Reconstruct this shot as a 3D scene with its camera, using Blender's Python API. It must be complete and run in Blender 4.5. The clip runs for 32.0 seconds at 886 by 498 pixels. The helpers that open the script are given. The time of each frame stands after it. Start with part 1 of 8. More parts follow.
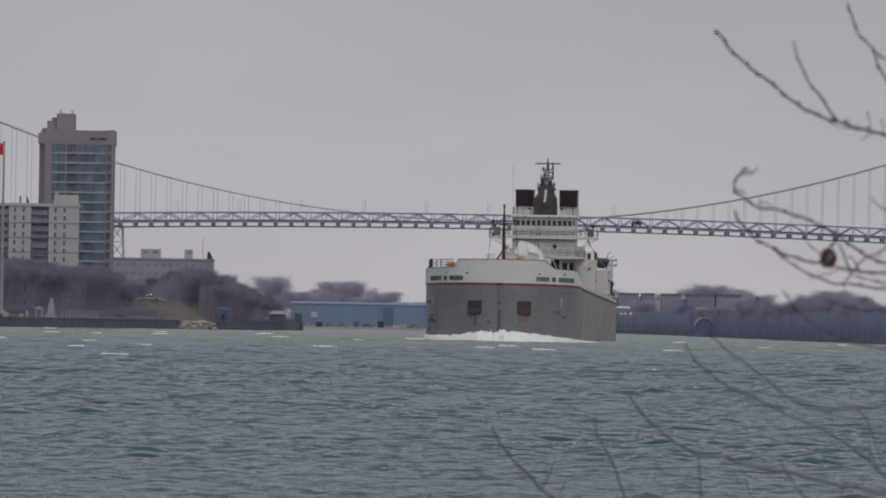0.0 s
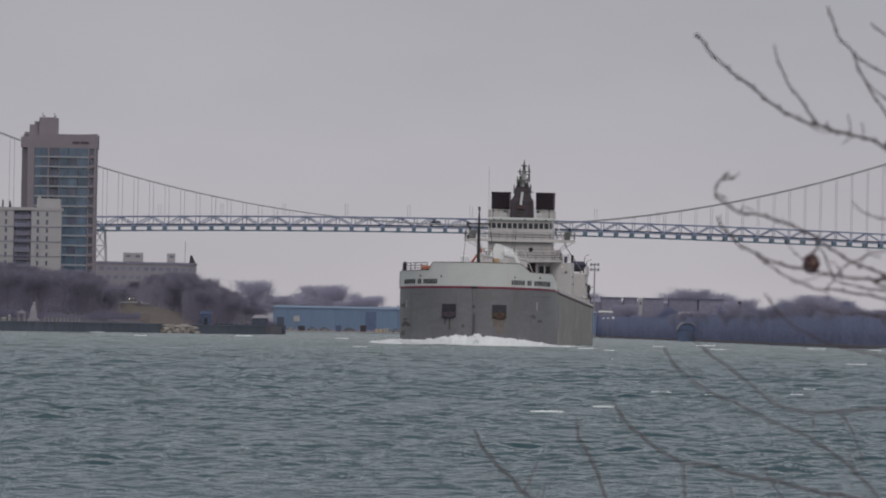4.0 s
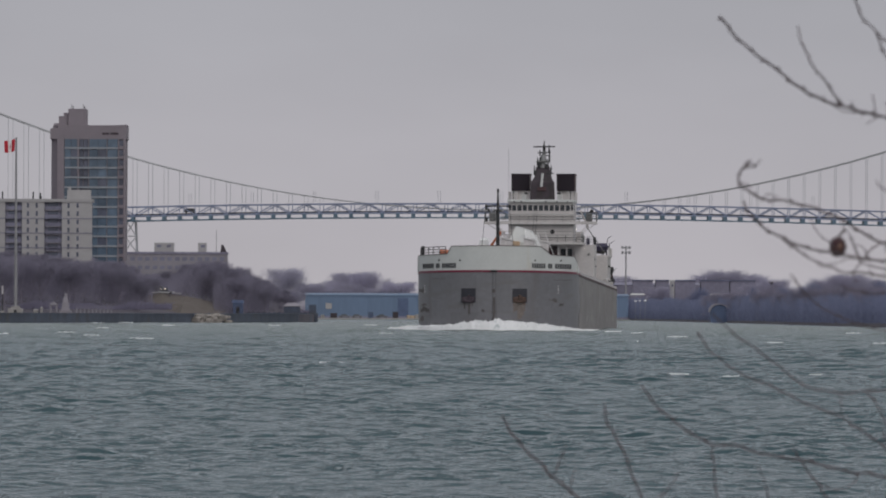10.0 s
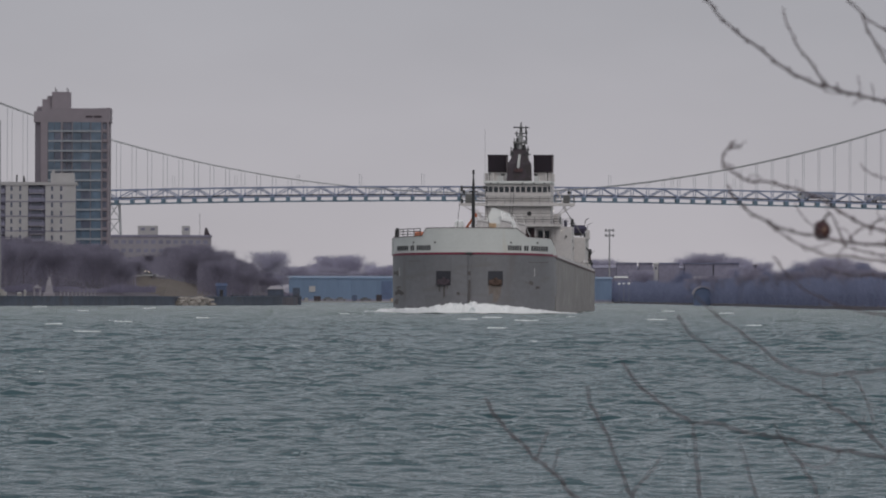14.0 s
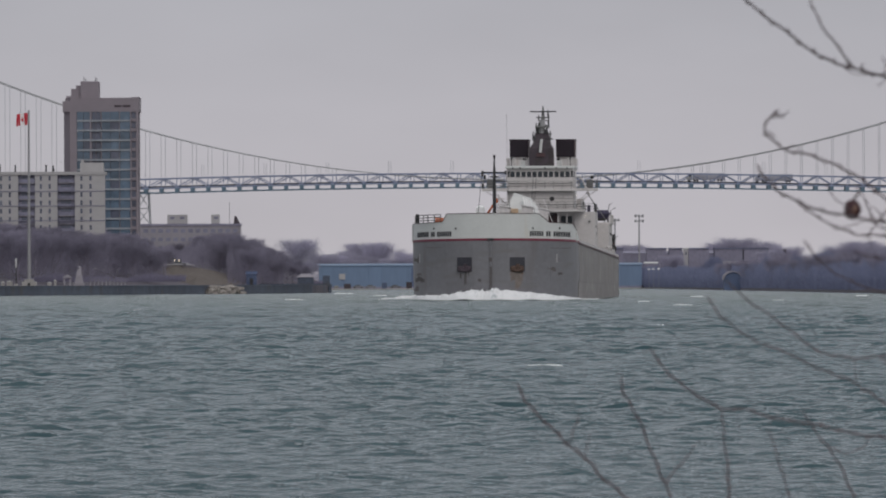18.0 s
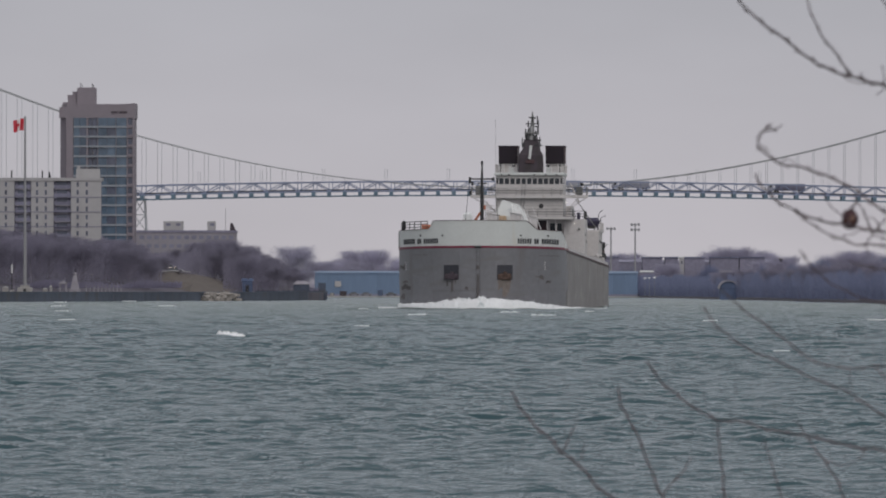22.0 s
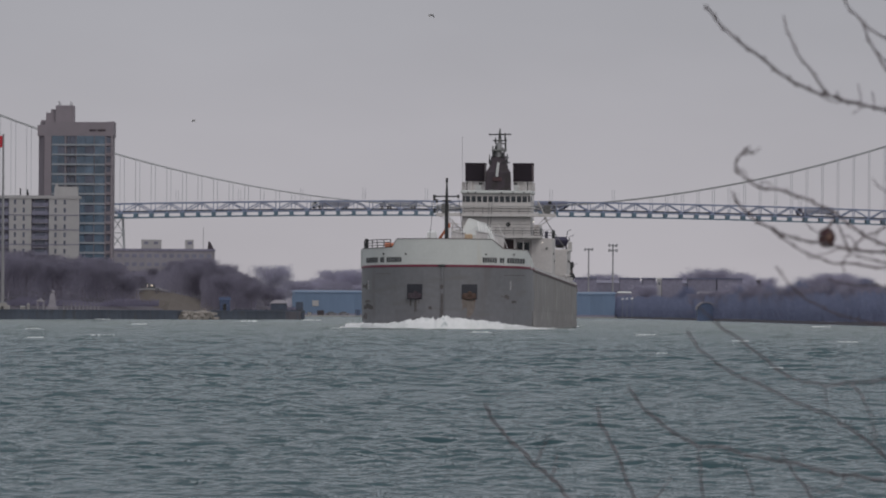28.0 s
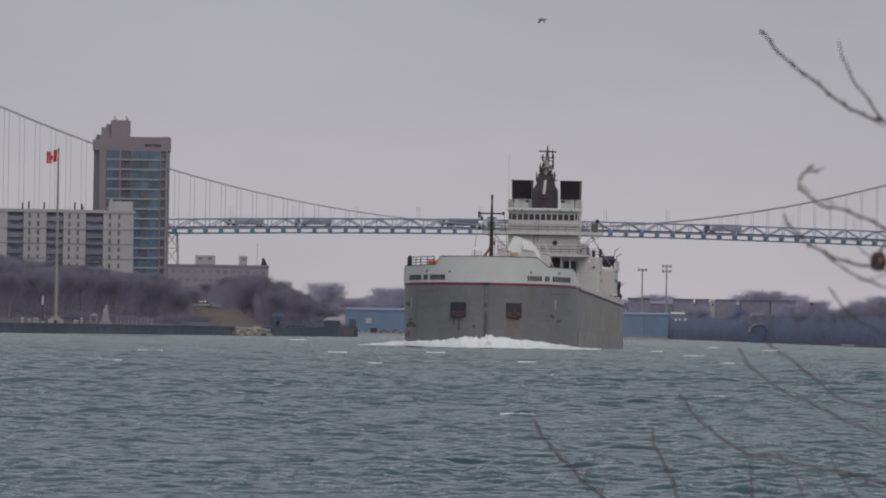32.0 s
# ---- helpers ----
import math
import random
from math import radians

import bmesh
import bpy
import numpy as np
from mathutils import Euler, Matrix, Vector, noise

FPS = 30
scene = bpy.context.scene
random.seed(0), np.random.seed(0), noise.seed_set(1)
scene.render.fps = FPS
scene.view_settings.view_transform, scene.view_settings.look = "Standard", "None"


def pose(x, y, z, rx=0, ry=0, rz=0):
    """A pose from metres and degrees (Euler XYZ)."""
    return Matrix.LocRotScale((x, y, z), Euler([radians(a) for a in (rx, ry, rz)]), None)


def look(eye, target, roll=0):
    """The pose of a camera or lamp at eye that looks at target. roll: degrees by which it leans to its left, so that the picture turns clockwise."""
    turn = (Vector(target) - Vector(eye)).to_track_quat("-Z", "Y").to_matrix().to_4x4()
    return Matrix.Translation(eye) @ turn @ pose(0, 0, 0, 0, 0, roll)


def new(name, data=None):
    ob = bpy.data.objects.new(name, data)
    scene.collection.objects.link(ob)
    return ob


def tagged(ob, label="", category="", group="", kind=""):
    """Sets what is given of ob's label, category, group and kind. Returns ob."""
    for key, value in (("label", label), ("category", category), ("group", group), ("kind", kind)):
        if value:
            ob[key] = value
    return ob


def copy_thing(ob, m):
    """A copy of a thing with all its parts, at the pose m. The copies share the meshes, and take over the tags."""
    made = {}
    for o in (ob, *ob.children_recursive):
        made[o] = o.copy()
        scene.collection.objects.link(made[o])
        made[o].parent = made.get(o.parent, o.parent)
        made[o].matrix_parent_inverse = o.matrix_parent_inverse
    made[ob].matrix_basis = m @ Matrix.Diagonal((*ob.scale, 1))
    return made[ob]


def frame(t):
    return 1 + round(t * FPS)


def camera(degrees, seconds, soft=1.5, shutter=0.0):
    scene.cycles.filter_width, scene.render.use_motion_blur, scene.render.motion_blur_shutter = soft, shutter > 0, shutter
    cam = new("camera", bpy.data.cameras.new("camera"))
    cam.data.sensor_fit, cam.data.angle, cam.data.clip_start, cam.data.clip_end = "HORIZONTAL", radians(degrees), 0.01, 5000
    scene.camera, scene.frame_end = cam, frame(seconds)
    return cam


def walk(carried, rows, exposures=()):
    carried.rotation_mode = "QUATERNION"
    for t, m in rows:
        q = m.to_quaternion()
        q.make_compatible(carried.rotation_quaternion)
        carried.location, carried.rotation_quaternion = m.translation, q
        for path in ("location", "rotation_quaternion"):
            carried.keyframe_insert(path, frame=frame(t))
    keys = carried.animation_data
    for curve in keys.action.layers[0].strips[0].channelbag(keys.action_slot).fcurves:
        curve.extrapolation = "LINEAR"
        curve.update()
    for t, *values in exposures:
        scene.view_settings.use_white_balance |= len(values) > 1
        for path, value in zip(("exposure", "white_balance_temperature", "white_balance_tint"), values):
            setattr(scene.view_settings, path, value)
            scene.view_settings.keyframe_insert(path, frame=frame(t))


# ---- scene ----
# A river in winter: a laker comes up towards the near bank, a suspension bridge behind it.
STAND = 2.3  # height of the lens over the water
cam = camera(5.0, 32.0, soft=2.0)
# focused far out on the river: the twigs close by are soft
cam.data.dof.use_dof, cam.data.dof.focus_distance, cam.data.dof.aperture_fstop = True, 1500.0, 90.0


def aim(yaw, pitch, roll):
    """The pose of the camera at its stand: degrees to the right, degrees up, and the lean."""
    a, b = radians(yaw), radians(pitch)
    way = Vector((math.sin(a) * math.cos(b), math.cos(a) * math.cos(b), math.sin(b)))
    eye = Vector((0, 0, STAND))
    return look(eye, eye + way * 100, roll)


walk(cam, [
    (0.0, aim(0.308, 0.424, 1.07)), (0.5, aim(0.334, 0.411, 1.10)), (1.0, aim(0.373, 0.396, 1.11)),
    (1.5, aim(0.417, 0.390, 1.29)), (2.0, aim(0.442, 0.395, 1.29)), (2.5, aim(0.456, 0.405, 1.30)),
    (3.0, aim(0.441, 0.418, 1.10)), (3.5, aim(0.427, 0.444, 1.10)), (5.5, aim(0.288, 0.455, 1.11)),
    (6.0, aim(0.254, 0.472, 0.91)), (6.5, aim(0.208, 0.474, 0.82)), (7.0, aim(0.168, 0.494, 0.60)),
    (7.5, aim(0.138, 0.486, 0.52)), (8.0, aim(0.118, 0.461, 0.27)), (8.5, aim(0.128, 0.436, 0.37)),
    (9.0, aim(0.162, 0.410, 0.26)), (9.5, aim(0.200, 0.380, 0.14)), (10.0, aim(0.232, 0.365, 0.23)),
    (10.5, aim(0.279, 0.356, 0.29)), (11.0, aim(0.320, 0.366, 0.43)), (11.5, aim(0.359, 0.379, 0.28)),
    (12.0, aim(0.369, 0.383, 0.12)), (12.5, aim(0.371, 0.364, 0.10)), (13.0, aim(0.348, 0.333, 0.02)),
    (13.5, aim(0.331, 0.293, 0.20)), (14.0, aim(0.325, 0.269, 0.21)), (14.5, aim(0.315, 0.230, 0.22)),
    (16.5, aim(0.212, 0.181, -0.01)), (17.0, aim(0.172, 0.171, 0.01)), (17.5, aim(0.151, 0.181, -0.03)),
    (18.0, aim(0.157, 0.195, -0.21)), (18.5, aim(0.164, 0.219, -0.23)), (19.0, aim(0.210, 0.255, -0.21)),
    (19.5, aim(0.221, 0.271, 0.09)), (20.0, aim(0.227, 0.276, 0.36)), (20.5, aim(0.229, 0.276, 0.30)),
    (21.0, aim(0.213, 0.272, 0.31)), (21.5, aim(0.208, 0.263, -0.00)), (22.0, aim(0.180, 0.239, 0.06)),
    (22.5, aim(0.149, 0.215, 0.17)), (23.0, aim(0.097, 0.186, 0.19)), (23.5, aim(0.068, 0.210, 0.21)),
    (23.6, aim(0.058, 0.210, 0.22)), (23.7, aim(0.053, 0.220, 0.24)), (23.8, aim(0.042, 0.308, 0.26)),
    (23.9, aim(0.047, 0.568, 0.28)), (24.0, aim(0.053, 0.763, 0.29)), (24.2, aim(0.053, 0.842, 0.26)),
    (24.5, aim(0.054, 0.848, 0.20)), (25.0, aim(0.047, 0.802, 0.11)), (25.2, aim(0.052, 0.765, 0.07)),
    (25.4, aim(0.058, 0.730, 0.02)), (25.5, aim(0.088, 0.639, 0.00)), (25.6, aim(0.150, 0.502, 0.03)),
    (25.7, aim(0.229, 0.424, 0.06)), (25.8, aim(0.287, 0.398, 0.09)), (25.9, aim(0.329, 0.390, 0.12)),
    (26.0, aim(0.338, 0.396, 0.15)), (26.5, aim(0.367, 0.384, 0.01)),
    (28.5, aim(0.294, 0.343, 0.43)), (29.0, aim(0.254, 0.334, 0.39)), (29.5, aim(0.219, 0.329, 0.22)),
    (30.0, aim(0.160, 0.350, 0.25)), (30.5, aim(0.107, 0.369, 0.45)), (31.0, aim(0.064, 0.398, 0.71)),
    (31.5, aim(0.026, 0.433, 0.93)), (32.0, aim(-0.000, 0.453, 1.00)),
], exposures=[(0.0, 0.02), (5.0, 0.03), (8.0, 0.01), (11.0, -0.02), (14.5, -0.03), (17.0, 0.06), (19.0, 0.12), (23.4, 0.11), (24.0, 0.15), (24.6, 0.0), (25.0, -0.08), (26.0, -0.10), (30.0, 0.0), (32.0, 0.04)])

# ---- sky and light: an even overcast ----
world = bpy.data.worlds.new("overcast_sky")
scene.world = world
world.use_nodes = True
wn, wl = world.node_tree.nodes, world.node_tree.links
wn.clear()
w_out, w_bg = wn.new("ShaderNodeOutputWorld"), wn.new("ShaderNodeBackground")
w_sky = wn.new("ShaderNodeTexSky")
w_sky.sky_type, w_sky.sun_disc = "NISHITA", False
w_sky.sun_elevation, w_sky.sun_rotation = radians(32), radians(161)
w_sky.air_density, w_sky.dust_density = 1.0, 4.0
w_geo, w_sep = wn.new("ShaderNodeTexCoord"), wn.new("ShaderNodeSeparateXYZ")
wl.new(w_geo.outputs["Generated"], w_sep.inputs[0])
w_ramp = wn.new("ShaderNodeValToRGB")  # an overcast sky is brighter towards the zenith
w_ramp.color_ramp.elements[0].position, w_ramp.color_ramp.elements[0].color = 0.0, (7.2, 6.82, 7.3, 1)
w_ramp.color_ramp.elements[1].position, w_ramp.color_ramp.elements[1].color = 1.0, (9.0, 9.2, 9.6, 1)
w_e = w_ramp.color_ramp.elements.new(0.03)
w_e.color = (5.7, 5.7, 6.2, 1)
w_e = w_ramp.color_ramp.elements.new(0.30)
w_e.color = (6.6, 6.7, 7.1, 1)
wl.new(w_sep.outputs["Z"], w_ramp.inputs[0])
w_map, w_noise = wn.new("ShaderNodeMapping"), wn.new("ShaderNodeTexNoise")  # long, faint cloud banks
w_map.inputs["Scale"].default_value = (9, 9, 24)
wl.new(w_geo.outputs["Generated"], w_map.inputs["Vector"])
wl.new(w_map.outputs[0], w_noise.inputs["Vector"])
w_noise.inputs["Scale"].default_value, w_noise.inputs["Detail"].default_value = 2.2, 4
w_var = wn.new("ShaderNodeMapRange")
w_var.inputs["From Min"].default_value, w_var.inputs["From Max"].default_value = 0.3, 0.7
w_var.inputs["To Min"].default_value, w_var.inputs["To Max"].default_value = 0.945, 1.055
wl.new(w_noise.outputs["Fac"], w_var.inputs[0])
w_mul = wn.new("ShaderNodeVectorMath")
w_mul.operation = "SCALE"
wl.new(w_ramp.outputs[0], w_mul.inputs[0])
wl.new(w_var.outputs[0], w_mul.inputs["Scale"])
w_mix = wn.new("ShaderNodeMix")
w_mix.data_type = "RGBA"
w_mix.inputs["Factor"].default_value = 0.94
wl.new(w_sky.outputs[0], w_mix.inputs["A"])
wl.new(w_mul.outputs[0], w_mix.inputs["B"])
wl.new(w_mix.outputs["Result"], w_bg.inputs["Color"])
w_bg.inputs["Strength"].default_value = 0.07
wl.new(w_bg.outputs[0], w_out.inputs[0])

sun = new("sun", bpy.data.lights.new("sun", "SUN"))
sun.data.energy, sun.data.angle, sun.data.color = 0.7, radians(25), (1.0, 0.97, 0.94)
sun.matrix_world = look((0, 0, 0), (-0.28, 0.80, -0.53))

# ---- materials ----
def material(name, color, rough=0.7, metal=0.0, scale=1.0, vary=0.25, bump=0.0, stain=None, stain_scale=0.3, stain_from=0.55, streak=1.0, spec=0.5, also=None):
    """Base colour with fine grain, broad patches, and up to two stains with shapes of their own (streak > 1 draws one out downwards, < 1 sideways)."""
    m = bpy.data.materials.new(name)
    m.use_nodes = True
    n, l = m.node_tree.nodes, m.node_tree.links
    b = n["Principled BSDF"]
    b.inputs["Roughness"].default_value, b.inputs["Metallic"].default_value = rough, metal
    b.inputs["Specular IOR Level"].default_value = spec
    co = n.new("ShaderNodeTexCoord")
    fine, broad = n.new("ShaderNodeTexNoise"), n.new("ShaderNodeTexNoise")
    for tex, s, d in ((fine, 7 * scale, 4), (broad, 0.9 * scale, 3)):
        tex.inputs["Scale"].default_value, tex.inputs["Detail"].default_value = s, d
        l.new(co.outputs["Object"], tex.inputs["Vector"])
    add = n.new("ShaderNodeMath")
    add.operation = "ADD"
    l.new(fine.outputs["Fac"], add.inputs[0]), l.new(broad.outputs["Fac"], add.inputs[1])
    rng = n.new("ShaderNodeMapRange")
    rng.inputs["From Min"].default_value, rng.inputs["From Max"].default_value = 0.6, 1.4
    rng.inputs["To Min"].default_value, rng.inputs["To Max"].default_value = 1 - vary, 1 + vary
    l.new(add.outputs[0], rng.inputs[0])
    info, tone = n.new("ShaderNodeObjectInfo"), n.new("ShaderNodeMapRange")
    tone.inputs["To Min"].default_value, tone.inputs["To Max"].default_value = 1 - vary * 0.5, 1 + vary * 0.5
    l.new(info.outputs["Random"], tone.inputs[0])
    both = n.new("ShaderNodeMath")
    both.operation = "MULTIPLY"
    l.new(rng.outputs[0], both.inputs[0]), l.new(tone.outputs[0], both.inputs[1])
    col = n.new("ShaderNodeVectorMath")
    col.operation = "SCALE"
    col.inputs[0].default_value = color
    l.new(both.outputs[0], col.inputs["Scale"])
    last = col.outputs[0]
    for stain, stain_scale, stain_from, streak in [q for q in ((stain, stain_scale, stain_from, streak), also) if q and q[0]]:
        mp, tex, ramp, mix = n.new("ShaderNodeMapping"), n.new("ShaderNodeTexNoise"), n.new("ShaderNodeMapRange"), n.new("ShaderNodeMix")
        mp.inputs["Scale"].default_value = (1, 1, 1 / streak)
        l.new(co.outputs["Object"], mp.inputs["Vector"]), l.new(mp.outputs[0], tex.inputs["Vector"])
        tex.inputs["Scale"].default_value, tex.inputs["Detail"].default_value = stain_scale, 6
        ramp.inputs["From Min"].default_value, ramp.inputs["From Max"].default_value = stain_from, stain_from + 0.16
        l.new(tex.outputs["Fac"], ramp.inputs[0])
        mix.data_type = "RGBA"
        mix.inputs["B"].default_value = (*stain, 1)
        l.new(ramp.outputs[0], mix.inputs["Factor"]), l.new(last, mix.inputs["A"])
        last = mix.outputs["Result"]
    l.new(last, b.inputs["Base Color"])
    if bump:
        bp = n.new("ShaderNodeBump")
        bp.inputs["Strength"].default_value, bp.inputs["Distance"].default_value = 0.6, bump
        l.new(add.outputs[0], bp.inputs["Height"]), l.new(bp.outputs[0], b.inputs["Normal"])
    return m


M = {
    "hull": material("hull_grey_paint", (0.166, 0.165, 0.181), 0.5, 0, 0.25, 0.13, 0.02, (0.130, 0.118, 0.122), 0.32, 0.57, 4.0, also=((0.150, 0.144, 0.152), 0.22, 0.52, 0.16)),
    # side plates: paler and warmer than the bow, with weathering streaks
    "hull_side": material("paler_weathered_hull_side_paint", (0.214, 0.200, 0.198), 0.55, 0, 0.25, 0.16, 0.02, (0.160, 0.132, 0.116), 0.30, 0.52, 7.0, also=((0.30, 0.285, 0.275), 0.16, 0.56, 0.3)),
    "white": material("white_ship_paint", (0.55, 0.56, 0.555), 0.45, 0, 0.5, 0.06, 0.01, (0.52, 0.49, 0.44), 0.5, 0.64, 5.0),
    "cream": material("weathered_white_paint", (0.535, 0.508, 0.505), 0.5, 0, 0.5, 0.10, 0.01, (0.38, 0.31, 0.25), 0.6, 0.62, 5.0),
    # trailers on the far bridge: haze lightens this paint colour
    "trailer": material("haze_paled_trailer_paint", (0.40, 0.40, 0.46), 0.5, 0, 0.5, 0.15),
    "red": material("dark_red_boot_stripe", (0.170, 0.020, 0.048), 0.5, 0, 0.5, 0.15),
    "black": material("black_stack_paint", (0.012, 0.005, 0.013), 0.75, 0, 1.0, 0.3),
    "maroon": material("sooty_maroon_paint", (0.075, 0.035, 0.040), 0.6, 0, 1.0, 0.3, 0, (0.03, 0.025, 0.03), 0.6, 0.5),
    "brown": material("sooty_brown_steel", (0.050, 0.037, 0.048), 0.7, 0, 1.0, 0.35, 0.02, (0.03, 0.025, 0.025), 0.8, 0.52),
    "dark": material("dark_steel", (0.035, 0.035, 0.038), 0.6, 0.2, 1.0, 0.3),
    "steel": material("grey_deck_steel", (0.17, 0.17, 0.17), 0.6, 0.2, 1.0, 0.2),
    "rust": material("rust_run", (0.20, 0.115, 0.075), 0.85, 0, 2.0, 0.4, 0.01),
    "scuff": material("scraped_dark_plating", (0.108, 0.096, 0.098), 0.8, 0, 2.0, 0.4, 0.01),
    "anchor_rust": material("rusty_anchor_iron", (0.082, 0.052, 0.042), 0.85, 0, 2.0, 0.4, 0.01),
    "orange": material("orange_paint", (0.42, 0.13, 0.065), 0.5, 0, 1.0, 0.15),
    "tan": material("tan_plywood_housing", (0.48, 0.36, 0.25), 0.7, 0, 1.0, 0.2),
    "bright": material("bright_white_enamel", (0.82, 0.82, 0.82), 0.4, 0, 1.0, 0.06),
    "rust_faint": material("faint_rust_wash", (0.178, 0.150, 0.138), 0.8, 0, 2.0, 0.3),
    "ink": material("black_lettering", (0.035, 0.035, 0.042), 0.6),
    "glass": material("dark_window_glass", (0.028, 0.034, 0.042), 0.08, 0, 1.0, 0.2),
    "car_glass": material("tinted_car_glass", (0.05, 0.055, 0.065), 0.5),
    "shed_blue": material("dark_blue_shed_paint", (0.085, 0.115, 0.20), 0.8, 0, 0.5, 0.2),
    "purple": material("faded_navy_cover", (0.055, 0.05, 0.09), 0.8, 0, 1.0, 0.25),
    # aerial haze is part of this bridge blue
    "bridge": material("hazy_blue_bridge_steel", (0.205, 0.238, 0.345), 0.6, 0, 0.1, 0.15),
    # darker, greener steel for the members under the deck
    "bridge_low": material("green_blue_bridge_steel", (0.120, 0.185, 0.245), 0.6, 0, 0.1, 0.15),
    "cable": material("grey_green_cable", (0.38, 0.385, 0.40), 0.7, 0, 0.1, 0.1),
    "hanger": material("suspender_rope", (0.42, 0.43, 0.46), 0.7, 0, 0.1, 0.1),
    "asphalt": material("asphalt", (0.05, 0.05, 0.05), 0.9),
    "stone": material("pinkish_cast_stone", (0.235, 0.207, 0.232), 0.85, 0, 0.05, 0.08, 0, (0.22, 0.185, 0.19), 0.08, 0.58, 3.0),
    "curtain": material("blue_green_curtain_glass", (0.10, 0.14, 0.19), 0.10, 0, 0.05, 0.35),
    # darker copy of the glass: shade as colour, lifted a little for haze
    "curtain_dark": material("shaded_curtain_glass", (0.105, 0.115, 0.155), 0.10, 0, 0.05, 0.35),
    "spandrel": material("pale_floor_band", (0.25, 0.27, 0.30), 0.6, 0, 0.1, 0.1),
    "panel": material("off_white_concrete_panel", (0.375, 0.365, 0.372), 0.85, 0, 0.1, 0.07, 0, (0.33, 0.32, 0.32), 0.15, 0.60, 4.0),
    # balcony grey lightened and blued to carry haze in its colour
    "balcony": material("hazy_grey_blue", (0.192, 0.190, 0.255), 0.8, 0, 0.1, 0.2),
    "concrete": material("grey_concrete", (0.33, 0.32, 0.31), 0.9, 0, 0.1, 0.15, 0, (0.2, 0.19, 0.18), 0.1, 0.55, 2.0),
    # lilac cast imitates haze over the office and other distant pale things
    "lilac": material("hazy_lilac_grey", (0.27, 0.255, 0.285), 0.85, 0, 0.1, 0.12, 0, (0.22, 0.20, 0.225), 0.12, 0.55, 2.0),
    # colour that stands for the shade inside the anchor pockets
    "pocket": material("blue_black_recess_shade", (0.026, 0.026, 0.036), 0.6, 0, 1.0, 0.3),
    "seawall": material("dark_stained_seawall", (0.072, 0.086, 0.120), 0.9, 0, 0.3, 0.3, 0.05, (0.078, 0.078, 0.088), 0.2, 0.55),
    "rock": material("pale_riprap_rock", (0.27, 0.245, 0.23), 0.9, 0, 0.5, 0.35, 0.1),
    "grass": material("dormant_lawn", (0.108, 0.090, 0.080), 0.95, 0, 0.1, 0.2, 0.05, (0.12, 0.10, 0.085), 0.05, 0.5),
    "earth": material("leaf_litter_ground", (0.108, 0.098, 0.122), 0.95, 0, 0.1, 0.3, 0.05),
    # bark and twigs of the park carry a lilac haze tint in their colour
    "bark": material("haze_tinted_bark", (0.21, 0.19, 0.235), 0.9, 0, 1.0, 0.3),
    "twigs": material("haze_tinted_twigs", (0.280, 0.262, 0.330), 0.9, 0, 0.2, 0.35),
    # far bark: distance haze is put into this pale colour
    "bark_far": material("hazed_far_bark", (0.30, 0.29, 0.35), 0.9, 0, 1.0, 0.3),
    # darker copy of the twigs: shade under the trees and haze, both as colour
    "sapling": material("shaded_hazy_twigs", (0.240, 0.225, 0.300), 0.9, 0, 0.2, 0.35),
    # far twigs: paled and blued to stand for haze
    "twigs_far": material("hazed_far_twigs", (0.44, 0.42, 0.52), 0.9, 0, 0.2, 0.3),
    # the blue of far scrub and shed roofs is haze put into the colour
    "bush": material("hazy_scrub_and_roof_blue", (0.205, 0.225, 0.335), 0.9, 0, 0.2, 0.35),
    # blue cladding, its saturation lowered in the colour to suggest haze
    "blue": material("hazy_blue_cladding", (0.128, 0.188, 0.290), 0.55, 0, 0.1, 0.12, 0, (0.100, 0.160, 0.260), 0.06, 0.55, 4.0),
    # brick blued and paled, with the distance haze mixed into the colour
    "brick": material("hazy_brick", (0.225, 0.215, 0.282), 0.9, 0, 0.1, 0.2),
    "pale": material("pale_painted_metal", (0.55, 0.55, 0.55), 0.6, 0, 0.5, 0.1),
    "pole": material("galvanised_pole", (0.30, 0.30, 0.31), 0.6, 0.3, 0.5, 0.1),
    "flag_red": material("red_flag_cloth", (0.50, 0.03, 0.05), 0.85, 0, 2.0, 0.12),
    "flag_white": material("white_flag_cloth", (0.78, 0.76, 0.76), 0.85, 0, 2.0, 0.06),
    "twig_near": material("reddish_brown_twig_bark", (0.092, 0.072, 0.080), 0.75, 0, 60.0, 0.35, 0.0006, (0.20, 0.165, 0.175), 120.0, 0.56),
    "berry": material("shrivelled_dark_red_fruit", (0.042, 0.007, 0.012), 0.5, 0, 80.0, 0.4, 0.001, (0.40, 0.27, 0.17), 60.0, 0.60),
    "car": material("car_paint", (0.12, 0.12, 0.135), 0.55, 0, 0.5, 0.6),
    "bird": material("grey_gull_feathers", (0.20, 0.19, 0.19), 0.8, 0, 6.0, 0.3),
}



def thin(m, share=0.65):
    """Lets part of the light through fine twigs, which lifts the shade between them."""
    n, l = m.node_tree.nodes, m.node_tree.links
    b, mix, soft = n["Principled BSDF"], n.new("ShaderNodeMixShader"), n.new("ShaderNodeBsdfTranslucent")
    l.new(b.inputs["Base Color"].links[0].from_socket, soft.inputs["Color"])
    mix.inputs[0].default_value = share
    l.new(b.outputs[0], mix.inputs[1]), l.new(soft.outputs[0], mix.inputs[2])
    l.new(mix.outputs[0], n["Material Output"].inputs["Surface"])


for kind in ("twigs", "twigs_far", "bush", "sapling"):
    thin(M[kind])


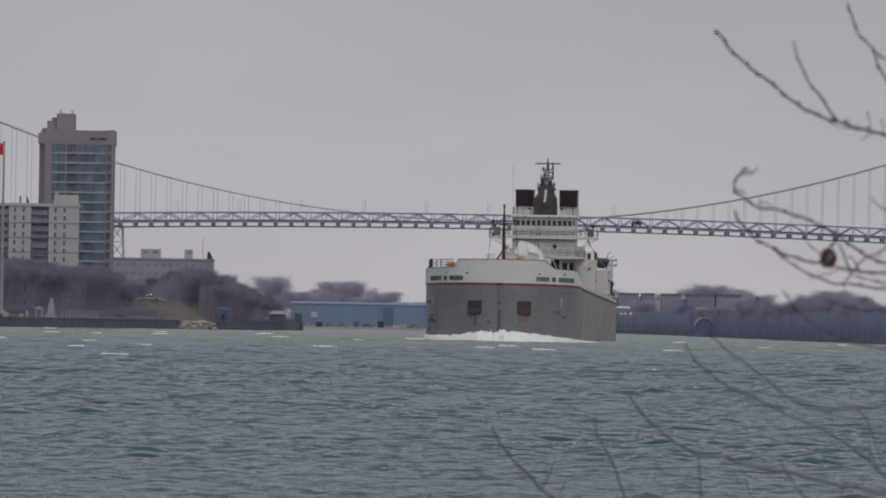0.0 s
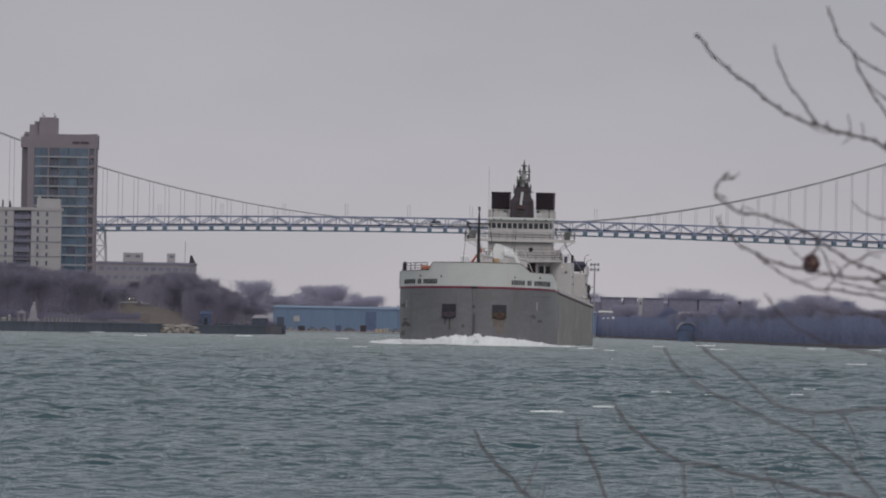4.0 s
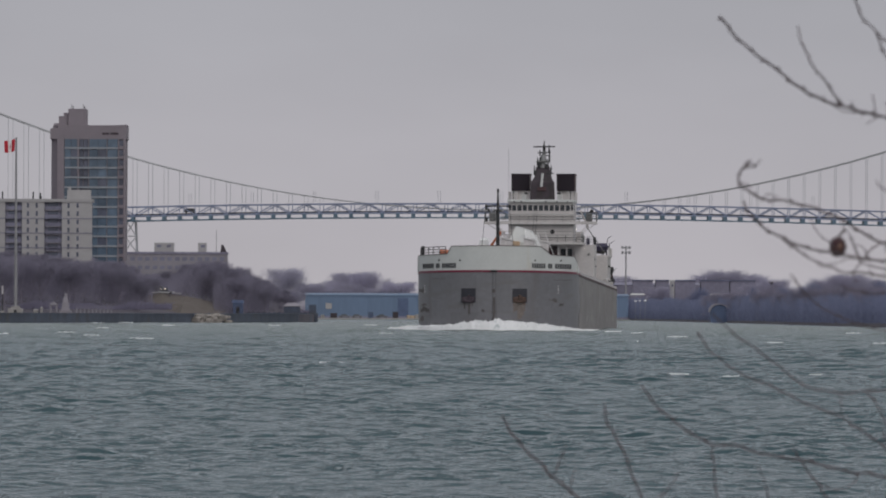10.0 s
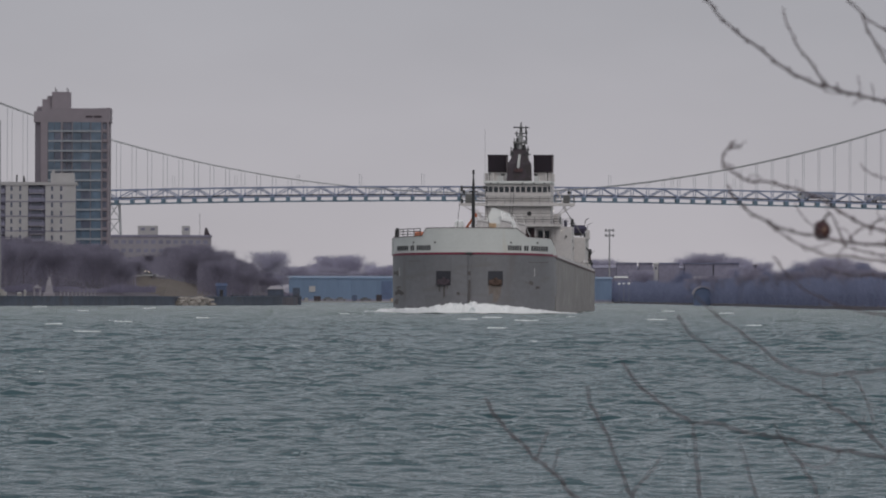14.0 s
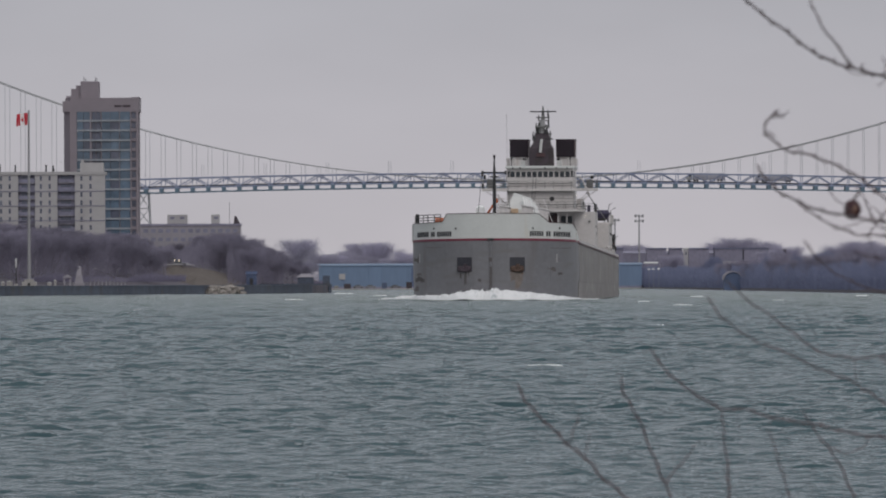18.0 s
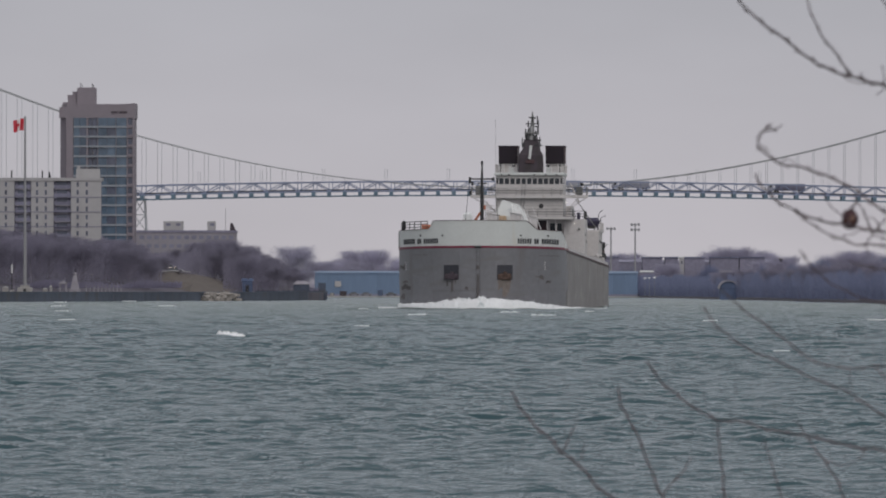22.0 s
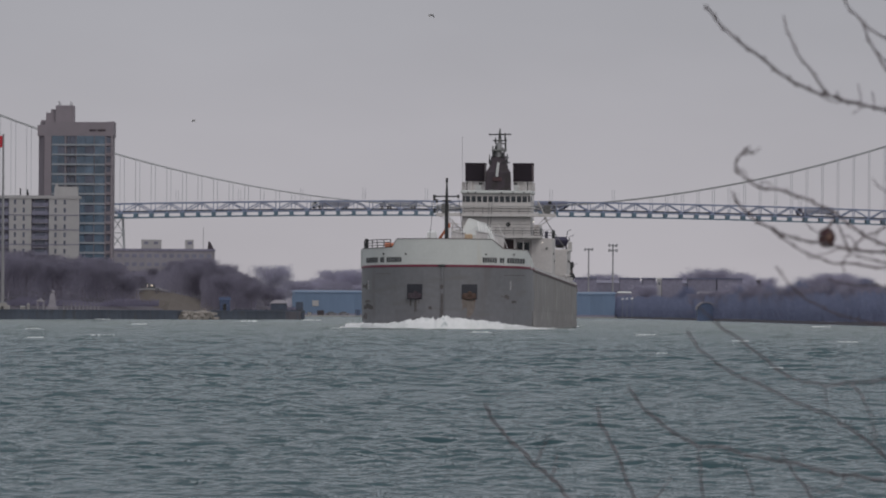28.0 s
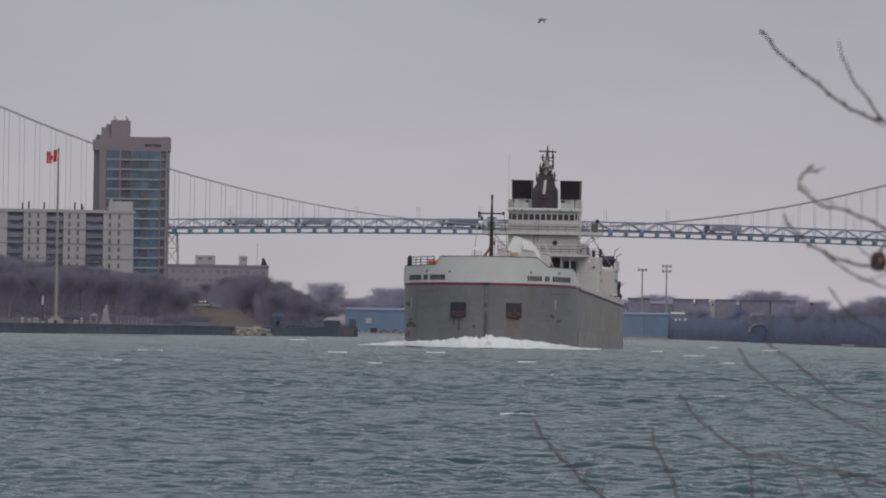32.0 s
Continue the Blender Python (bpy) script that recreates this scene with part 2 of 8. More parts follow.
def glowing(name, color, power):
    m = material(name, color, 0.4)
    b = m.node_tree.nodes["Principled BSDF"]
    b.inputs["Emission Color"].default_value, b.inputs["Emission Strength"].default_value = (*color, 1), power
    return m


M["headlight"] = glowing("lit_headlight", (1.0, 0.82, 0.6), 2.5)
M["lamp"] = glowing("lit_deck_lamp", (1.0, 0.93, 0.8), 1.0)


def water_material():
    m = bpy.data.materials.new("choppy_green_grey_river_water")
    m.use_nodes = True
    n, l = m.node_tree.nodes, m.node_tree.links
    n.remove(n["Principled BSDF"])
    b, gloss, bend, both = n.new("ShaderNodeBsdfDiffuse"), n.new("ShaderNodeBsdfGlossy"), n.new("ShaderNodeFresnel"), n.new("ShaderNodeMixShader")
    gloss.inputs["Roughness"].default_value, bend.inputs["IOR"].default_value = 0.08, 1.27
    gloss.inputs["Color"].default_value = (0.700, 0.752, 0.770, 1)  # the mirrored sky is dimmed and tinted greenish
    l.new(bend.outputs[0], both.inputs[0]), l.new(b.outputs[0], both.inputs[1]), l.new(gloss.outputs[0], both.inputs[2])
    l.new(both.outputs[0], n["Material Output"].inputs["Surface"])
    co = n.new("ShaderNodeTexCoord")
    broad = n.new("ShaderNodeTexNoise")
    broad.inputs["Scale"].default_value, broad.inputs["Detail"].default_value = 0.02, 4
    l.new(co.outputs["Object"], broad.inputs["Vector"])
    mix = n.new("ShaderNodeMix")
    mix.data_type = "RGBA"
    mix.inputs["A"].default_value, mix.inputs["B"].default_value = (0.022, 0.053, 0.064, 1), (0.031, 0.068, 0.079, 1)
    l.new(broad.outputs["Fac"], mix.inputs["Factor"])
    place, far_tint, wide = n.new("ShaderNodeSeparateXYZ"), n.new("ShaderNodeMix"), n.new("ShaderNodeMapRange")  # the water colour turns paler and greener with distance
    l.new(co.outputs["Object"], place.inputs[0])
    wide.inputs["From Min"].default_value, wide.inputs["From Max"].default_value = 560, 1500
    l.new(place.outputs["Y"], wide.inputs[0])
    far_tint.data_type = "RGBA"
    far_tint.inputs["B"].default_value = (0.086, 0.112, 0.086, 1)
    l.new(wide.outputs[0], far_tint.inputs["Factor"]), l.new(mix.outputs["Result"], far_tint.inputs["A"])
    l.new(far_tint.outputs["Result"], b.inputs["Color"])
    rip = n.new("ShaderNodeTexNoise")
    rip.inputs["Scale"].default_value, rip.inputs["Detail"].default_value = 4.6, 5
    mp = n.new("ShaderNodeMapping")
    mp.inputs["Scale"].default_value = (0.5, 0.8, 1)
    l.new(co.outputs["Object"], mp.inputs["Vector"]), l.new(mp.outputs[0], rip.inputs["Vector"])
    bp = n.new("ShaderNodeBump")
    bp.inputs["Strength"].default_value, bp.inputs["Distance"].default_value = 0.6, 0.12
    chop, bp2 = n.new("ShaderNodeTexNoise"), n.new("ShaderNodeBump")
    chop.inputs["Scale"].default_value, chop.inputs["Detail"].default_value = 0.55, 4
    bp2.inputs["Strength"].default_value, bp2.inputs["Distance"].default_value = 0.6, 0.18
    l.new(mp.outputs[0], chop.inputs["Vector"]), l.new(chop.outputs["Fac"], bp2.inputs["Height"])
    l.new(bp2.outputs[0], bp.inputs["Normal"])
    l.new(rip.outputs["Fac"], bp.inputs["Height"])
    for node in (b, gloss, bend):
        l.new(bp.outputs[0], node.inputs["Normal"])
    return m


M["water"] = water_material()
M["cap"] = material("thin_breaking_foam", (0.72, 0.75, 0.76), 0.9, 0, 3.0, 0.25, 0.05)
M["foam"] = material("white_water_foam", (0.80, 0.805, 0.82), 0.9, 0, 1.2, 0.12, 0.12, (0.46, 0.50, 0.52), 1.1, 0.58)


# ---- building helpers ----
class Shape:
    """Collects faces of one mesh."""

    def __init__(self):
        self.v, self.f, self.m = [], [], []

    def add(self, verts, faces, k=0):
        o = len(self.v)
        self.v += [tuple(p) for p in verts]
        self.f += [tuple(i + o for i in q) for q in faces]
        self.m += [k] * len(faces)
        return self

    def box(self, x0, x1, y0, y1, z0, z1, k=0, bevel=0.0):
        if bevel:
            b = bevel
            p = [(x0 + b, y0 + b), (x1 - b, y0 + b), (x1 - b, y1 - b), (x0 + b, y1 - b)]
            q = [(x0, y0), (x1, y0), (x1, y1), (x0, y1)]
            rings = [[(*a, z0) for a in p], [(*a, z0 + b) for a in q], [(*a, z1 - b) for a in q], [(*a, z1) for a in p]]
            return self.loft(rings, k)
        return self.loft([[(x0, y0, z0), (x1, y0, z0), (x1, y1, z0), (x0, y1, z0)], [(x0, y0, z1), (x1, y0, z1), (x1, y1, z1), (x0, y1, z1)]], k)

    def loft(self, rings, k=0, caps=True, closed=True):
        n = len(rings[0])
        verts = [p for r in rings for p in r]
        faces = []
        for i in range(len(rings) - 1):
            for j in range(n if closed else n - 1):
                a, b = i * n + j, i * n + (j + 1) % n
                faces.append((a, b, b + n, a + n))
        if caps:
            faces.append(tuple(range(n - 1, -1, -1)))
            faces.append(tuple(range((len(rings) - 1) * n, len(rings) * n)))
        return self.add(verts, faces, k)

    def tube(self, pts, radii, sides=6, k=0):
        pts = [Vector(p) for p in pts]
        if not isinstance(radii, (list, tuple)):
            radii = [radii] * len(pts)
        rings = []
        for i, p in enumerate(pts):
            d = (pts[min(i + 1, len(pts) - 1)] - pts[max(i - 1, 0)]).normalized()
            a = d.cross(Vector((0, 1, 0.01)) if abs(d.y) < 0.9 else Vector((1, 0, 0))).normalized()
            b = d.cross(a)
            rings.append([tuple(p + (a * math.cos(q) + b * math.sin(q)) * radii[i]) for q in (2 * math.pi * j / sides for j in range(sides))])
        return self.loft(rings, k)

    def ball(self, c, r, n=8, squash=(1, 1, 1), rough=0.0, seed=0, k=0):
        rnd = random.Random(seed)
        rings = []
        for i in range(1, n // 2 + 1):
            a = math.pi * i / (n // 2 + 1)
            ring = []
            for j in range(n):
                q = 2 * math.pi * j / n
                g = r * (1 + rough * rnd.uniform(-1, 1))
                ring.append((c[0] + g * squash[0] * math.sin(a) * math.cos(q), c[1] + g * squash[1] * math.sin(a) * math.sin(q), c[2] - g * squash[2] * math.cos(a)))
            rings.append(ring)
        return self.loft(rings, k)

    def mesh(self, name, mats, smooth=False):
        me = bpy.data.meshes.new(name)
        me.from_pydata(self.v, [], self.f)
        for m in mats if isinstance(mats, (list, tuple)) else [mats]:
            me.materials.append(m)
        if any(self.m):
            me.polygons.foreach_set("material_index", self.m)
        if smooth:
            me.polygons.foreach_set("use_smooth", [True] * len(me.polygons))
        bm = bmesh.new()
        bm.from_mesh(me)
        bmesh.ops.recalc_face_normals(bm, faces=bm.faces)
        bm.to_mesh(me)
        bm.free()
        me.update()
        return me


def part(name, shape, mats, parent, label="", smooth=False):
    """One mesh of its own under a thing or a part."""
    ob = new(name, shape if isinstance(shape, bpy.types.Mesh) else shape.mesh(name, mats, smooth))
    ob.parent = parent
    if label:
        ob["label"] = label
    return ob


def thing(name, place, label, category, group="", kind="", turn=0.0):
    ob = new(name)
    ob.matrix_world = Matrix.Translation(place) @ pose(0, 0, 0, 0, 0, turn)
    ob.empty_display_size = 0.5
    return tagged(ob, label, category, group, kind)


def piece(name, me, parent, place, turn=(0, 0, 0), scale=(1, 1, 1)):
    """A piece on shared mesh data."""
    ob = new(name, me)
    ob.parent = parent
    ob.matrix_local = Matrix.LocRotScale(place, Euler(turn), scale)
    return ob


# ---- river ----
def wave_field(x, y, seed, cell):
    """Height of wind chop at x, y: short crested waves, of a length that grows with the distance; those too short for the cell are left out."""
    rnd = np.random.RandomState(seed)
    h = np.zeros_like(x)
    usual = np.maximum(0.18 + 0.0030 * np.minimum(y, 500) + 0.0013 * np.maximum(y - 500, 0), 1.5 * cell)
    gust = 0.85 + 0.22 * np.sin(x * 0.11 + 1.3 * np.sin(y * 0.033 + seed)) * np.cos(y * 0.047 + seed)
    for i in range(110):
        length = 0.22 * 60.0 ** (i / 109.0)
        way = rnd.normal(-1.5, 0.42)
        phase, amp = rnd.uniform(0, 6.28), 0.0168 * length * rnd.uniform(0.6, 1.3)
        share = np.exp(-(np.log(length / usual) / 0.62) ** 2) * np.clip((length - 2.4 * cell) / (1.6 * cell), 0, 1)
        if share.max() < 0.03:
            continue
        k = 2 * np.pi / length
        warp = 0.8 * np.sin(x * 0.8 / length ** 0.8 + phase * 3) + 0.8 * np.sin(y * 0.5 / length ** 0.8 + phase * 5)
        s = np.sin(k * (np.cos(way) * x + np.sin(way) * y) + phase + warp)
        h += share * amp * (s + 0.32 * s * s)
    return h * gust


def wave_sheet(seed, lift, bands):
    """A wedge of choppy surface that widens and coarsens with distance."""
    verts, faces, base = [], [], 0
    for y0, y1, nx, ny in bands:
        yy = y0 * (y1 * 1.02 / y0) ** np.linspace(0, 1, ny)
        hw = 0.052 * yy + 3.5
        gx = np.linspace(-1.0, 1.0, nx)
        x = gx[None, :] * hw[:, None] + 0.0045 * yy[:, None] + 1.0
        y = np.repeat(yy[:, None], nx, axis=1)
        cell = np.repeat(np.maximum(2.0 * hw / nx, np.gradient(yy))[:, None], nx, axis=1)
        dip = 0.5 * np.clip(1 - (y - y0) / (0.016 * y0), 0, 1)  # the nearer band laps over this edge
        z = -dip + wave_field(x, y, seed, cell)
        idx = base + np.arange(nx * ny).reshape(ny, nx)
        faces.append(np.stack([idx[:-1, :-1], idx[:-1, 1:], idx[1:, 1:], idx[1:, :-1]], -1).reshape(-1, 4))
        verts.append(np.stack([x, y, z + lift], -1).reshape(-1, 3))
        base += nx * ny
    verts, faces = np.concatenate(verts), np.concatenate(faces)
    me = bpy.data.meshes.new("waves")
    me.vertices.add(len(verts))
    me.vertices.foreach_set("co", verts.astype(np.float32).ravel())
    me.loops.add(faces.size)
    me.loops.foreach_set("vertex_index", faces.astype(np.int32).ravel())
    me.polygons.add(len(faces))
    me.polygons.foreach_set("loop_start", np.arange(0, faces.size, 4, dtype=np.int32))
    me.polygons.foreach_set("use_smooth", np.ones(len(faces), dtype=bool))
    me.update(calc_edges=True)
    me.materials.append(M["water"])
    return me


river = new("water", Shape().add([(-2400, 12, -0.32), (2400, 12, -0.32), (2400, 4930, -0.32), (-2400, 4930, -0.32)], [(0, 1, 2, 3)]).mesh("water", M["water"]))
tagged(river, "wide choppy green-grey river under an overcast sky", "river", kind="structure")
waves = []
for s, bands in ((3, ((82, 170, 280, 740), (170, 330, 270, 760), (330, 800, 290, 1150), (800, 1700, 200, 900), (1700, 4300, 130, 850))), (8, ((82, 170, 150, 480), (170, 330, 110, 320)))):
    w = new("water_waves", wave_sheet(s, 0.0 if s == 3 else -0.02, bands))
    waves.append(tagged(w, "wind-driven chop with small breaking crests on the river", "waves", kind="structure"))


# ---- banks ----
def bank(name, rows, mat, label):
    """Land in strips along the shore: each row is one cross section, from the water's edge inland."""
    s = Shape()
    n = len(rows[0])
    s.add([p for r in rows for p in r], [(i * n + j, i * n + j + 1, (i + 1) * n + j + 1, (i + 1) * n + j) for i in range(len(rows) - 1) for j in range(n - 1)])
    ob = new(name, s.mesh(name, mat))
    return tagged(ob, label, "ground", kind="structure")


def shore_y(x):
    """Distance of the far seawall along the park's shore."""
    return 2600 + (x + 115) * 5.6 if x < -30 else 3076 + (x + 30) * 20.0


QUAY = 0.79  # the quay reaches this far out of the line of the trees
left_rows = []
for x in (-900, -400, -200, -150, -115, -95, -80, -66, -52, -42, -34, -30, -27):
    y = shore_y(x) if x > -150 else 2404 + (x + 150) * 0.4
    left_rows.append([(x * QUAY, y * QUAY, -1.5), (x * QUAY, y * QUAY + 0.5, 2.0), (x, y, 2.05), (x - 1, y + 14, 2.2), (x - 6, y + 60, 4.2), (x - 22, y + 170, 11.2), (x - 40, y + 330, 12.0), (x - 150, 4150, 12.0)])
bank("ground_park", left_rows, M["earth"], "park bank with leaf litter rising from the seawall")
near = Shape()
near.loft([[(-60, -30, -1.5), (60, -30, -1.5), (60, -30, 0.75), (-60, -30, 0.75)], [(-60, 10, -1.5), (60, 10, -1.5), (60, 10, 0.7), (-60, 10, 0.7)], [(-60, 17, -1.5), (60, 17, -1.5), (60, 17, -0.5), (-60, 17, -0.5)]])
tagged(new("ground_near_bank", near.mesh("ground_near_bank", M["grass"])), "low grassy bank beside the river", "ground", kind="structure")
far = Shape()
far.loft([[(-330, 3990, -1.5), (900, 3900, -1.5), (900, 3900, 1.6), (-330, 3990, 1.6)], [(-330, 4300, -1.5), (900, 4300, -1.5), (900, 4300, 3.5), (-330, 4300, 3.5)],
          [(-330, 4480, -1.5), (900, 4480, -1.5), (900, 4480, 3.5), (-330, 4480, 3.5)]])
tagged(new("ground_far_bank", far.mesh("ground_far_bank", M["earth"])), "low wooded bank across the river", "ground", kind="structure")

# seawall of the park, in cast sections with a coping
wall = thing("seawall", (0, 0, 0), "dark stained concrete seawall along the park shore", "seawall", kind="structure")
for i in range(34):
    x0, x1 = -150 + i * 3.6, -150 + i * 3.6 + 3.5
    if x1 > -27:
        break
    y0, y1 = shore_y(x0) * QUAY, shore_y(x1) * QUAY
    x0, x1 = x0 * QUAY, x1 * QUAY
    s = Shape().loft([[(x0, y0 - 1.2, -1.4), (x1, y1 - 1.2, -1.4), (x1, y1 + 1, -1.4), (x0, y0 + 1, -1.4)], [(x0, y0 - 0.8, 1.75), (x1, y1 - 0.8, 1.75), (x1, y1 + 1, 1.75), (x0, y0 + 1, 1.75)]])
    s.loft([[(x0, y0 - 1.3, 1.75), (x1, y1 - 1.3, 1.75), (x1, y1 + 1, 1.75), (x0, y0 + 1, 1.75)], [(x0, y0 - 1.3, 2.15), (x1, y1 - 1.3, 2.15), (x1, y1 + 1, 2.15), (x0, y0 + 1, 2.15)]])
    part("panel", s, M["seawall"], wall)


# ---- suspension bridge ----
BX, BY, BW = 40.0, 4550.0, 16.0  # middle of the main span, its distance and width


def deck_top(x):
    return 51.9 - 8.7e-5 * (x - 36) ** 2


def cable_z(x):
    return 48.9 + 8.63e-4 * (x - BX) ** 2


def build_bridge():
    b = thing("suspension_bridge", (0, 0, 0), "long blue steel suspension bridge high over the river, paled for haze", "bridge")
    step = 6.98
    xs = [BX + step * i for i in range(-40, 41)]
    long = [BX + step * i for i in range(-84, 85, 4)]  # the approaches run on past both towers
    road = Shape().loft([[(x, BY - 7, deck_top(x) - 4.2), (x, BY + 7, deck_top(x) - 4.2), (x, BY + 7, deck_top(x) - 3.6), (x, BY - 7, deck_top(x) - 3.6)] for x in long])
    part("deck", road, M["asphalt"], b)
    post = Shape().box(-0.18, 0.18, -0.25, 0.25, -4.3, 0).mesh("post", M["bridge"])
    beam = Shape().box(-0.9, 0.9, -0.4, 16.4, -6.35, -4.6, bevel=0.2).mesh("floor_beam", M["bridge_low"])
    brace = Shape().tube([(0, 0, -0.3), (step, 0, -4.2)], 0.23, 4).mesh("diagonal", M["bridge"])
    rope = Shape().tube([(0, 0, 0), (0, 0, 1)], 0.115, 5).mesh("suspender", M["hanger"])
    for plane, (y, dx) in enumerate(((BY - BW / 2, 0.0), (BY + BW / 2, 1.5))):
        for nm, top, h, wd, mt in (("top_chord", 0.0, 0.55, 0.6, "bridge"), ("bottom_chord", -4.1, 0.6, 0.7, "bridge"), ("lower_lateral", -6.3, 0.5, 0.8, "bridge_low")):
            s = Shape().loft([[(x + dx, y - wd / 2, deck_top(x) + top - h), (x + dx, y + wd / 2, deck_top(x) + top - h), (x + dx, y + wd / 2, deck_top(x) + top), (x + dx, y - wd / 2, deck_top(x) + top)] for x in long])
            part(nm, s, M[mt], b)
        cab = Shape().tube([(x + dx, y, cable_z(x)) for x in xs], 0.26, 7)
        part("main_cable", cab, M["cable"], b)
        for i, x in enumerate(xs):
            piece("post", post, b, (x + dx, y, deck_top(x)))
            if i % 2 == 0 and i < len(xs) - 1:
                piece("diagonal", brace, b, (x + dx, y, deck_top(x)), scale=(1, 1, 1))
            elif i < len(xs) - 1:
                piece("diagonal", brace, b, (x + dx + step, y, deck_top(x)), scale=(-1, 1, 1))
            low = deck_top(x) - 0.2
            if cable_z(x) > low + 0.6:
                piece("suspender", rope, b, (x + dx, y, low), scale=(1, 1, cable_z(x) - low))
            if plane == 0:
                piece("floor_beam", beam, b, (x, y, deck_top(x)))
    # railing lamps along the deck
    lamp = Shape().tube([(0, 0, 0), (0, 0, 5.6)], 0.09, 4).tube([(1.1, 0, 0), (1.1, 0, 5.4)], 0.09, 4).mesh("deck_lamp", M["hanger"])
    for i in range(-5, 6):
        piece("deck_lamp", lamp, b, (BX + i * 27.9 + 4, BY - 7.2, deck_top(BX + i * 27.9)))
    # the lattice bent under the deck by the park
    x0, z1 = -121.58, deck_top(-110) - 6.3
    bent = part("bent", Shape().box(x0 - 3.4, x0 + 3.4, BY - 4, BY + 4, z1 - 0.8, z1), M["hanger"], b, "pale steel lattice bent")
    for i in range(4):
        sx, sy = (-1, 1, 1, -1)[i], (-1, -1, 1, 1)[i]
        part("leg", Shape().tube([(x0 + sx * 4.4, BY + sy * 6, -1.5), (x0 + sx * 2.2, BY + sy * 4, z1 - 0.5)], 0.42, 4), M["hanger"], bent)
    for i in range(6):
        za, zb = z1 * i / 6, z1 * (i + 1) / 6
        wa, wb = 4.4 - 2.2 * i / 6, 4.4 - 2.2 * (i + 1) / 6
        for sgn in (-1, 1):
            part("brace", Shape().tube([(x0 - sgn * wa, BY - 5, za), (x0 + sgn * wb, BY - 5, zb)], 0.2, 4), M["hanger"], bent)
        part("strut", Shape().tube([(x0 - wb, BY - 5, zb), (x0 + wb, BY - 5, zb)], 0.2, 4), M["hanger"], bent)
    for k in (-78, -70, -62, -54, -47, 47, 54, 62, 70, 78):
        px = BX + step * k
        part("pier", Shape().box(px - 1.5, px + 1.5, BY - 6, BY + 6, -1.5, deck_top(px) - 6.2, bevel=0.3), M["concrete"], b)
    # main towers beyond both ends of the view
    for sgn in (-1, 1):
        x = BX + sgn * 40 * step
        tw = part("tower", Shape().box(x - 1.5, x + 1.5, BY - 9.5, BY + 9.5, 108, 112), M["bridge"], b)
        for sy in (-1, 1):
            part("leg", Shape().box(x - 1.8, x + 1.8, BY + sy * 9.5 - 1.5, BY + sy * 9.5 + 1.5, -1.5, 118, bevel=0.3), M["bridge"], tw)
    return b


build_bridge()


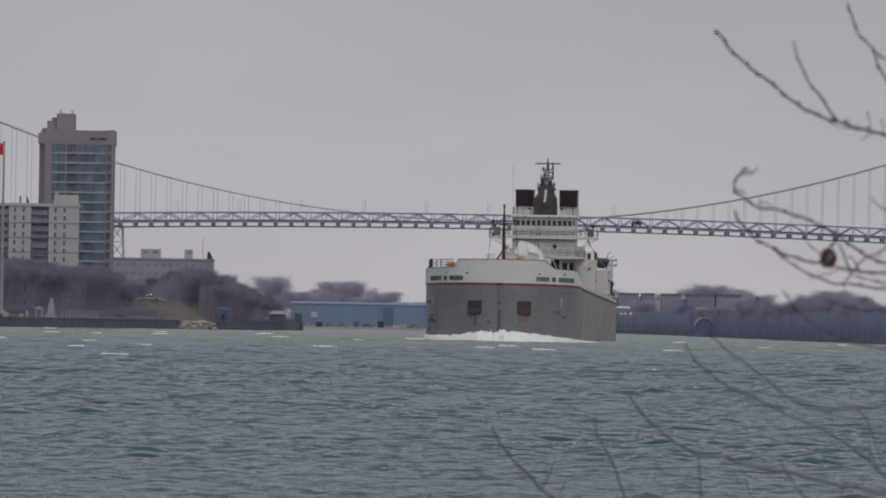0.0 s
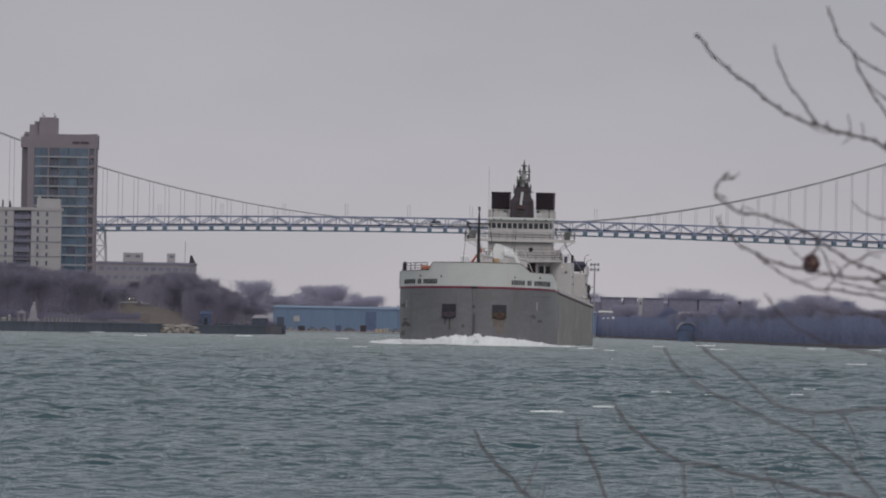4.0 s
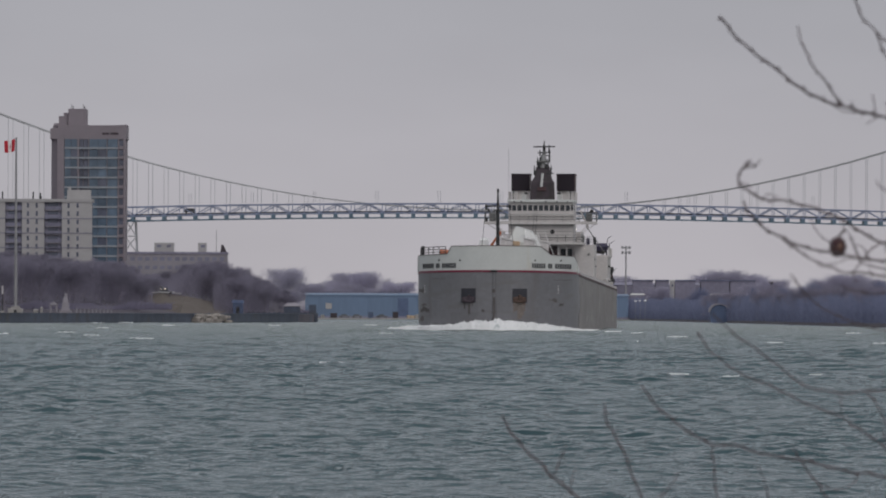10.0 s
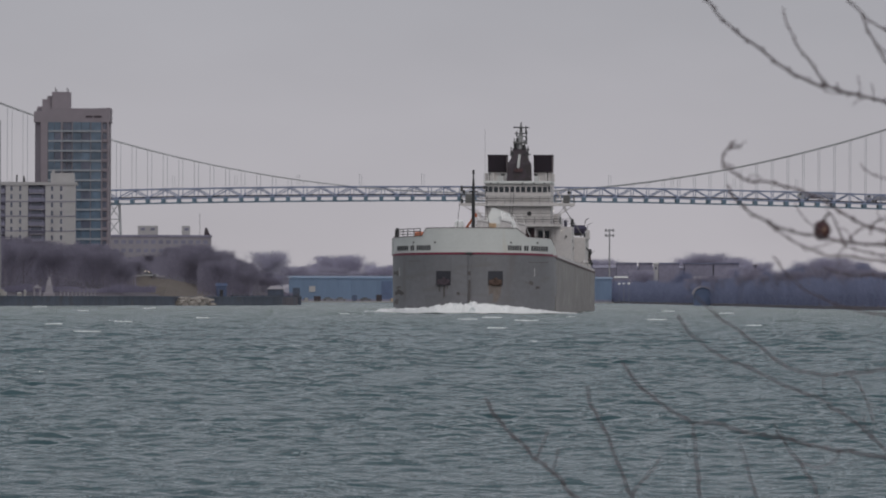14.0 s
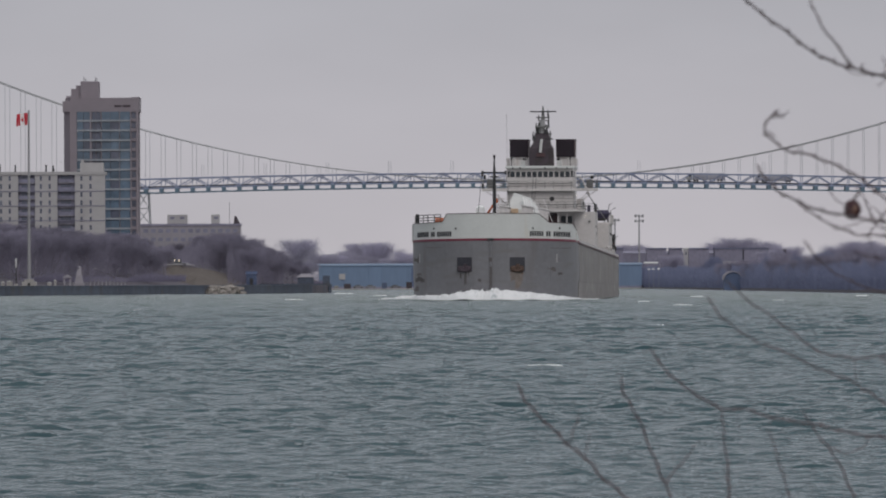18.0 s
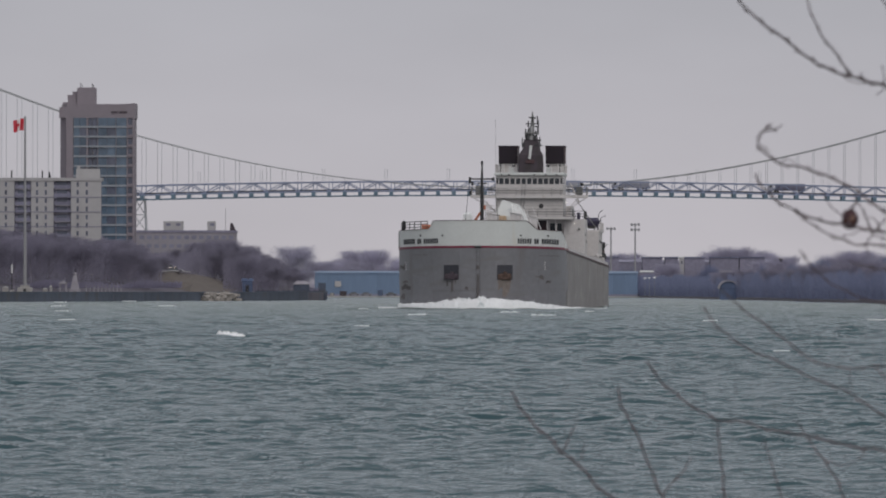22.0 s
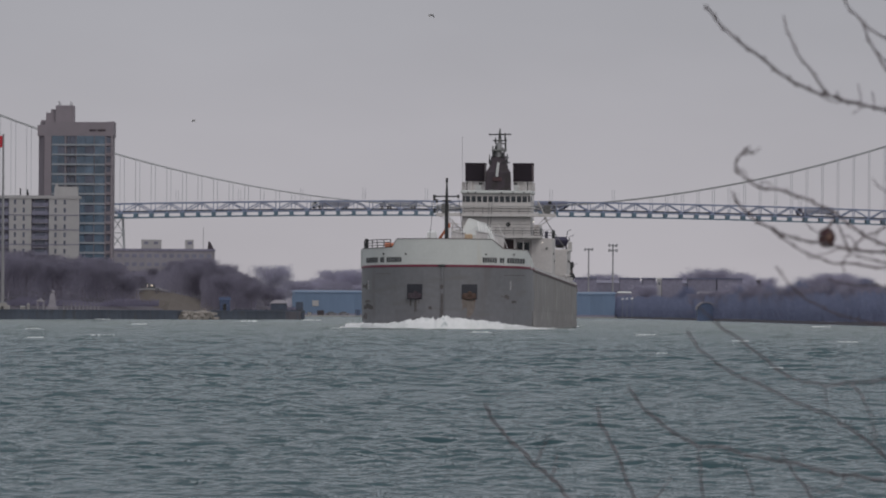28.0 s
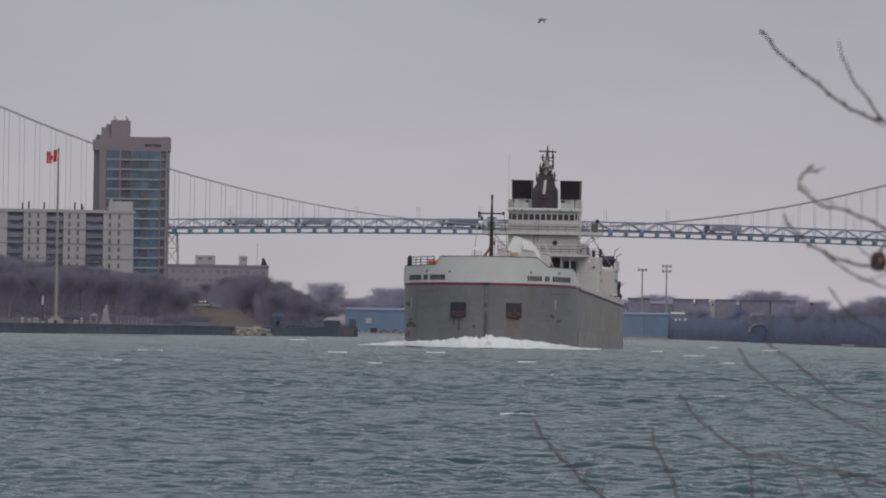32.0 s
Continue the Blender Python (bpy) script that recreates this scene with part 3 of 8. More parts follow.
# ---- buildings of the park side ----
def build_tower():
    """A slender apartment tower: stone side, blue glass front with a pale band at each floor, stepped crown."""
    D = 3050.0
    xl, xm, xr = -105.63, -101.55, -83.21
    top, base = 58.72, 8.0
    t = thing("apartment_tower", ((xl + xr) / 2, D, base), "slender pinkish stone apartment tower with blue glass front", "tower block")
    cx = (xl + xr) / 2
    w0, w1, wm, h = xl - cx, xr - cx, xm - cx, top - base
    body = Shape().loft([[(w0 + 2.1, 1.2, -2), (w1, 0.6, -2), (w1, 24, -2), (w0 + 0.4, 24, -2), (w0 + 0.4, 6.1, -2)], [(w0 + 2.1, 1.2, h - 0.2), (w1, 0.6, h - 0.2), (w1, 24, h - 0.2), (w0 + 0.4, 24, h - 0.2), (w0 + 0.4, 6.1, h - 0.2)]])
    part("wall", body, M["stone"], t)
    part("side_wall", Shape().loft([[(w0, 5.5, -2), (w0 + 1.9, 0.0, -2), (w0 + 2.3, 1.3, -2), (w0 + 0.4, 6.0, -2)], [(w0, 5.5, h - 4.4), (w0 + 1.9, 0.0, h - 4.4), (w0 + 2.3, 1.3, h - 4.4), (w0 + 0.4, 6.0, h - 4.4)]]), M["stone"], t, "blank pinkish stone side wall")
    part("front_pier", Shape().box(w0 + 1.95, wm - 0.05, -0.3, 1.15, -2, h - 4.4), M["stone"], t)
    part("parapet", Shape().loft([[(w0 - 0.2, 0.2, h - 4.4), (w1 + 0.3, -0.2, h - 4.4), (w1 + 0.3, 24.2, h - 4.4), (w0 - 0.2, 24.2, h - 4.4)], [(w0 - 0.2, 0.2, h - 1.2), (w1 + 0.3, -0.2, h), (w1 + 0.3, 24.2, h), (w0 - 0.2, 24.2, h - 1.2)]]), M["stone"], t)
    for x0, x1 in ((w1 - 7.0, w1 - 5.0), (w1 - 4.6, w1 - 2.2)):
        part("louvre", Shape().box(x0, x1, -0.25, 0.4, h - 3.0, h - 2.4), M["brown"], t)
    crown = part("crown", Shape().box(-100.53 - cx, -95.01 - cx, 3, 15, h - 1.3, 63.54 - base, bevel=0.15), M["stone"], t, "stepped stone roof house")
    for i in range(3):
        x0 = -104.88 - cx + i * 1.45
        part("step", Shape().box(x0, -100.02 - cx, 4 + 0.05 * i, 14, h - 1.3, (h + 0.4, h + 2.6, h + 3.6)[i]), M["stone"], crown)
    for x, z in ((0.9, 1.9), (1.4, 1.2), (4.4, 1.8), (4.8, 1.2)):
        part("antenna", Shape().tube([(-100.53 - cx + x, 8, h + 4.2), (-100.53 - cx + x, 8, h + 4.7 + z * 0.8)], 0.11, 5), M["dark"], crown)
    floors, zf = 17, 2.95
    gl = wm
    for i in range(floors):
        z1 = h - 4.4 - i * zf
        z0 = z1 - zf
        if z0 < -2.4:
            break
        part("band", Shape().loft([[(gl, -0.35, z0), (gl + 8.9, -0.75, z0), (w1 - 2.3, -0.4, z0), (w1 - 2.3, 0.7, z0), (gl, 0.7, z0)], [(gl, -0.35, z0 + 0.55), (gl + 8.9, -0.75, z0 + 0.55), (w1 - 2.3, -0.4, z0 + 0.55), (w1 - 2.3, 0.7, z0 + 0.55), (gl, 0.7, z0 + 0.55)]]), M["spandrel"], t)
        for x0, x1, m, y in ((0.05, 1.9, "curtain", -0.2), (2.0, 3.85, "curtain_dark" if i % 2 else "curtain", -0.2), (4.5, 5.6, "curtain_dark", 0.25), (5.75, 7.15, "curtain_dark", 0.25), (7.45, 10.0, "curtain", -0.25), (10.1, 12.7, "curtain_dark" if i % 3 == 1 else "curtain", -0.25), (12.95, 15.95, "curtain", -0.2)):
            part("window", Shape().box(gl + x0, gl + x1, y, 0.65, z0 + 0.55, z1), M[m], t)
        for x0, x1 in ((3.9, 4.4), (7.2, 7.4), (12.75, 12.9)):
            part("mullion", Shape().box(gl + x0, gl + x1, -0.42, 0.6, z0, z1), M["stone"], t)
        part("mullion", Shape().box(w1 - 2.3, w1 - 1.95, -0.5, 0.6, z0, z1), M["stone"], t)
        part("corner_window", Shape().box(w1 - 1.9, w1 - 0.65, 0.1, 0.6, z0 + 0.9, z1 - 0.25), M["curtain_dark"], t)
        part("corner_sill", Shape().box(w1 - 1.95, w1 - 0.6, -0.2, 0.6, z0, z0 + 0.9), M["stone"], t)
        part("corner_pier", Shape().box(w1 - 0.6, w1 + 0.02, -0.5, 0.7, z0, z1), M["stone"], t)
    return t


def build_white_block():
    """A slab of flats: off-white piers with small windows, recessed dark balcony bays, thin floor lines."""
    D = 2900.0
    xr, top = -88.62, 34.66
    base = 8.0
    t = thing("apartment_block", (xr - 28, D, base), "off-white concrete apartment block with dark balcony bays", "apartment block")
    h, w1, w0 = top - base, 28.0, -20.0
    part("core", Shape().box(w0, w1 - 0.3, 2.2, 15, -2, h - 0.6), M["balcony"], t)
    part("roof_slab", Shape().box(w0 - 0.2, w1 + 0.2, -0.25, 15.3, h - 0.9, h), M["panel"], t)
    bays = [(w1 - 0.0, w1 - 8.6, "p"), (w1 - 8.6, w1 - 13.6, "b"), (w1 - 13.6, w1 - 20.0, "p"), (w1 - 20.0, w1 - 24.8, "b"), (w1 - 24.8, w1 - 31.4, "p"), (w1 - 31.4, w1 - 36.0, "b"), (w1 - 36.0, w0, "p")]
    floors, zf = 11, (h - 0.9) / 11
    for b1, b0, k in bays:
        if k == "p":
            part("pier", Shape().box(b0, b1, 0, 2.3, -2, h - 0.9), M["panel"], t)
            n = 2
            for i in range(floors):
                for j in range(n):
                    x = b0 + (1.9 if b1 == w1 else 1.7) + j * (2.6 if b1 == w1 else 2.5)
                    part("window", Shape().box(x - 0.30, x + 0.30, -0.04, 0.4, i * zf + 0.7, i * zf + zf - 0.3), M["curtain_dark"], t)
        else:
            for i in range(floors):
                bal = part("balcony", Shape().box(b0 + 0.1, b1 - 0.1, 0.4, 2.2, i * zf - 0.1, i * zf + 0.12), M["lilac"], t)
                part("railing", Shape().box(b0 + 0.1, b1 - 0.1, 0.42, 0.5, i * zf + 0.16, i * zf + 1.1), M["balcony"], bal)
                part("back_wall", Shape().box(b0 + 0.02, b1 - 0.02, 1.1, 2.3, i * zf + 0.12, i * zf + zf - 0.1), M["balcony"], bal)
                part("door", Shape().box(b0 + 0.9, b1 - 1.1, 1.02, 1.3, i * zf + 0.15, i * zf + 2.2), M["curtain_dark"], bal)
    for i in range(5):
        z = h - 5.6 - 4.2 * i
        part("floor_line", Shape().box(w0, w1 + 0.05, -0.12, 0.3, z - 0.1, z + 0.12), M["balcony"], t)
    pent = part("roof_house", Shape().box(w1 - 7.2, w1 - 0.5, 3, 10, h, h + 2.6), M["panel"], t, "pale lift house")
    part("vent", Shape().box(w1 - 6.9, w1 - 6.1, 3.5, 4.3, h + 2.6, h + 3.4), M["panel"], pent)
    for x, z in ((-4.0, 2.2), (-2.2, 2.8), (2.2, 2.6), (11.0, 2.6), (13.0, 2.2), (13.2, 1.2)):
        part("chimney_pipe", Shape().tube([(x, 5, h), (x + 0.05, 5, h + z * 0.8)], 0.22, 6), M["dark"], t)
    return t


def build_low_block():
    """A long mid-rise behind the trees with two roof houses."""
    D = 3300.0
    x0, x1, top = -89.54, -56.84, 22.05
    base = 9.0
    t = thing("office_block", ((x0 + x1) / 2, D, base), "pale grey mid-rise office block with two roof houses", "office block")
    w, h = (x1 - x0) / 2, top - base
    part("wall", Shape().box(-w, w, 0, 14, -2, h - 0.5), M["lilac"], t)
    part("cornice", Shape().box(-w - 0.2, w + 0.2, -0.3, 14.2, h - 0.7, h), M["brick"], t)
    for i in range(3):
        z = h - 2.9 - i * 2.8
        for j in range(13):
            x = -w + 1.2 + j * (2 * w - 2.4) / 12.5
            part("window", Shape().box(x, x + 1.5, -0.04, 0.3, z, z + 1.2), M["balcony"], t)
    for a, b, c in ((345, 379, 454), (423, 437, 455)):
        xa, xb = -80.60 if a == 345 else -66.36, -74.17 if a == 345 else -63.70
        c0 = (x0 + x1) / 2
        rh = part("roof_house", Shape().box(xa - c0, xb - c0, 2, 9, h, h + 3.0, bevel=0.1), M["panel"], t, "pale roof house")
        for k in range(2 if a == 345 else 1):
            part("vent", Shape().box(xa - c0 + 0.9 + k * 3.2, xa - c0 + 2.3 + k * 3.2, 1.9, 2.2, h + 1.5, h + 2.3), M["balcony"], rh)
    part("antenna", Shape().tube([(w - 3.6, 4, h), (w - 3.6, 4, h + 7)], 0.09, 5), M["pole"], t)
    part("stair_head", Shape().loft([[(w - 2.2, 1, h), (w - 0.2, 1, h), (w - 0.2, 4, h), (w - 2.2, 4, h)], [(w - 1.9, 1, h + 2.4), (w - 1.3, 1, h + 2.4), (w - 1.3, 4, h + 2.4), (w - 1.9, 4, h + 2.4)]]), M["brown"], t)
    part("link", Shape().box(-w - 6, -w, 2, 10, -2, h - 1.6), M["lilac"], t)
    return t


def build_warehouse():
    """A long blue metal-clad warehouse on the far quay."""
    D = 3940.0
    x0, x1, top = -37.50, 87.99, 9.73
    t = thing("warehouse", ((x0 + x1) / 2, D, 0), "long blue metal-clad warehouse on the far quay", "warehouse")
    w = (x1 - x0) / 2
    n = 26
    sheet = Shape().loft([[(-w / n + 0.06, 0, 0), (w / n - 0.06, 0, 0), (w / n - 0.06, 0.3, 0), (-w / n + 0.06, 0.3, 0)], [(-w / n + 0.06, 0, 1), (w / n - 0.06, 0, 1), (w / n - 0.06, 0.3, 1), (-w / n + 0.06, 0.3, 1)]]).mesh("panel", M["blue"])
    part("wall", Shape().box(-w, w, 0.2, 40, -1, top - 0.4), M["blue"], t)
    for i in range(n):
        piece("panel", sheet, t, (-w + (2 * i + 1) * w / n, -0.05, 1.2), scale=(1, 1, top - 2.0))
    part("roof", Shape().loft([[(-w - 0.3, -0.3, top - 0.6), (w + 0.3, -0.3, top - 0.6), (w + 0.3, 40, top - 0.6), (-w - 0.3, 40, top - 0.6)], [(-w - 0.3, -0.3, top - 0.2), (w + 0.3, -0.3, top - 0.2), (w + 0.3, 20, top + 0.5), (-w - 0.3, 20, top + 0.5)]]), M["blue"], t, "dull blue metal roof")
    part("plinth", Shape().box(-w - 0.1, w + 0.1, -0.4, 0.2, -1, 1.2), M["balcony"], t)
    for x, z in ((0.5 - (x0 + x1) / 2, 8.2), (-w * 0.1, 5.8), (w * 0.35, 5.8)):
        part("door", Shape().box(x - 2.05, x + 2.05, -0.22, 0.1, 0.9, z), M["shed_blue"], t, "dark blue sliding door")
    sx = -28.37 - (x0 + x1) / 2
    part("sign", Shape().box(sx - 1.2, sx + 1.2, -0.4, -0.1, 4.0, 6.2, bevel=0.05), M["panel"], t, "blank white sign board")
    return t


build_tower()
build_white_block()
build_low_block()
build_warehouse()


def far_sheds():
    """Row of brown sheds behind the far bank's scrub."""
    edges = (74.93, 83.56, 93.10, 101.05, 102.19, 107.41,
             109.91, 118.09, 120.36, 131.72, 132.18, 142.17)
    top = 16.31
    for i in range(6):
        a, b = edges[2 * i], edges[2 * i + 1]
        t = thing("shed", ((a + b) / 2, 4080, 2.5), "dull brown brick shed behind the far bank's trees", "shed", "sheds on the far bank")
        w = (b - a) / 2
        part("wall", Shape().box(-w, w, 0, 16, -1, top - 2.9), M["brick"], t)
        part("roof", Shape().loft([[(-w - 0.2, -0.2, top - 2.9), (w + 0.2, -0.2, top - 2.9), (w + 0.2, 16.2, top - 2.9), (-w - 0.2, 16.2, top - 2.9)], [(-w - 0.2, 0.4, top - 2.5), (w + 0.2, 0.4, top - 2.5), (w + 0.2, 15, top - 2.5), (-w - 0.2, 15, top - 2.5)]]), M["bush"], t)
        part("gutter", Shape().box(-w - 0.25, w + 0.25, -0.35, -0.2, top - 3.1, top - 2.85), M["balcony"], t)
    a, b = 72.27, 150.54
    t = thing("storage_hall", ((a + b) / 2, 4112, 2.5), "long low brown storage hall behind the sheds", "storage hall")
    w = (b - a) / 2
    part("wall", Shape().box(-w, w, 0, 20, -1, top - 4.6), M["brick"], t)
    part("roof", Shape().loft([[(-w, -0.3, top - 4.6), (w, -0.3, top - 4.6), (w, 20.3, top - 4.6), (-w, 20.3, top - 4.6)], [(-w, 9, top - 3.6), (w, 9, top - 3.6), (w, 11, top - 3.6), (-w, 11, top - 3.6)]]), M["brick"], t)
    for i in range(16):
        x = -w + 3 + i * (2 * w - 6) / 15
        part("door", Shape().box(x - 1.2, x + 1.2, -0.08, 0.2, -0.5, top - 6.6), M["balcony"], t)
    s = thing("pump_house", (108.51, 4070, 2.5), "small pale house among brown sheds", "house")
    part("wall", Shape().box(-0.9, 0.9, 0, 3, -1, top - 3.2), M["panel"], s)
    part("roof", Shape().box(-1.2, 1.2, -0.3, 3.3, top - 3.2, top - 2.6), M["pale"], s)
    part("window", Shape().box(-0.3, 0.4, -0.06, 0.2, top - 5.4, top - 4.3), M["curtain_dark"], s)


far_sheds()


def light_mast(x, z, heads, d=4000):
    t = thing("floodlight_mast", (x, d, 2.0), "tall grey floodlight mast with a cluster of lamps", "light mast", "floodlight masts")
    h = z - 2.0
    part("pole", Shape().tube([(0, 0, -1), (0, 0, h)], [0.36, 0.26], 6), M["pole"], t)
    for zz in heads:
        ring = part("crossbar", Shape().box(-1.6, 1.6, -0.2, 0.2, h - zz - 0.15, h - zz + 0.15), M["pole"], t)
        for x1 in (-1.4, 0, 1.4):
            part("floodlight", Shape().box(x1 - 0.45, x1 + 0.45, -0.5, 0.2, h - zz - 0.5, h - zz + 0.6, bevel=0.1), M["pole"], ring)


light_mast(88.33, 29.24, (0.6, 2.6))
light_mast(78.77, 27.51, (0.5,))


# ---- bare trees ----
def tree_meshes(seed, height, spread, twigs, lean=0.0):
    """Tapered trunk with rising limbs that fork twice, and a haze of fine bare twigs that point up and out."""
    rnd = random.Random(seed)
    wood, fine = Shape(), Shape()
    fork = height * rnd.uniform(0.16, 0.26)
    wood.tube([(0, 0, -1.0), (lean * 0.3, 0, fork), (lean * 0.8, 0, height * 0.55), (lean, 0, height * 0.86)], [height * 0.022, height * 0.017, height * 0.008, height * 0.002], 6)
    tips = [(Vector((lean, 0, height * (0.55 + 0.05 * k))), Vector((0, 0, 1))) for k in range(6)]
    for i in range(14):
        a = i * 2.4 + rnd.uniform(-0.5, 0.5)
        z0 = fork + height * 0.45 * (i / 14) ** 0.8
        rise = rnd.uniform(0.7, 1.5)
        reach = spread * rnd.uniform(0.6, 1.0) * (1.05 - 0.55 * i / 14)
        p0 = Vector((lean * z0 / height, 0, z0))
        p2 = p0 + Vector((math.cos(a) * reach, math.sin(a) * reach, min(reach * rise, height * 0.92 - z0)))
        p1 = p0.lerp(p2, 0.5) + Vector((math.cos(a), math.sin(a), 0)) * reach * 0.12
        wood.tube([p0, p1, p2], [height * 0.008, height * 0.005, height * 0.0016], 4)
        for k in range(5):
            q = 0.3 + 0.16 * k
            b0 = p0.lerp(p1, q * 2) if q < 0.5 else p1.lerp(p2, q * 2 - 1)
            way = ((p2 - p0).normalized() + Vector((rnd.gauss(0, 0.55), rnd.gauss(0, 0.55), rnd.gauss(0.25, 0.3)))).normalized()
            b1 = b0 + way * spread * rnd.uniform(0.22, 0.42)
            if b1.z > height:
                b1.z = height
            wood.tube([b0, b1], [height * 0.0035, height * 0.001], 3)
            for f in (0.35, 0.7, 1.0):
                tips.append((b0.lerp(b1, f), way))
        tips.append((p2, (p2 - p1).normalized()))
    for i in range(22):  # low sprays close to the trunk
        a, z = rnd.uniform(0, 6.28), height * rnd.uniform(0.05, 0.34)
        r = spread * rnd.uniform(0.15, 0.75)
        tips.append((Vector((math.cos(a) * r, math.sin(a) * r, z)), Vector((math.cos(a) * 0.4, math.sin(a) * 0.4, 0.8))))
    for i in range(twigs):
        p, d = rnd.choice(tips)
        way = (d * 0.9 + Vector((rnd.gauss(0, 0.5), rnd.gauss(0, 0.5), rnd.gauss(0.35, 0.4)))).normalized()
        ln = height * rnd.uniform(0.05, 0.14)
        q0 = p + Vector((rnd.gauss(0, 0.075), rnd.gauss(0, 0.075), rnd.gauss(0, 0.065))) * height
        q1 = q0 + way * ln
        if q1.z > height * rnd.uniform(0.95, 1.03):
            continue
        side = Vector((way.z, rnd.uniform(-0.4, 0.4), -way.x)).normalized() * (0.022 + 0.0022 * height * rnd.random())
        fine.add([q0 - side, q0 + side, q1], [(0, 1, 2)])
    return wood, fine


def tree_kind(seed, height, spread, twigs, mat, label, lean=0.0):
    wood, fine = tree_meshes(seed, height, spread, twigs, lean)
    me = bpy.data.meshes.new("crown")
    me.from_pydata(fine.v, [], fine.f)
    me.materials.append(mat)
    t = thing("tree", (0, 0, 0), label, "tree", "bare trees on the banks")
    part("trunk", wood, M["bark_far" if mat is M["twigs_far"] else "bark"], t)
    part("crown", me, None, t)
    return t


KINDS = [tree_kind(11 + i, h, sp, n, M[mt], lb, ln) for i, (h, sp, n, mt, lb, ln) in enumerate((
    (13.0, 6.0, 4600, "twigs", "bare brown-purple park tree with dense fine twigs", 0.0),
    (12.0, 5.2, 4200, "twigs", "bare brown-purple park tree with dense fine twigs", 0.8),
    (14.0, 5.6, 4600, "twigs", "bare brown-purple park tree with dense fine twigs", -0.6),
    (15.0, 6.6, 7000, "twigs_far", "bare tree with a rounded open crown, haze put into its colour", 0.0),
    (13.0, 7.0, 7000, "twigs_far", "bare tree with a rounded open crown, haze put into its colour", 0.5)))]
USED = set()


def plant(k, x, y, z, size, rnd):
    m = Matrix.LocRotScale((x, y, z), Euler((0, 0, rnd.uniform(0, 6.28))), (size * rnd.uniform(0.9, 1.15), size * rnd.uniform(0.9, 1.15), size))
    if k not in USED:
        USED.add(k)
        KINDS[k].matrix_world = m
        return
    copy_thing(KINDS[k], m).scale = m.to_scale()


def ground_left(x, y):
    d = y - (shore_y(x) if x > -150 else 2404)
    return float(np.interp(d, (0, 14, 60, 170, 330), (2.0, 2.2, 4.2, 11.2, 12.0)))


def park_trees():
    rnd = random.Random(5)
    # tops of the tree line along the park, from bearing to height over the water
    prof_b = (-120.77, -108.74, -99.72, -87.68, -77.12, -72.61, -68.09, -61.47, -58.51, -50.11, -42.56, -35.72, -27.38)
    prof_z = (21.69, 19.20, 18.90, 18.36, 16.89, 15.01, 13.14, 13.56, 15.86, 17.21, 14.94, 10.85, 7.08)
    for i in range(132):
        b = -122 + 98 * (i % 66 + rnd.random()) / 66
        row = i // 66
        y = 2660 + rnd.random() * 70 + row * 110 + max(0, (b + 115)) * 4.4
        if b > -62:
            y = shore_y(b * 1.15) + rnd.uniform(20, 60) + row * 50
        x = b * y / 2700
        edge = -58.32, -45.69
        if edge[0] < b < edge[1]:
            # the wood draws back from the lower end of the lawn
            y = max(y, shore_y(x) + float(np.interp(b, edge, (128, 45))) + 8 * (i % 5))
            x = b * y / 2700
        g = ground_left(x, y)
        lim = STAND + (float(np.interp(b, prof_b, prof_z)) - STAND) * y / 2700
        lawn = -66.3 < b < -53.6
        if lawn and y < shore_y(x) + 120:
            continue
        if lim - g < 4.5:
            continue
        size = max(5.0, (lim - g) * rnd.uniform(0.8, 1.03)) * (1.0 if row else 0.92) / (13, 12, 14, 15, 13)[i % 3]
        plant(i % 3, x, y, g - 0.3, min(size, 1.5), rnd)
    # thicket between and behind the trees, up to a little under their tops
    s = Shape()
    for i in range(52000):
        b = rnd.uniform(-124, -35.27)
        front_row = i % 3 == 0 and not -66.3 < b < -50.0
        y = (2660 + max(0, b + 115) * 4.4 if b < -62 else shore_y(b * 1.15)) + (rnd.uniform(24, 90) if front_row else rnd.uniform(100, 260))
        x = b * y / 2700
        g = ground_left(x, y) - 0.3
        lim = STAND + (float(np.interp(b, prof_b, prof_z)) - STAND) * y / 2700
        hump = 0.84 + 0.10 * math.sin(b * 1.15 + 2.0 * math.sin(b * 0.37 + 1)) + 0.05 * math.sin(b * 4.1)
        zt = g + max(2.0, (lim - g) * (0.72 if front_row else 0.97) * hump) * rnd.random() ** (1.1 if front_row else 0.6)
        zb = max(g, zt - rnd.uniform(1.0, 3.2))
        lx, w = rnd.gauss(0, 0.7), rnd.uniform(0.03, 0.06)
        s.add([(x - w, y, zb), (x + w, y, zb), (x + lx, y, zt)], [(0, 1, 2)])
    me = bpy.data.meshes.new("thicket")
    me.from_pydata(s.v, [], s.f)
    me.materials.append(M["twigs"])
    tagged(new("thicket", me), "dense purple-grey thicket of bare winter saplings in the park", "thicket", kind="stuff")
    for px, k, s in ((-40.66, 3, 1.0), (-43.35, 4, 0.62), (-36.69, 4, 0.55)):
        top = 18.16
        plant(k, px, 3500, 2.0, s * (top - 2) / 15, rnd)


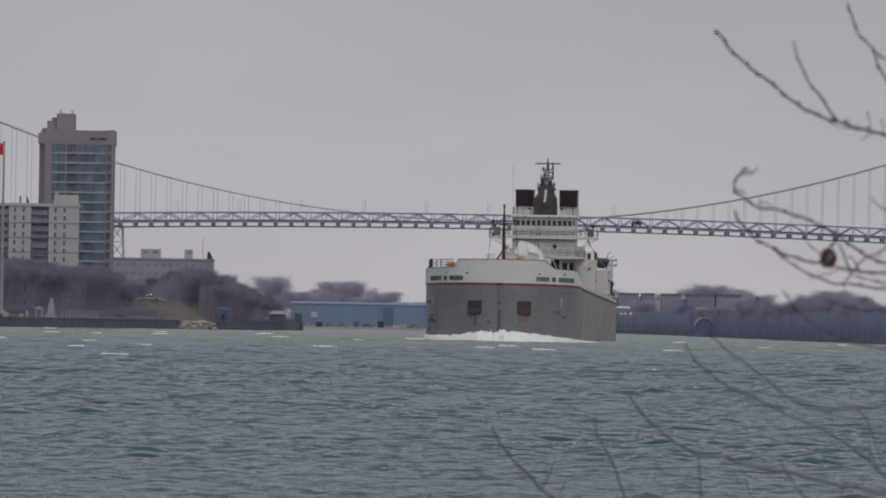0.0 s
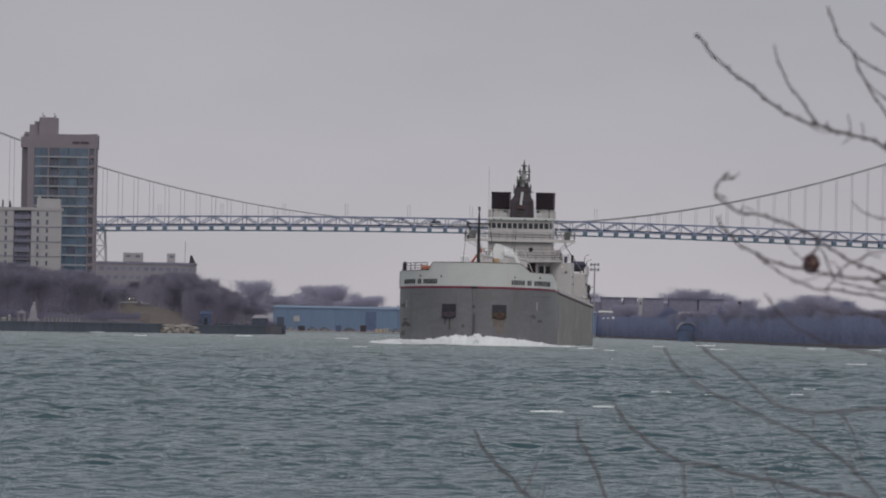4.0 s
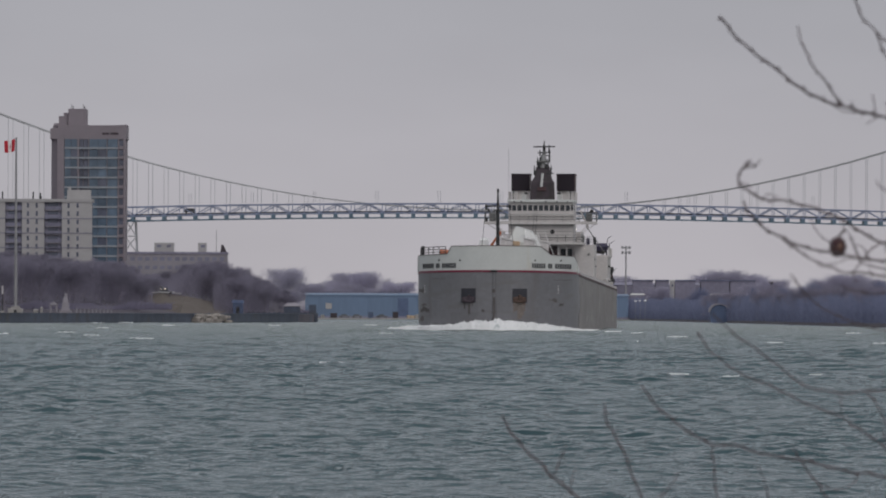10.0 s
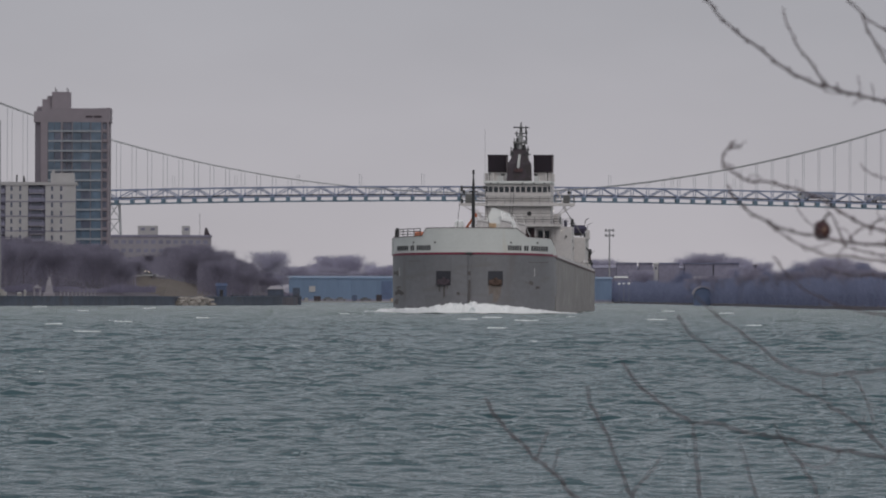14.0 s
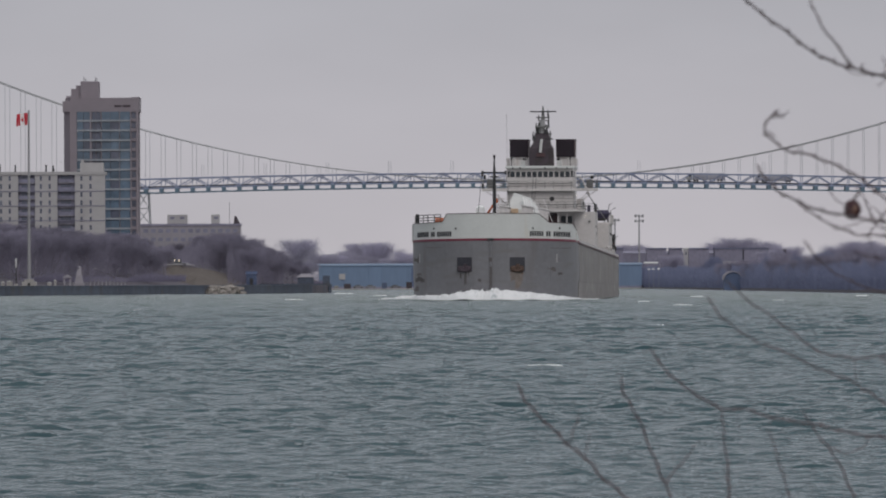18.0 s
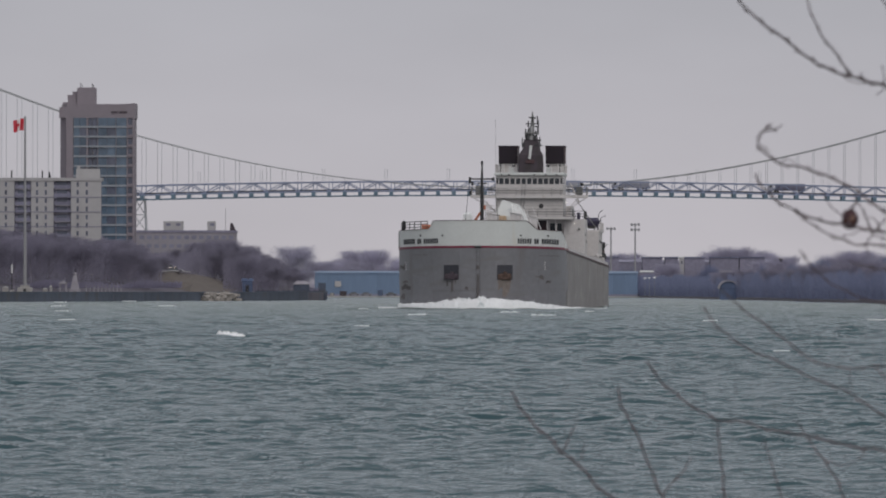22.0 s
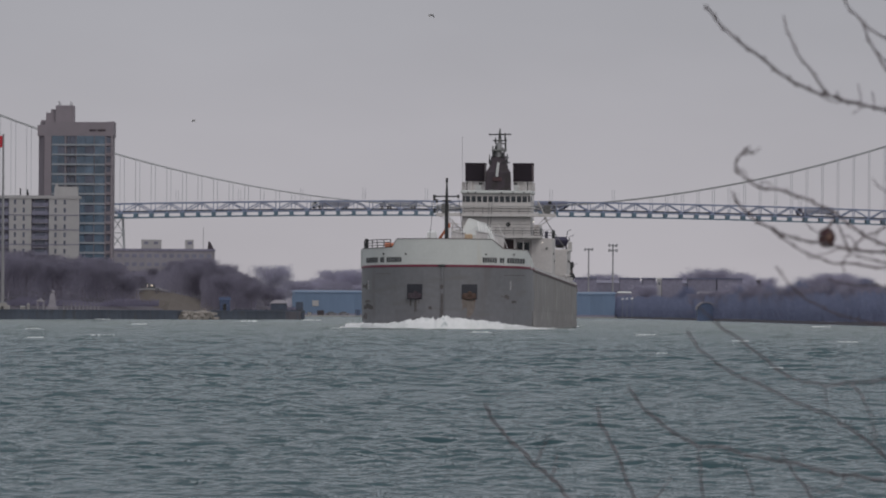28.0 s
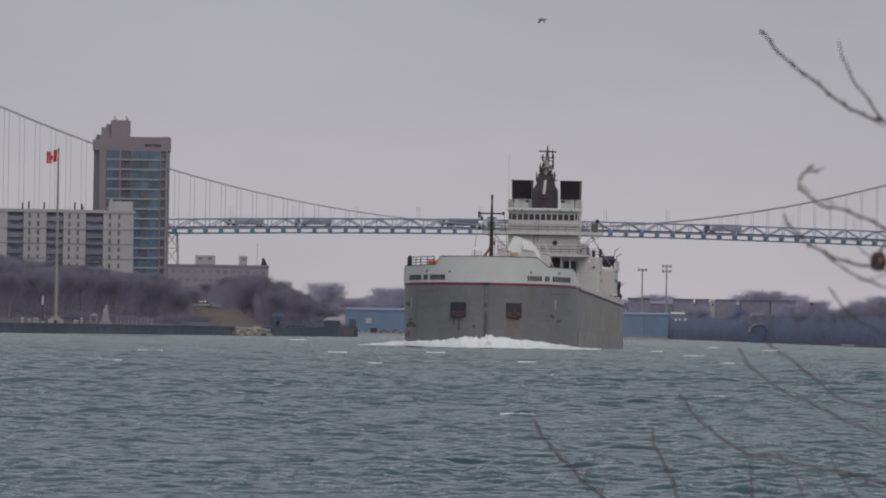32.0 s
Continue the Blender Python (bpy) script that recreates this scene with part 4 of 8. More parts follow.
def far_trees():
    rnd = random.Random(9)
    tops = ((-38.87, 14.87), (-33.67, 14.25), (-27.75, 16.25), (-21.84, 19.19), (-16.63, 19.76), (-11.19, 17.01),
            (74.01, 16.61), (89.39, 18.29), (94.12, 17.19), (129.62, 19.23), (134.35, 20.97), (142.63, 19.46), (146.18, 18.58), (184.5, 19.3), (178.0, 17.6), (191.0, 18.2))
    for i, (x, z) in enumerate(tops):
        plant(3 + i % 2, x, 4250 + rnd.uniform(-40, 40), 3.0, (z - 3) / (15, 13)[i % 2] * 1.02, rnd)
    for i in range(46):
        x = -60 + 300 * (i + rnd.random()) / 46
        if 60 < x < 140 and rnd.random() < 0.5:
            continue
        z = rnd.uniform(9.5, 14.0) if x < 140 else rnd.uniform(10, 16)
        plant(3 + i % 2, x, rnd.uniform(4010, 4060) if x > 66 else rnd.uniform(4120, 4240), 1.5, z / (15, 13)[i % 2], rnd)


park_trees()
far_trees()


def scrub(name, x0, x1, y, z0, z1, n, seed, label, mat="bush"):
    """A belt of dense low scrub: many fine upright twigs in clumps."""
    rnd = random.Random(seed)
    s = Shape()
    for i in range(2 * n):
        cx = rnd.uniform(x0, x1)
        hump = 0.72 + 0.28 * math.sin(cx * 0.35 + seed) * math.sin(cx * 0.13 + 2)
        h = (z1 - z0) * hump * rnd.uniform(0.3, 1.05)
        cy = y + rnd.uniform(-9, 9)
        lx, w = rnd.gauss(0, 1.0), rnd.uniform(0.05, 0.13)
        zb = z0 + rnd.random() * h * 0.6
        s.add([(cx - w, cy, zb), (cx + w, cy, zb), (cx + lx, cy, z0 + h)], [(0, 1, 2)])
    me = bpy.data.meshes.new(name)
    me.from_pydata(s.v, [], s.f)
    me.materials.append(M[mat])
    return tagged(new(name, me), label, "scrub", kind="stuff")


scrub("scrub", 100, 250, 4066, 2.0, 13.85, 12000, 13, "dense leafless scrub before the sheds, tinted blue for haze")
scrub("scrub", 138.29, 262, 4020, 2.0, 17.86, 8000, 17, "taller leafless scrub on the far bank, tinted blue for haze")


# the far bank swings nearer beyond the warehouse
BEND = [(88.37, 3950.0, 10.65), (90.99, 3150.0, 9.50), (92.12, 2550.0, 8.87), (89.81, 2050.0, 8.20), (92.65, 1700.0, 7.98), (126.85, 1500.0, 8.52)]
bank("ground_far_bend", [[(x, y, -1.5), (x + 0.5, y + 1, 0.7), (x * 1.02, y * 1.02, 1.3), (x * 1.15 + 40, 4000, 2.0)] for x, y, z in BEND], M["earth"], "wooded bank that swings nearer along the river")


def bend_scrub(n, seed, depth, low):
    """Dense scrub that follows the bend of the bank."""
    rnd = random.Random(seed)
    s = Shape()
    for i in range(n):
        k = rnd.random() * (len(BEND) - 2)
        j, q = int(k), k - int(k)
        (xa, ya, za), (xb, yb, zb) = BEND[j], BEND[j + 1]
        out = 1.004 + rnd.random() * depth
        x, y, top = (xa + (xb - xa) * q) * out, (ya + (yb - ya) * q) * out, za + (zb - za) * q
        f = y / 4000
        hump = 0.92 + 0.05 * math.sin(k * 19.0 + 2 * math.sin(k * 7.3 + seed)) + 0.05 * math.sin(k * 83.0)
        zt = 0.8 + (top * low * hump - 0.8) * rnd.random() ** 0.55
        z0 = max(0.6, zt - 3.6 * f * rnd.uniform(0.5, 1.2))
        lx, w = rnd.gauss(0, 1.1) * f, rnd.uniform(0.05, 0.13) * f
        s.add([(x - w, y, z0), (x + w, y, z0), (x + lx, y, zt)], [(0, 1, 2)])
    me = bpy.data.meshes.new("scrub")
    me.from_pydata(s.v, [], s.f)
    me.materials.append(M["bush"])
    tagged(new("scrub", me), "dense leafless scrub along the bend of the bank, tinted blue for haze", "scrub", kind="stuff")


rnd_bend = random.Random(41)
for i in range(22):  # brown trees that stand out of the scrub along the bend
    q = 1.2 + 3.4 * (i + rnd_bend.random()) / 22
    (xa, ya, za), (xb, yb, zb) = BEND[int(q)], BEND[int(q) + 1]
    f = q - int(q)
    out = 1.012 + 0.03 * rnd_bend.random()
    plant(i % 3, (xa + (xb - xa) * f) * out, (ya + (yb - ya) * f) * out, 0.9, (za + (zb - za) * f) * rnd_bend.uniform(0.75, 1.06) / 13, rnd_bend)
bend_scrub(30000, 3, 0.03, 0.9)
bend_scrub(9000, 5, 0.012, 0.5)
scrub("scrub", -118, -62, 2730, 3.0, 6.0, 1600, 4, "dense leafless scrub under the park trees, shade put into its colour", "sapling")
scrub("scrub", -66, -27, 3110, 2.0, 5.0, 1600, 6, "dense leafless scrub near the end of the park, shade put into its colour", "sapling")


# ---- the laker ----
BEAM, BLUNT, LENGTH = 10.35, 14.0, 191.0


def half_width(y):
    return BEAM * (1 - (1 - min(max(y / BLUNT, 0), 1)) ** 2.3) ** (1 / 2.3) if y < 172 else BEAM * (1 - 0.35 * ((y - 172) / 19) ** 2.2)


def front(x):
    """How far aft of the stem the bow plating lies at x."""
    return BLUNT * (1 - (1 - min(abs(x) / BEAM, 1) ** 2.3) ** (1 / 2.3))


def sheer(y):
    return float(np.interp(y, (0, 4, 14, 191), (7.70, 7.62, 7.45, 5.75)))


def outline(y_end):
    pts = []
    xs = [BEAM * math.sin(math.pi / 2 * i / 18) for i in range(19)]
    right = [(x, front(x)) for x in xs] + [(half_width(y), y) for y in (20, 30, 50, 75, 100, 130, 160, 172, 178, 184, 188, 191) if y <= y_end]
    left = [(-x, y) for x, y in reversed(right[1:])]
    return left + right


def bow_patch(x0, x1, z0, z1, proud=0.04, n=4, ragged=0.0):
    """A thin plate that follows the bow's curve."""
    s = Shape()
    top, low = [], []
    for i in range(n + 1):
        x = x0 + (x1 - x0) * i / n
        y = front(x)
        nx, ny = (front(x + 0.05) - front(x - 0.05)) / 0.1, -1.0
        ln = math.hypot(nx, ny)
        za = z0 + ragged * (z1 - z0) * (0.5 + noise.noise(Vector((x * 3.3, z0, 1.5))))
        zb = z1 - ragged * (z1 - z0) * (0.5 + noise.noise(Vector((x * 3.3, z1, 7.5))))
        low.append(((x, y, za), (x + nx / ln * proud, y + ny / ln * proud, za)))
        top.append(((x, y, zb), (x + nx / ln * proud, y + ny / ln * proud, zb)))
    s.loft([[low[i][0], low[i][1], top[i][1], top[i][0]] for i in range(n + 1)])
    return s


def rail(points, h=1.05, bars=3, r=0.035, gap=1.4):
    """A pipe railing along a line of deck points."""
    s = Shape()
    for k in range(1, bars + 1):
        s.tube([(x, y, z + h * k / bars) for x, y, z in points], r, 4)
    for (xa, ya, za), (xb, yb, zb) in zip(points, points[1:]):
        n = max(1, int(math.dist((xa, ya), (xb, yb)) / gap))
        for i in range(n + 1):
            q = i / n
            p = (xa + (xb - xa) * q, ya + (yb - ya) * q, za + (zb - za) * q)
            s.tube([p, (p[0], p[1], p[2] + h)], r, 4)
    return s


def build_ship():
    ship = thing("lake_freighter", (14.8, 1343, 0), "grey-hulled lake freighter with white bow and aft deckhouse", "ship")
    # hull: grey plating up to the sheer, then a red line, then the white bulwark of the bow
    plan = outline(191)
    hull = Shape().loft([[(x * 0.985, y + 0.25, -1.4) for x, y in plan], [(x * 0.992, y + 0.12, 1.0) for x, y in plan], [(x, y, 4.2) for x, y in plan], [(x, y, sheer(y)) for x, y in plan]])
    h = part("hull", hull, M["hull"], ship, "blunt grey steel hull, rust-streaked", smooth=False)
    bow = [(x, y) for x, y in outline(30) if y <= 20]
    part("red_line", Shape().loft([[(x * 1.005, y - 0.05, sheer(y) - 0.06), (x * 1.005, y - 0.05, sheer(y) + 0.20), (x * 0.99, y + 0.1, sheer(y) + 0.20), (x * 0.99, y + 0.1, sheer(y) - 0.12)] for x, y in bow]), M["red"], ship)

    def top(x, y):
        if -5.6 < x < 5.9:
            return 11.0 - 0.05 * abs(x) / 5
        if x >= 5.9:
            return float(np.interp(x, (5.9, 6.6, 7.2, 10.0, 10.4), (10.95, 10.4, 9.85, 9.7, 8.6)))
        return float(np.interp(-x, (5.6, 6.1, 10.4), (10.95, 9.95, 9.75)))

    dense = []
    for i in range(121):
        x = -10.3 + 20.6 * i / 120
        dense.append((x, front(x)))
    bulwark = Shape().loft([[(x, y, sheer(y) + 0.16), (x * 0.997, y - 0.03 + 0.05, top(x, y)), (x * 0.97, y + 0.28, top(x, y)), (x * 0.97, y + 0.28, sheer(y) + 0.16)] for x, y in dense])
    part("bulwark", bulwark, M["white"], ship, "white painted bow bulwark")
    for sgn in (-1, 1):
        part("bulwark_wing", Shape().loft([[(sgn * 10.36, y, sheer(y)), (sgn * 10.36, y, z), (sgn * 10.1, y, z), (sgn * 10.1, y, sheer(y))] for y, z in ((11, 8.6 if sgn > 0 else 9.7), (15, 8.3 if sgn > 0 else 9.6), (18, 7.9), (22, 7.4))]), M["white"], ship)
    part("forecastle_deck", Shape().loft([[(x * 0.965, y + 0.3, 7.3) for x, y in outline(30) if y <= 30], [(x * 0.965, y + 0.3, 7.6) for x, y in outline(30) if y <= 30]]), M["steel"], ship)
    part("main_deck", Shape().loft([[(-10.0, 20, 5.0), (10.0, 20, 5.0), (10.0, 186, 5.0), (-10.0, 186, 5.0)], [(-10.0, 20, 5.6), (10.0, 20, 5.6), (10.0, 186, 5.6), (-10.0, 186, 5.6)]]), M["steel"], ship)
    part("stem_bar", Shape().loft([[(-0.16, 0.2, -1), (0.16, 0.2, -1), (0.10, -0.14, -1), (-0.10, -0.14, -1)], [(-0.16, 0.1, 7.6), (0.16, 0.1, 7.6), (0.10, -0.16, 7.6), (-0.10, -0.16, 7.6)]]), M["hull"], ship)
    part("stem_fairlead", Shape().box(-0.46, 0.42, -0.24, 0.4, 7.66, 7.92, bevel=0.07), M["dark"], ship)
    part("rust_run", bow_patch(-0.2, 0.16, 5.0, 5.5, 0.19, 2), M["scuff"], h)
    part("rust_run", bow_patch(-0.10, 0.12, 1.5, 4.4, 0.18, 2), M["scuff"], h)
    # anchor pockets with anchors and rust below
    for sgn in (-1, 1):
        xa, xb = sgn * 2.35, sgn * 4.2
        # no hollow here: a flat plate painted as dark as the pocket's shade
        pocket = part("anchor_pocket", bow_patch(min(xa, xb), max(xa, xb), 3.75, 5.6, 0.05), M["pocket"], ship, "anchor pocket as a flat plate, shade put into its colour")
        part("frame", Shape().loft([[(xa, front(xa) - 0.12, 5.55), (xb, front(xb) - 0.12, 5.55), (xb, front(xb) + 0.05, 5.55), (xa, front(xa) + 0.05, 5.55)], [(xa, front(xa) - 0.12, 5.75), (xb, front(xb) - 0.12, 5.75), (xb, front(xb) + 0.05, 5.75), (xa, front(xa) + 0.05, 5.75)]]), M["hull"], pocket)
        c = (xa + xb) / 2
        an = Shape().tube([(c, front(c) - 0.2, 4.0), (c + 0.1, front(c) - 0.25, 4.7)], 0.22, 6)
        an.tube([(c - 0.75, front(c) - 0.25, 4.35), (c - 0.3, front(c) - 0.35, 3.85), (c + 0.35, front(c) - 0.35, 3.85), (c + 0.8, front(c) - 0.3, 4.4)], 0.13, 6)
        an.box(c - 0.84, c + 0.84, front(c) - 0.34, front(c) - 0.05, 3.72, 4.5, bevel=0.16)
        part("anchor", an, M["brown" if sgn < 0 else "anchor_rust"], pocket, "rusty stockless anchor")
        for k, (dx, w, l) in enumerate(((-0.5, 0.22, 1.0), (0.1, 0.3, 1.9), (0.5, 0.16, 0.8)) if sgn < 0 else ((-0.6, 0.5, 0.5), (0.0, 0.6, 0.8), (0.55, 0.35, 0.45))):
            part("rust_run", bow_patch(c + dx - w / 2, c + dx + w / 2, 3.75 - l, 3.8, 0.03, 5, 0.35), M["scuff"] if sgn < 0 else M["rust"], pocket)
    for x, w, l in ((3.2, 1.5, 1.5), (3.4, 0.8, 2.4)):
        part("rust_run", bow_patch(x - w / 2, x + w / 2, 3.75 - l, 3.9, 0.022 + 0.01 * l, 8, 0.3), M["rust_faint"], h)
    # scrapes and draught marks on the bow
    rnd = random.Random(2)
    for x0, x1, z0, z1, m in ((-9.8, -8.5, 2.3, 3.2, "scuff"), (-9.9, -9.3, 1.0, 2.0, "scuff"), (-9.6, -8.9, 3.2, 3.6, "scuff"), (-10.0, -9.3, 4.9, 5.6, "scuff"), (7.0, 7.9, 3.7, 4.4, "scuff"), (8.2, 8.7, 3.2, 3.8, "scuff"), (-8.2, -6.2, 6.7, 6.85, "scuff"), (7.4, 9.6, 6.6, 6.72, "scuff"), (-1.6, -1.2, 2.4, 3.0, "scuff")):
        part("scrape", bow_patch(x0, x1, z0, z1, 0.025, 12, 0.42), M[m], h)
    for i in range(4):
        part("draught_mark", bow_patch(8.0, 8.12, 4.95 + i * 0.28, 5.1 + i * 0.28, 0.03, 1), M["cream"], h)
        part("draught_mark", bow_patch(-9.2, -9.1, 4.95 + i * 0.28, 5.1 + i * 0.28, 0.03, 1), M["cream"], h)
    for x in (-7.2, -4.4, 5.2, 8.4):
        part("scupper", bow_patch(x - 0.09, x + 0.09, 9.05, 9.26, 0.04, 1), M["dark"], ship)
    # the name on both bows, as plain dark bars
    for xa, xb in ((-9.5, -4.9), (4.8, 9.65)):
        words, pos = (6, 2, 7), 0
        w = (xb - xa) / 17.0
        for nword in words:
            for k in range(nword):
                x = xa + (pos + 0.12) * w
                z = sheer(front(x)) + 0.50
                part("name_bar", bow_patch(x, x + 0.66 * w, z, z + 0.62, 0.045, 1), M["ink"], ship)
                pos += 1
            pos += 1
    # side plating seams and fenders
    for y in range(16, 172, 12):  # shell plates of the side, each a little different in tone
        for k in range(3):
            za, zb = k / 3, (k + 1) / 3
            ya, yb = y + (k % 2) * 4, y + 11.95 + (k % 2) * 4
            part("plate", Shape().loft([[(half_width(q) + 0.015, q, sheer(q) * za + 0.02), (half_width(q) + 0.015, q, sheer(q) * zb - 0.02), (half_width(q) - 0.05, q, sheer(q) * zb - 0.02), (half_width(q) - 0.05, q, sheer(q) * za + 0.02)] for q in (ya, yb)]), M["hull_side"], h)
    for k, zz in enumerate(((0.0, 2.4), (2.42, 4.9), (4.92, 7.3))):
        cuts = (-9.8, -7.3, -4.4, -2.0, -0.2) if k % 2 else (-9.8, -8.4, -5.6, -2.2, -0.2)
        for sgn in (-1, 1):
            for a, b in zip(cuts, cuts[1:]):
                part("plate", bow_patch(min(sgn * a, sgn * b) + 0.004, max(sgn * a, sgn * b) - 0.004, zz[0], zz[1], 0.012, 14), M["hull"], h)
    part("sheer_strake", Shape().loft([[(half_width(y) + 0.1, y, sheer(y) - 0.25), (half_width(y) + 0.1, y, sheer(y)), (half_width(y) - 0.1, y, sheer(y)), (half_width(y) - 0.1, y, sheer(y) - 0.25)] for y in (16, 30, 50, 75, 100, 130, 160, 172, 184)]), M["maroon"], ship)
    for sgn in (-1, 1):
        part("side_bulwark", Shape().loft([[(sgn * half_width(y), y, sheer(y)), (sgn * half_width(y), y, sheer(y) + 0.36), (sgn * (half_width(y) - 0.15), y, sheer(y) + 0.36), (sgn * (half_width(y) - 0.15), y, sheer(y))] for y in (21, 30, 50, 75, 100, 130, 160, 172, 184)]), M["cream"], ship)
    part("cap_rail", Shape().loft([[(x, y - 0.03, top(x, y)), (x, y - 0.03, top(x, y) + 0.07), (x * 0.965, y + 0.32, top(x, y) + 0.07), (x * 0.965, y + 0.32, top(x, y))] for x, y in dense]), M["maroon"], ship)
    # things on the forecastle
    mast = part("foremast", Shape().tube([(0, 11, 7.5), (0, 11, 14.0), (0, 11, 16.6), (0, 11, 18.1)], [0.25, 0.22, 0.16, 0.07], 8), M["dark"], ship, "black steel foremast with lamp arms")
    part("crossarm", Shape().tube([(-1.6, 11, 16.2), (1.5, 11, 16.2)], 0.10, 5), M["dark"], mast)
    part("platform", Shape().box(-0.55, 0.55, 10.5, 11.5, 15.6, 15.75), M["dark"], mast)
    for x, z, l in ((-1.5, 15.7, 1.2), (-1.2, 15.4, 0.8), (1.4, 16.0, 0.7), (-1.45, 14.2, 0.9), (0.0, 17.9, 0.9)):
        part("lantern", Shape().box(x - 0.14, x + 0.14, 10.85, 11.15, z, z + l * 0.6, bevel=0.03), M["dark"], mast)
    for x in (-1.55, 1.45):
        part("stay", Shape().tube([(x, 11, 16.2), (x * 1.6, 13, 7.6)], 0.03, 4), M["dark"], mast)
    part("rail", rail([(-9.9, 10.2, 9.75), (-9.3, 6.6, 9.8), (-8.0, 3.8, 9.85), (-6.3, 2.0, 9.9)], 1.0, 3, 0.05, 1.1), M["dark"], ship)
    part("fairlead_roller", Shape().box(-9.75, -9.35, 8.5, 9.5, 9.7, 11.0, bevel=0.08), M["dark"], ship)
    part("winch", Shape().tube([(-7.2, 6.0, 10.1), (-6.0, 6.0, 10.1)], 0.42, 8).box(-7.5, -5.9, 5.6, 6.4, 7.6, 9.8), M["orange"], ship, "orange mooring winch")
    part("locker", Shape().box(-2.6, -1.5, 16, 18, 7.6, 12.1, bevel=0.25), M["bright"], ship, "white deck locker")
    davit = part("davit", Shape().tube([(-1.2, 17, 7.6), (-1.2, 17, 11.0), (0.05, 17, 12.9)], [0.20, 0.18, 0.13], 6), M["orange"], ship, "orange stores davit")
    part("hook_block", Shape().box(-0.08, 0.2, 16.85, 17.15, 12.45, 13.0, bevel=0.05), M["orange"], davit)
    # unloading boom and hopper house along the deck
    boom = part("unloading_boom", Shape().box(-1.6, 1.4, 60, 148, 9.6, 10.2), M["cream"], ship, "long white unloading boom")
    for i in range(22):
        y = 60 + i * 4
        for sgn in (-1.6, 1.4):
            part("lattice_bar", Shape().tube([(sgn, y, 9.9), (sgn, y + 2, 12.4), (sgn, y + 4, 9.9)], 0.09, 4), M["cream"], boom)
    for sgn in (-1.6, 1.4):
        part("top_bar", Shape().tube([(sgn, 60, 12.4), (sgn, 148, 12.4)], 0.13, 4), M["cream"], boom)
    hop = part("hopper_house", Shape().loft([[(-2.6, 96, 9), (2.2, 96, 9), (2.2, 104, 9), (-2.6, 104, 9)], [(-2.2, 96, 12.2), (1.6, 96, 12.2), (1.6, 104, 12.2), (-2.2, 104, 12.2)], [(-1.2, 97, 14.4), (0.9, 97, 13.7), (0.9, 103, 13.7), (-1.2, 103, 14.4)]]), M["white"], ship, "white tapered hopper house")
    part("side_box", Shape().box(-2.9, -0.6, 95, 96.2, 9, 12.3, bevel=0.1), M["tan"], hop, "tan plywood box")
    for k in range(6):  # ribbed chute down the side of the hopper
        xa, xb = 0.0 + 0.30 * k, 0.9 + 0.42 * k
        part("slat", Shape().loft([[(xa, 95.6, 13.9 - 0.13 * k), (xa + 0.17, 95.6, 13.85 - 0.13 * k), (xa + 0.17, 95.8, 13.85 - 0.13 * k), (xa, 95.8, 13.9 - 0.13 * k)], [(xb, 95.0, 9.3), (xb + 0.20, 95.0, 9.3), (xb + 0.20, 95.2, 9.3), (xb, 95.2, 9.3)]]), M["bright"], hop)
    for k, (x, z) in enumerate(((-2.5, 11.9), (-1.6, 12.2), (-0.8, 11.6))):
        part("crate", Shape().box(x - 0.36, x + 0.36, 94.2, 95.0, z - 0.5, z, bevel=0.04), M["tan"], hop, "tan plywood crate")
    for k in range(3):
        part("lamp", Shape().ball((-1.9 + 0.7 * k, 95.1, 11.5), 0.13, 6), M["lamp"], hop)
    for i in range(18):
        y = 30 + 3.4 * i
        piece_ob = part("hatch_cover", Shape().box(-6.5, 6.5, y, y + 2.9, 5.6, 6.6, bevel=0.1), M["steel"], ship)
    lat = part("lattice_tower", Shape().tube([(-3.9, 98, 8), (-3.7, 98, 14.2)], 0.07, 4), M["cream"], ship, "thin white lattice tower on deck")
    for k in range(3):
        part("leg", Shape().tube([(-3.3 + 0.55 * k, 98, 8), (-3.25 + 0.4 * k, 98, 14.2 - 0.5 * k)], 0.06, 4), M["cream"], lat)
    for k in range(5):
        part("rung", Shape().tube([(-3.85, 98, 10.2 + 0.9 * k), (-2.2, 98, 10.0 + 0.9 * k)], 0.05, 4), M["cream"], lat)
    for x in (2.6, 3.6, 4.6):
        part("rigging", Shape().tube([(x - 1.6, 90, 13.5), (x + 0.6, 70, 9.8)], 0.045, 4), M["cream"], ship)
    # deckhouse aft
    F = 157.0
    house = part("deckhouse", Shape().box(-4.75, 4.55, F, F + 12, 12.4, 18.3), M["cream"], ship, "weathered white deckhouse with wheelhouse")
    part("base_house", Shape().box(-4.7, 4.6, F + 2.5, F + 12, 5.6, 12.4), M["cream"], house)
    # the recess is a flat panel, its shade given by dark red-brown colour
    part("dark_opening", Shape().box(-0.2, 2.3, F + 2.35, F + 2.6, 9.9, 12.1), M["maroon"], house, "flat dark red-brown panel for the shaded recess under the house")
    part("recess_window", Shape().box(2.7, 4.3, F + 2.4, F + 2.6, 10.2, 11.7), M["glass"], house)
    for x in (0.9, 2.4, 3.6):
        part("stanchion", Shape().tube([(x, F + 0.4, 9.4), (x, F + 0.4, 12.4)], 0.12, 5), M["cream"], house)
    part("lower_front", Shape().loft([[(-0.4, F + 0.2, 9.3), (4.8, F + 0.2, 9.3), (4.8, F + 0.5, 9.3), (-0.4, F + 0.5, 9.3)], [(-0.4, F + 0.2, 10.1), (4.8, F + 0.2, 10.1), (4.8, F + 0.5, 10.1), (-0.4, F + 0.5, 10.1)]]), M["cream"], house)
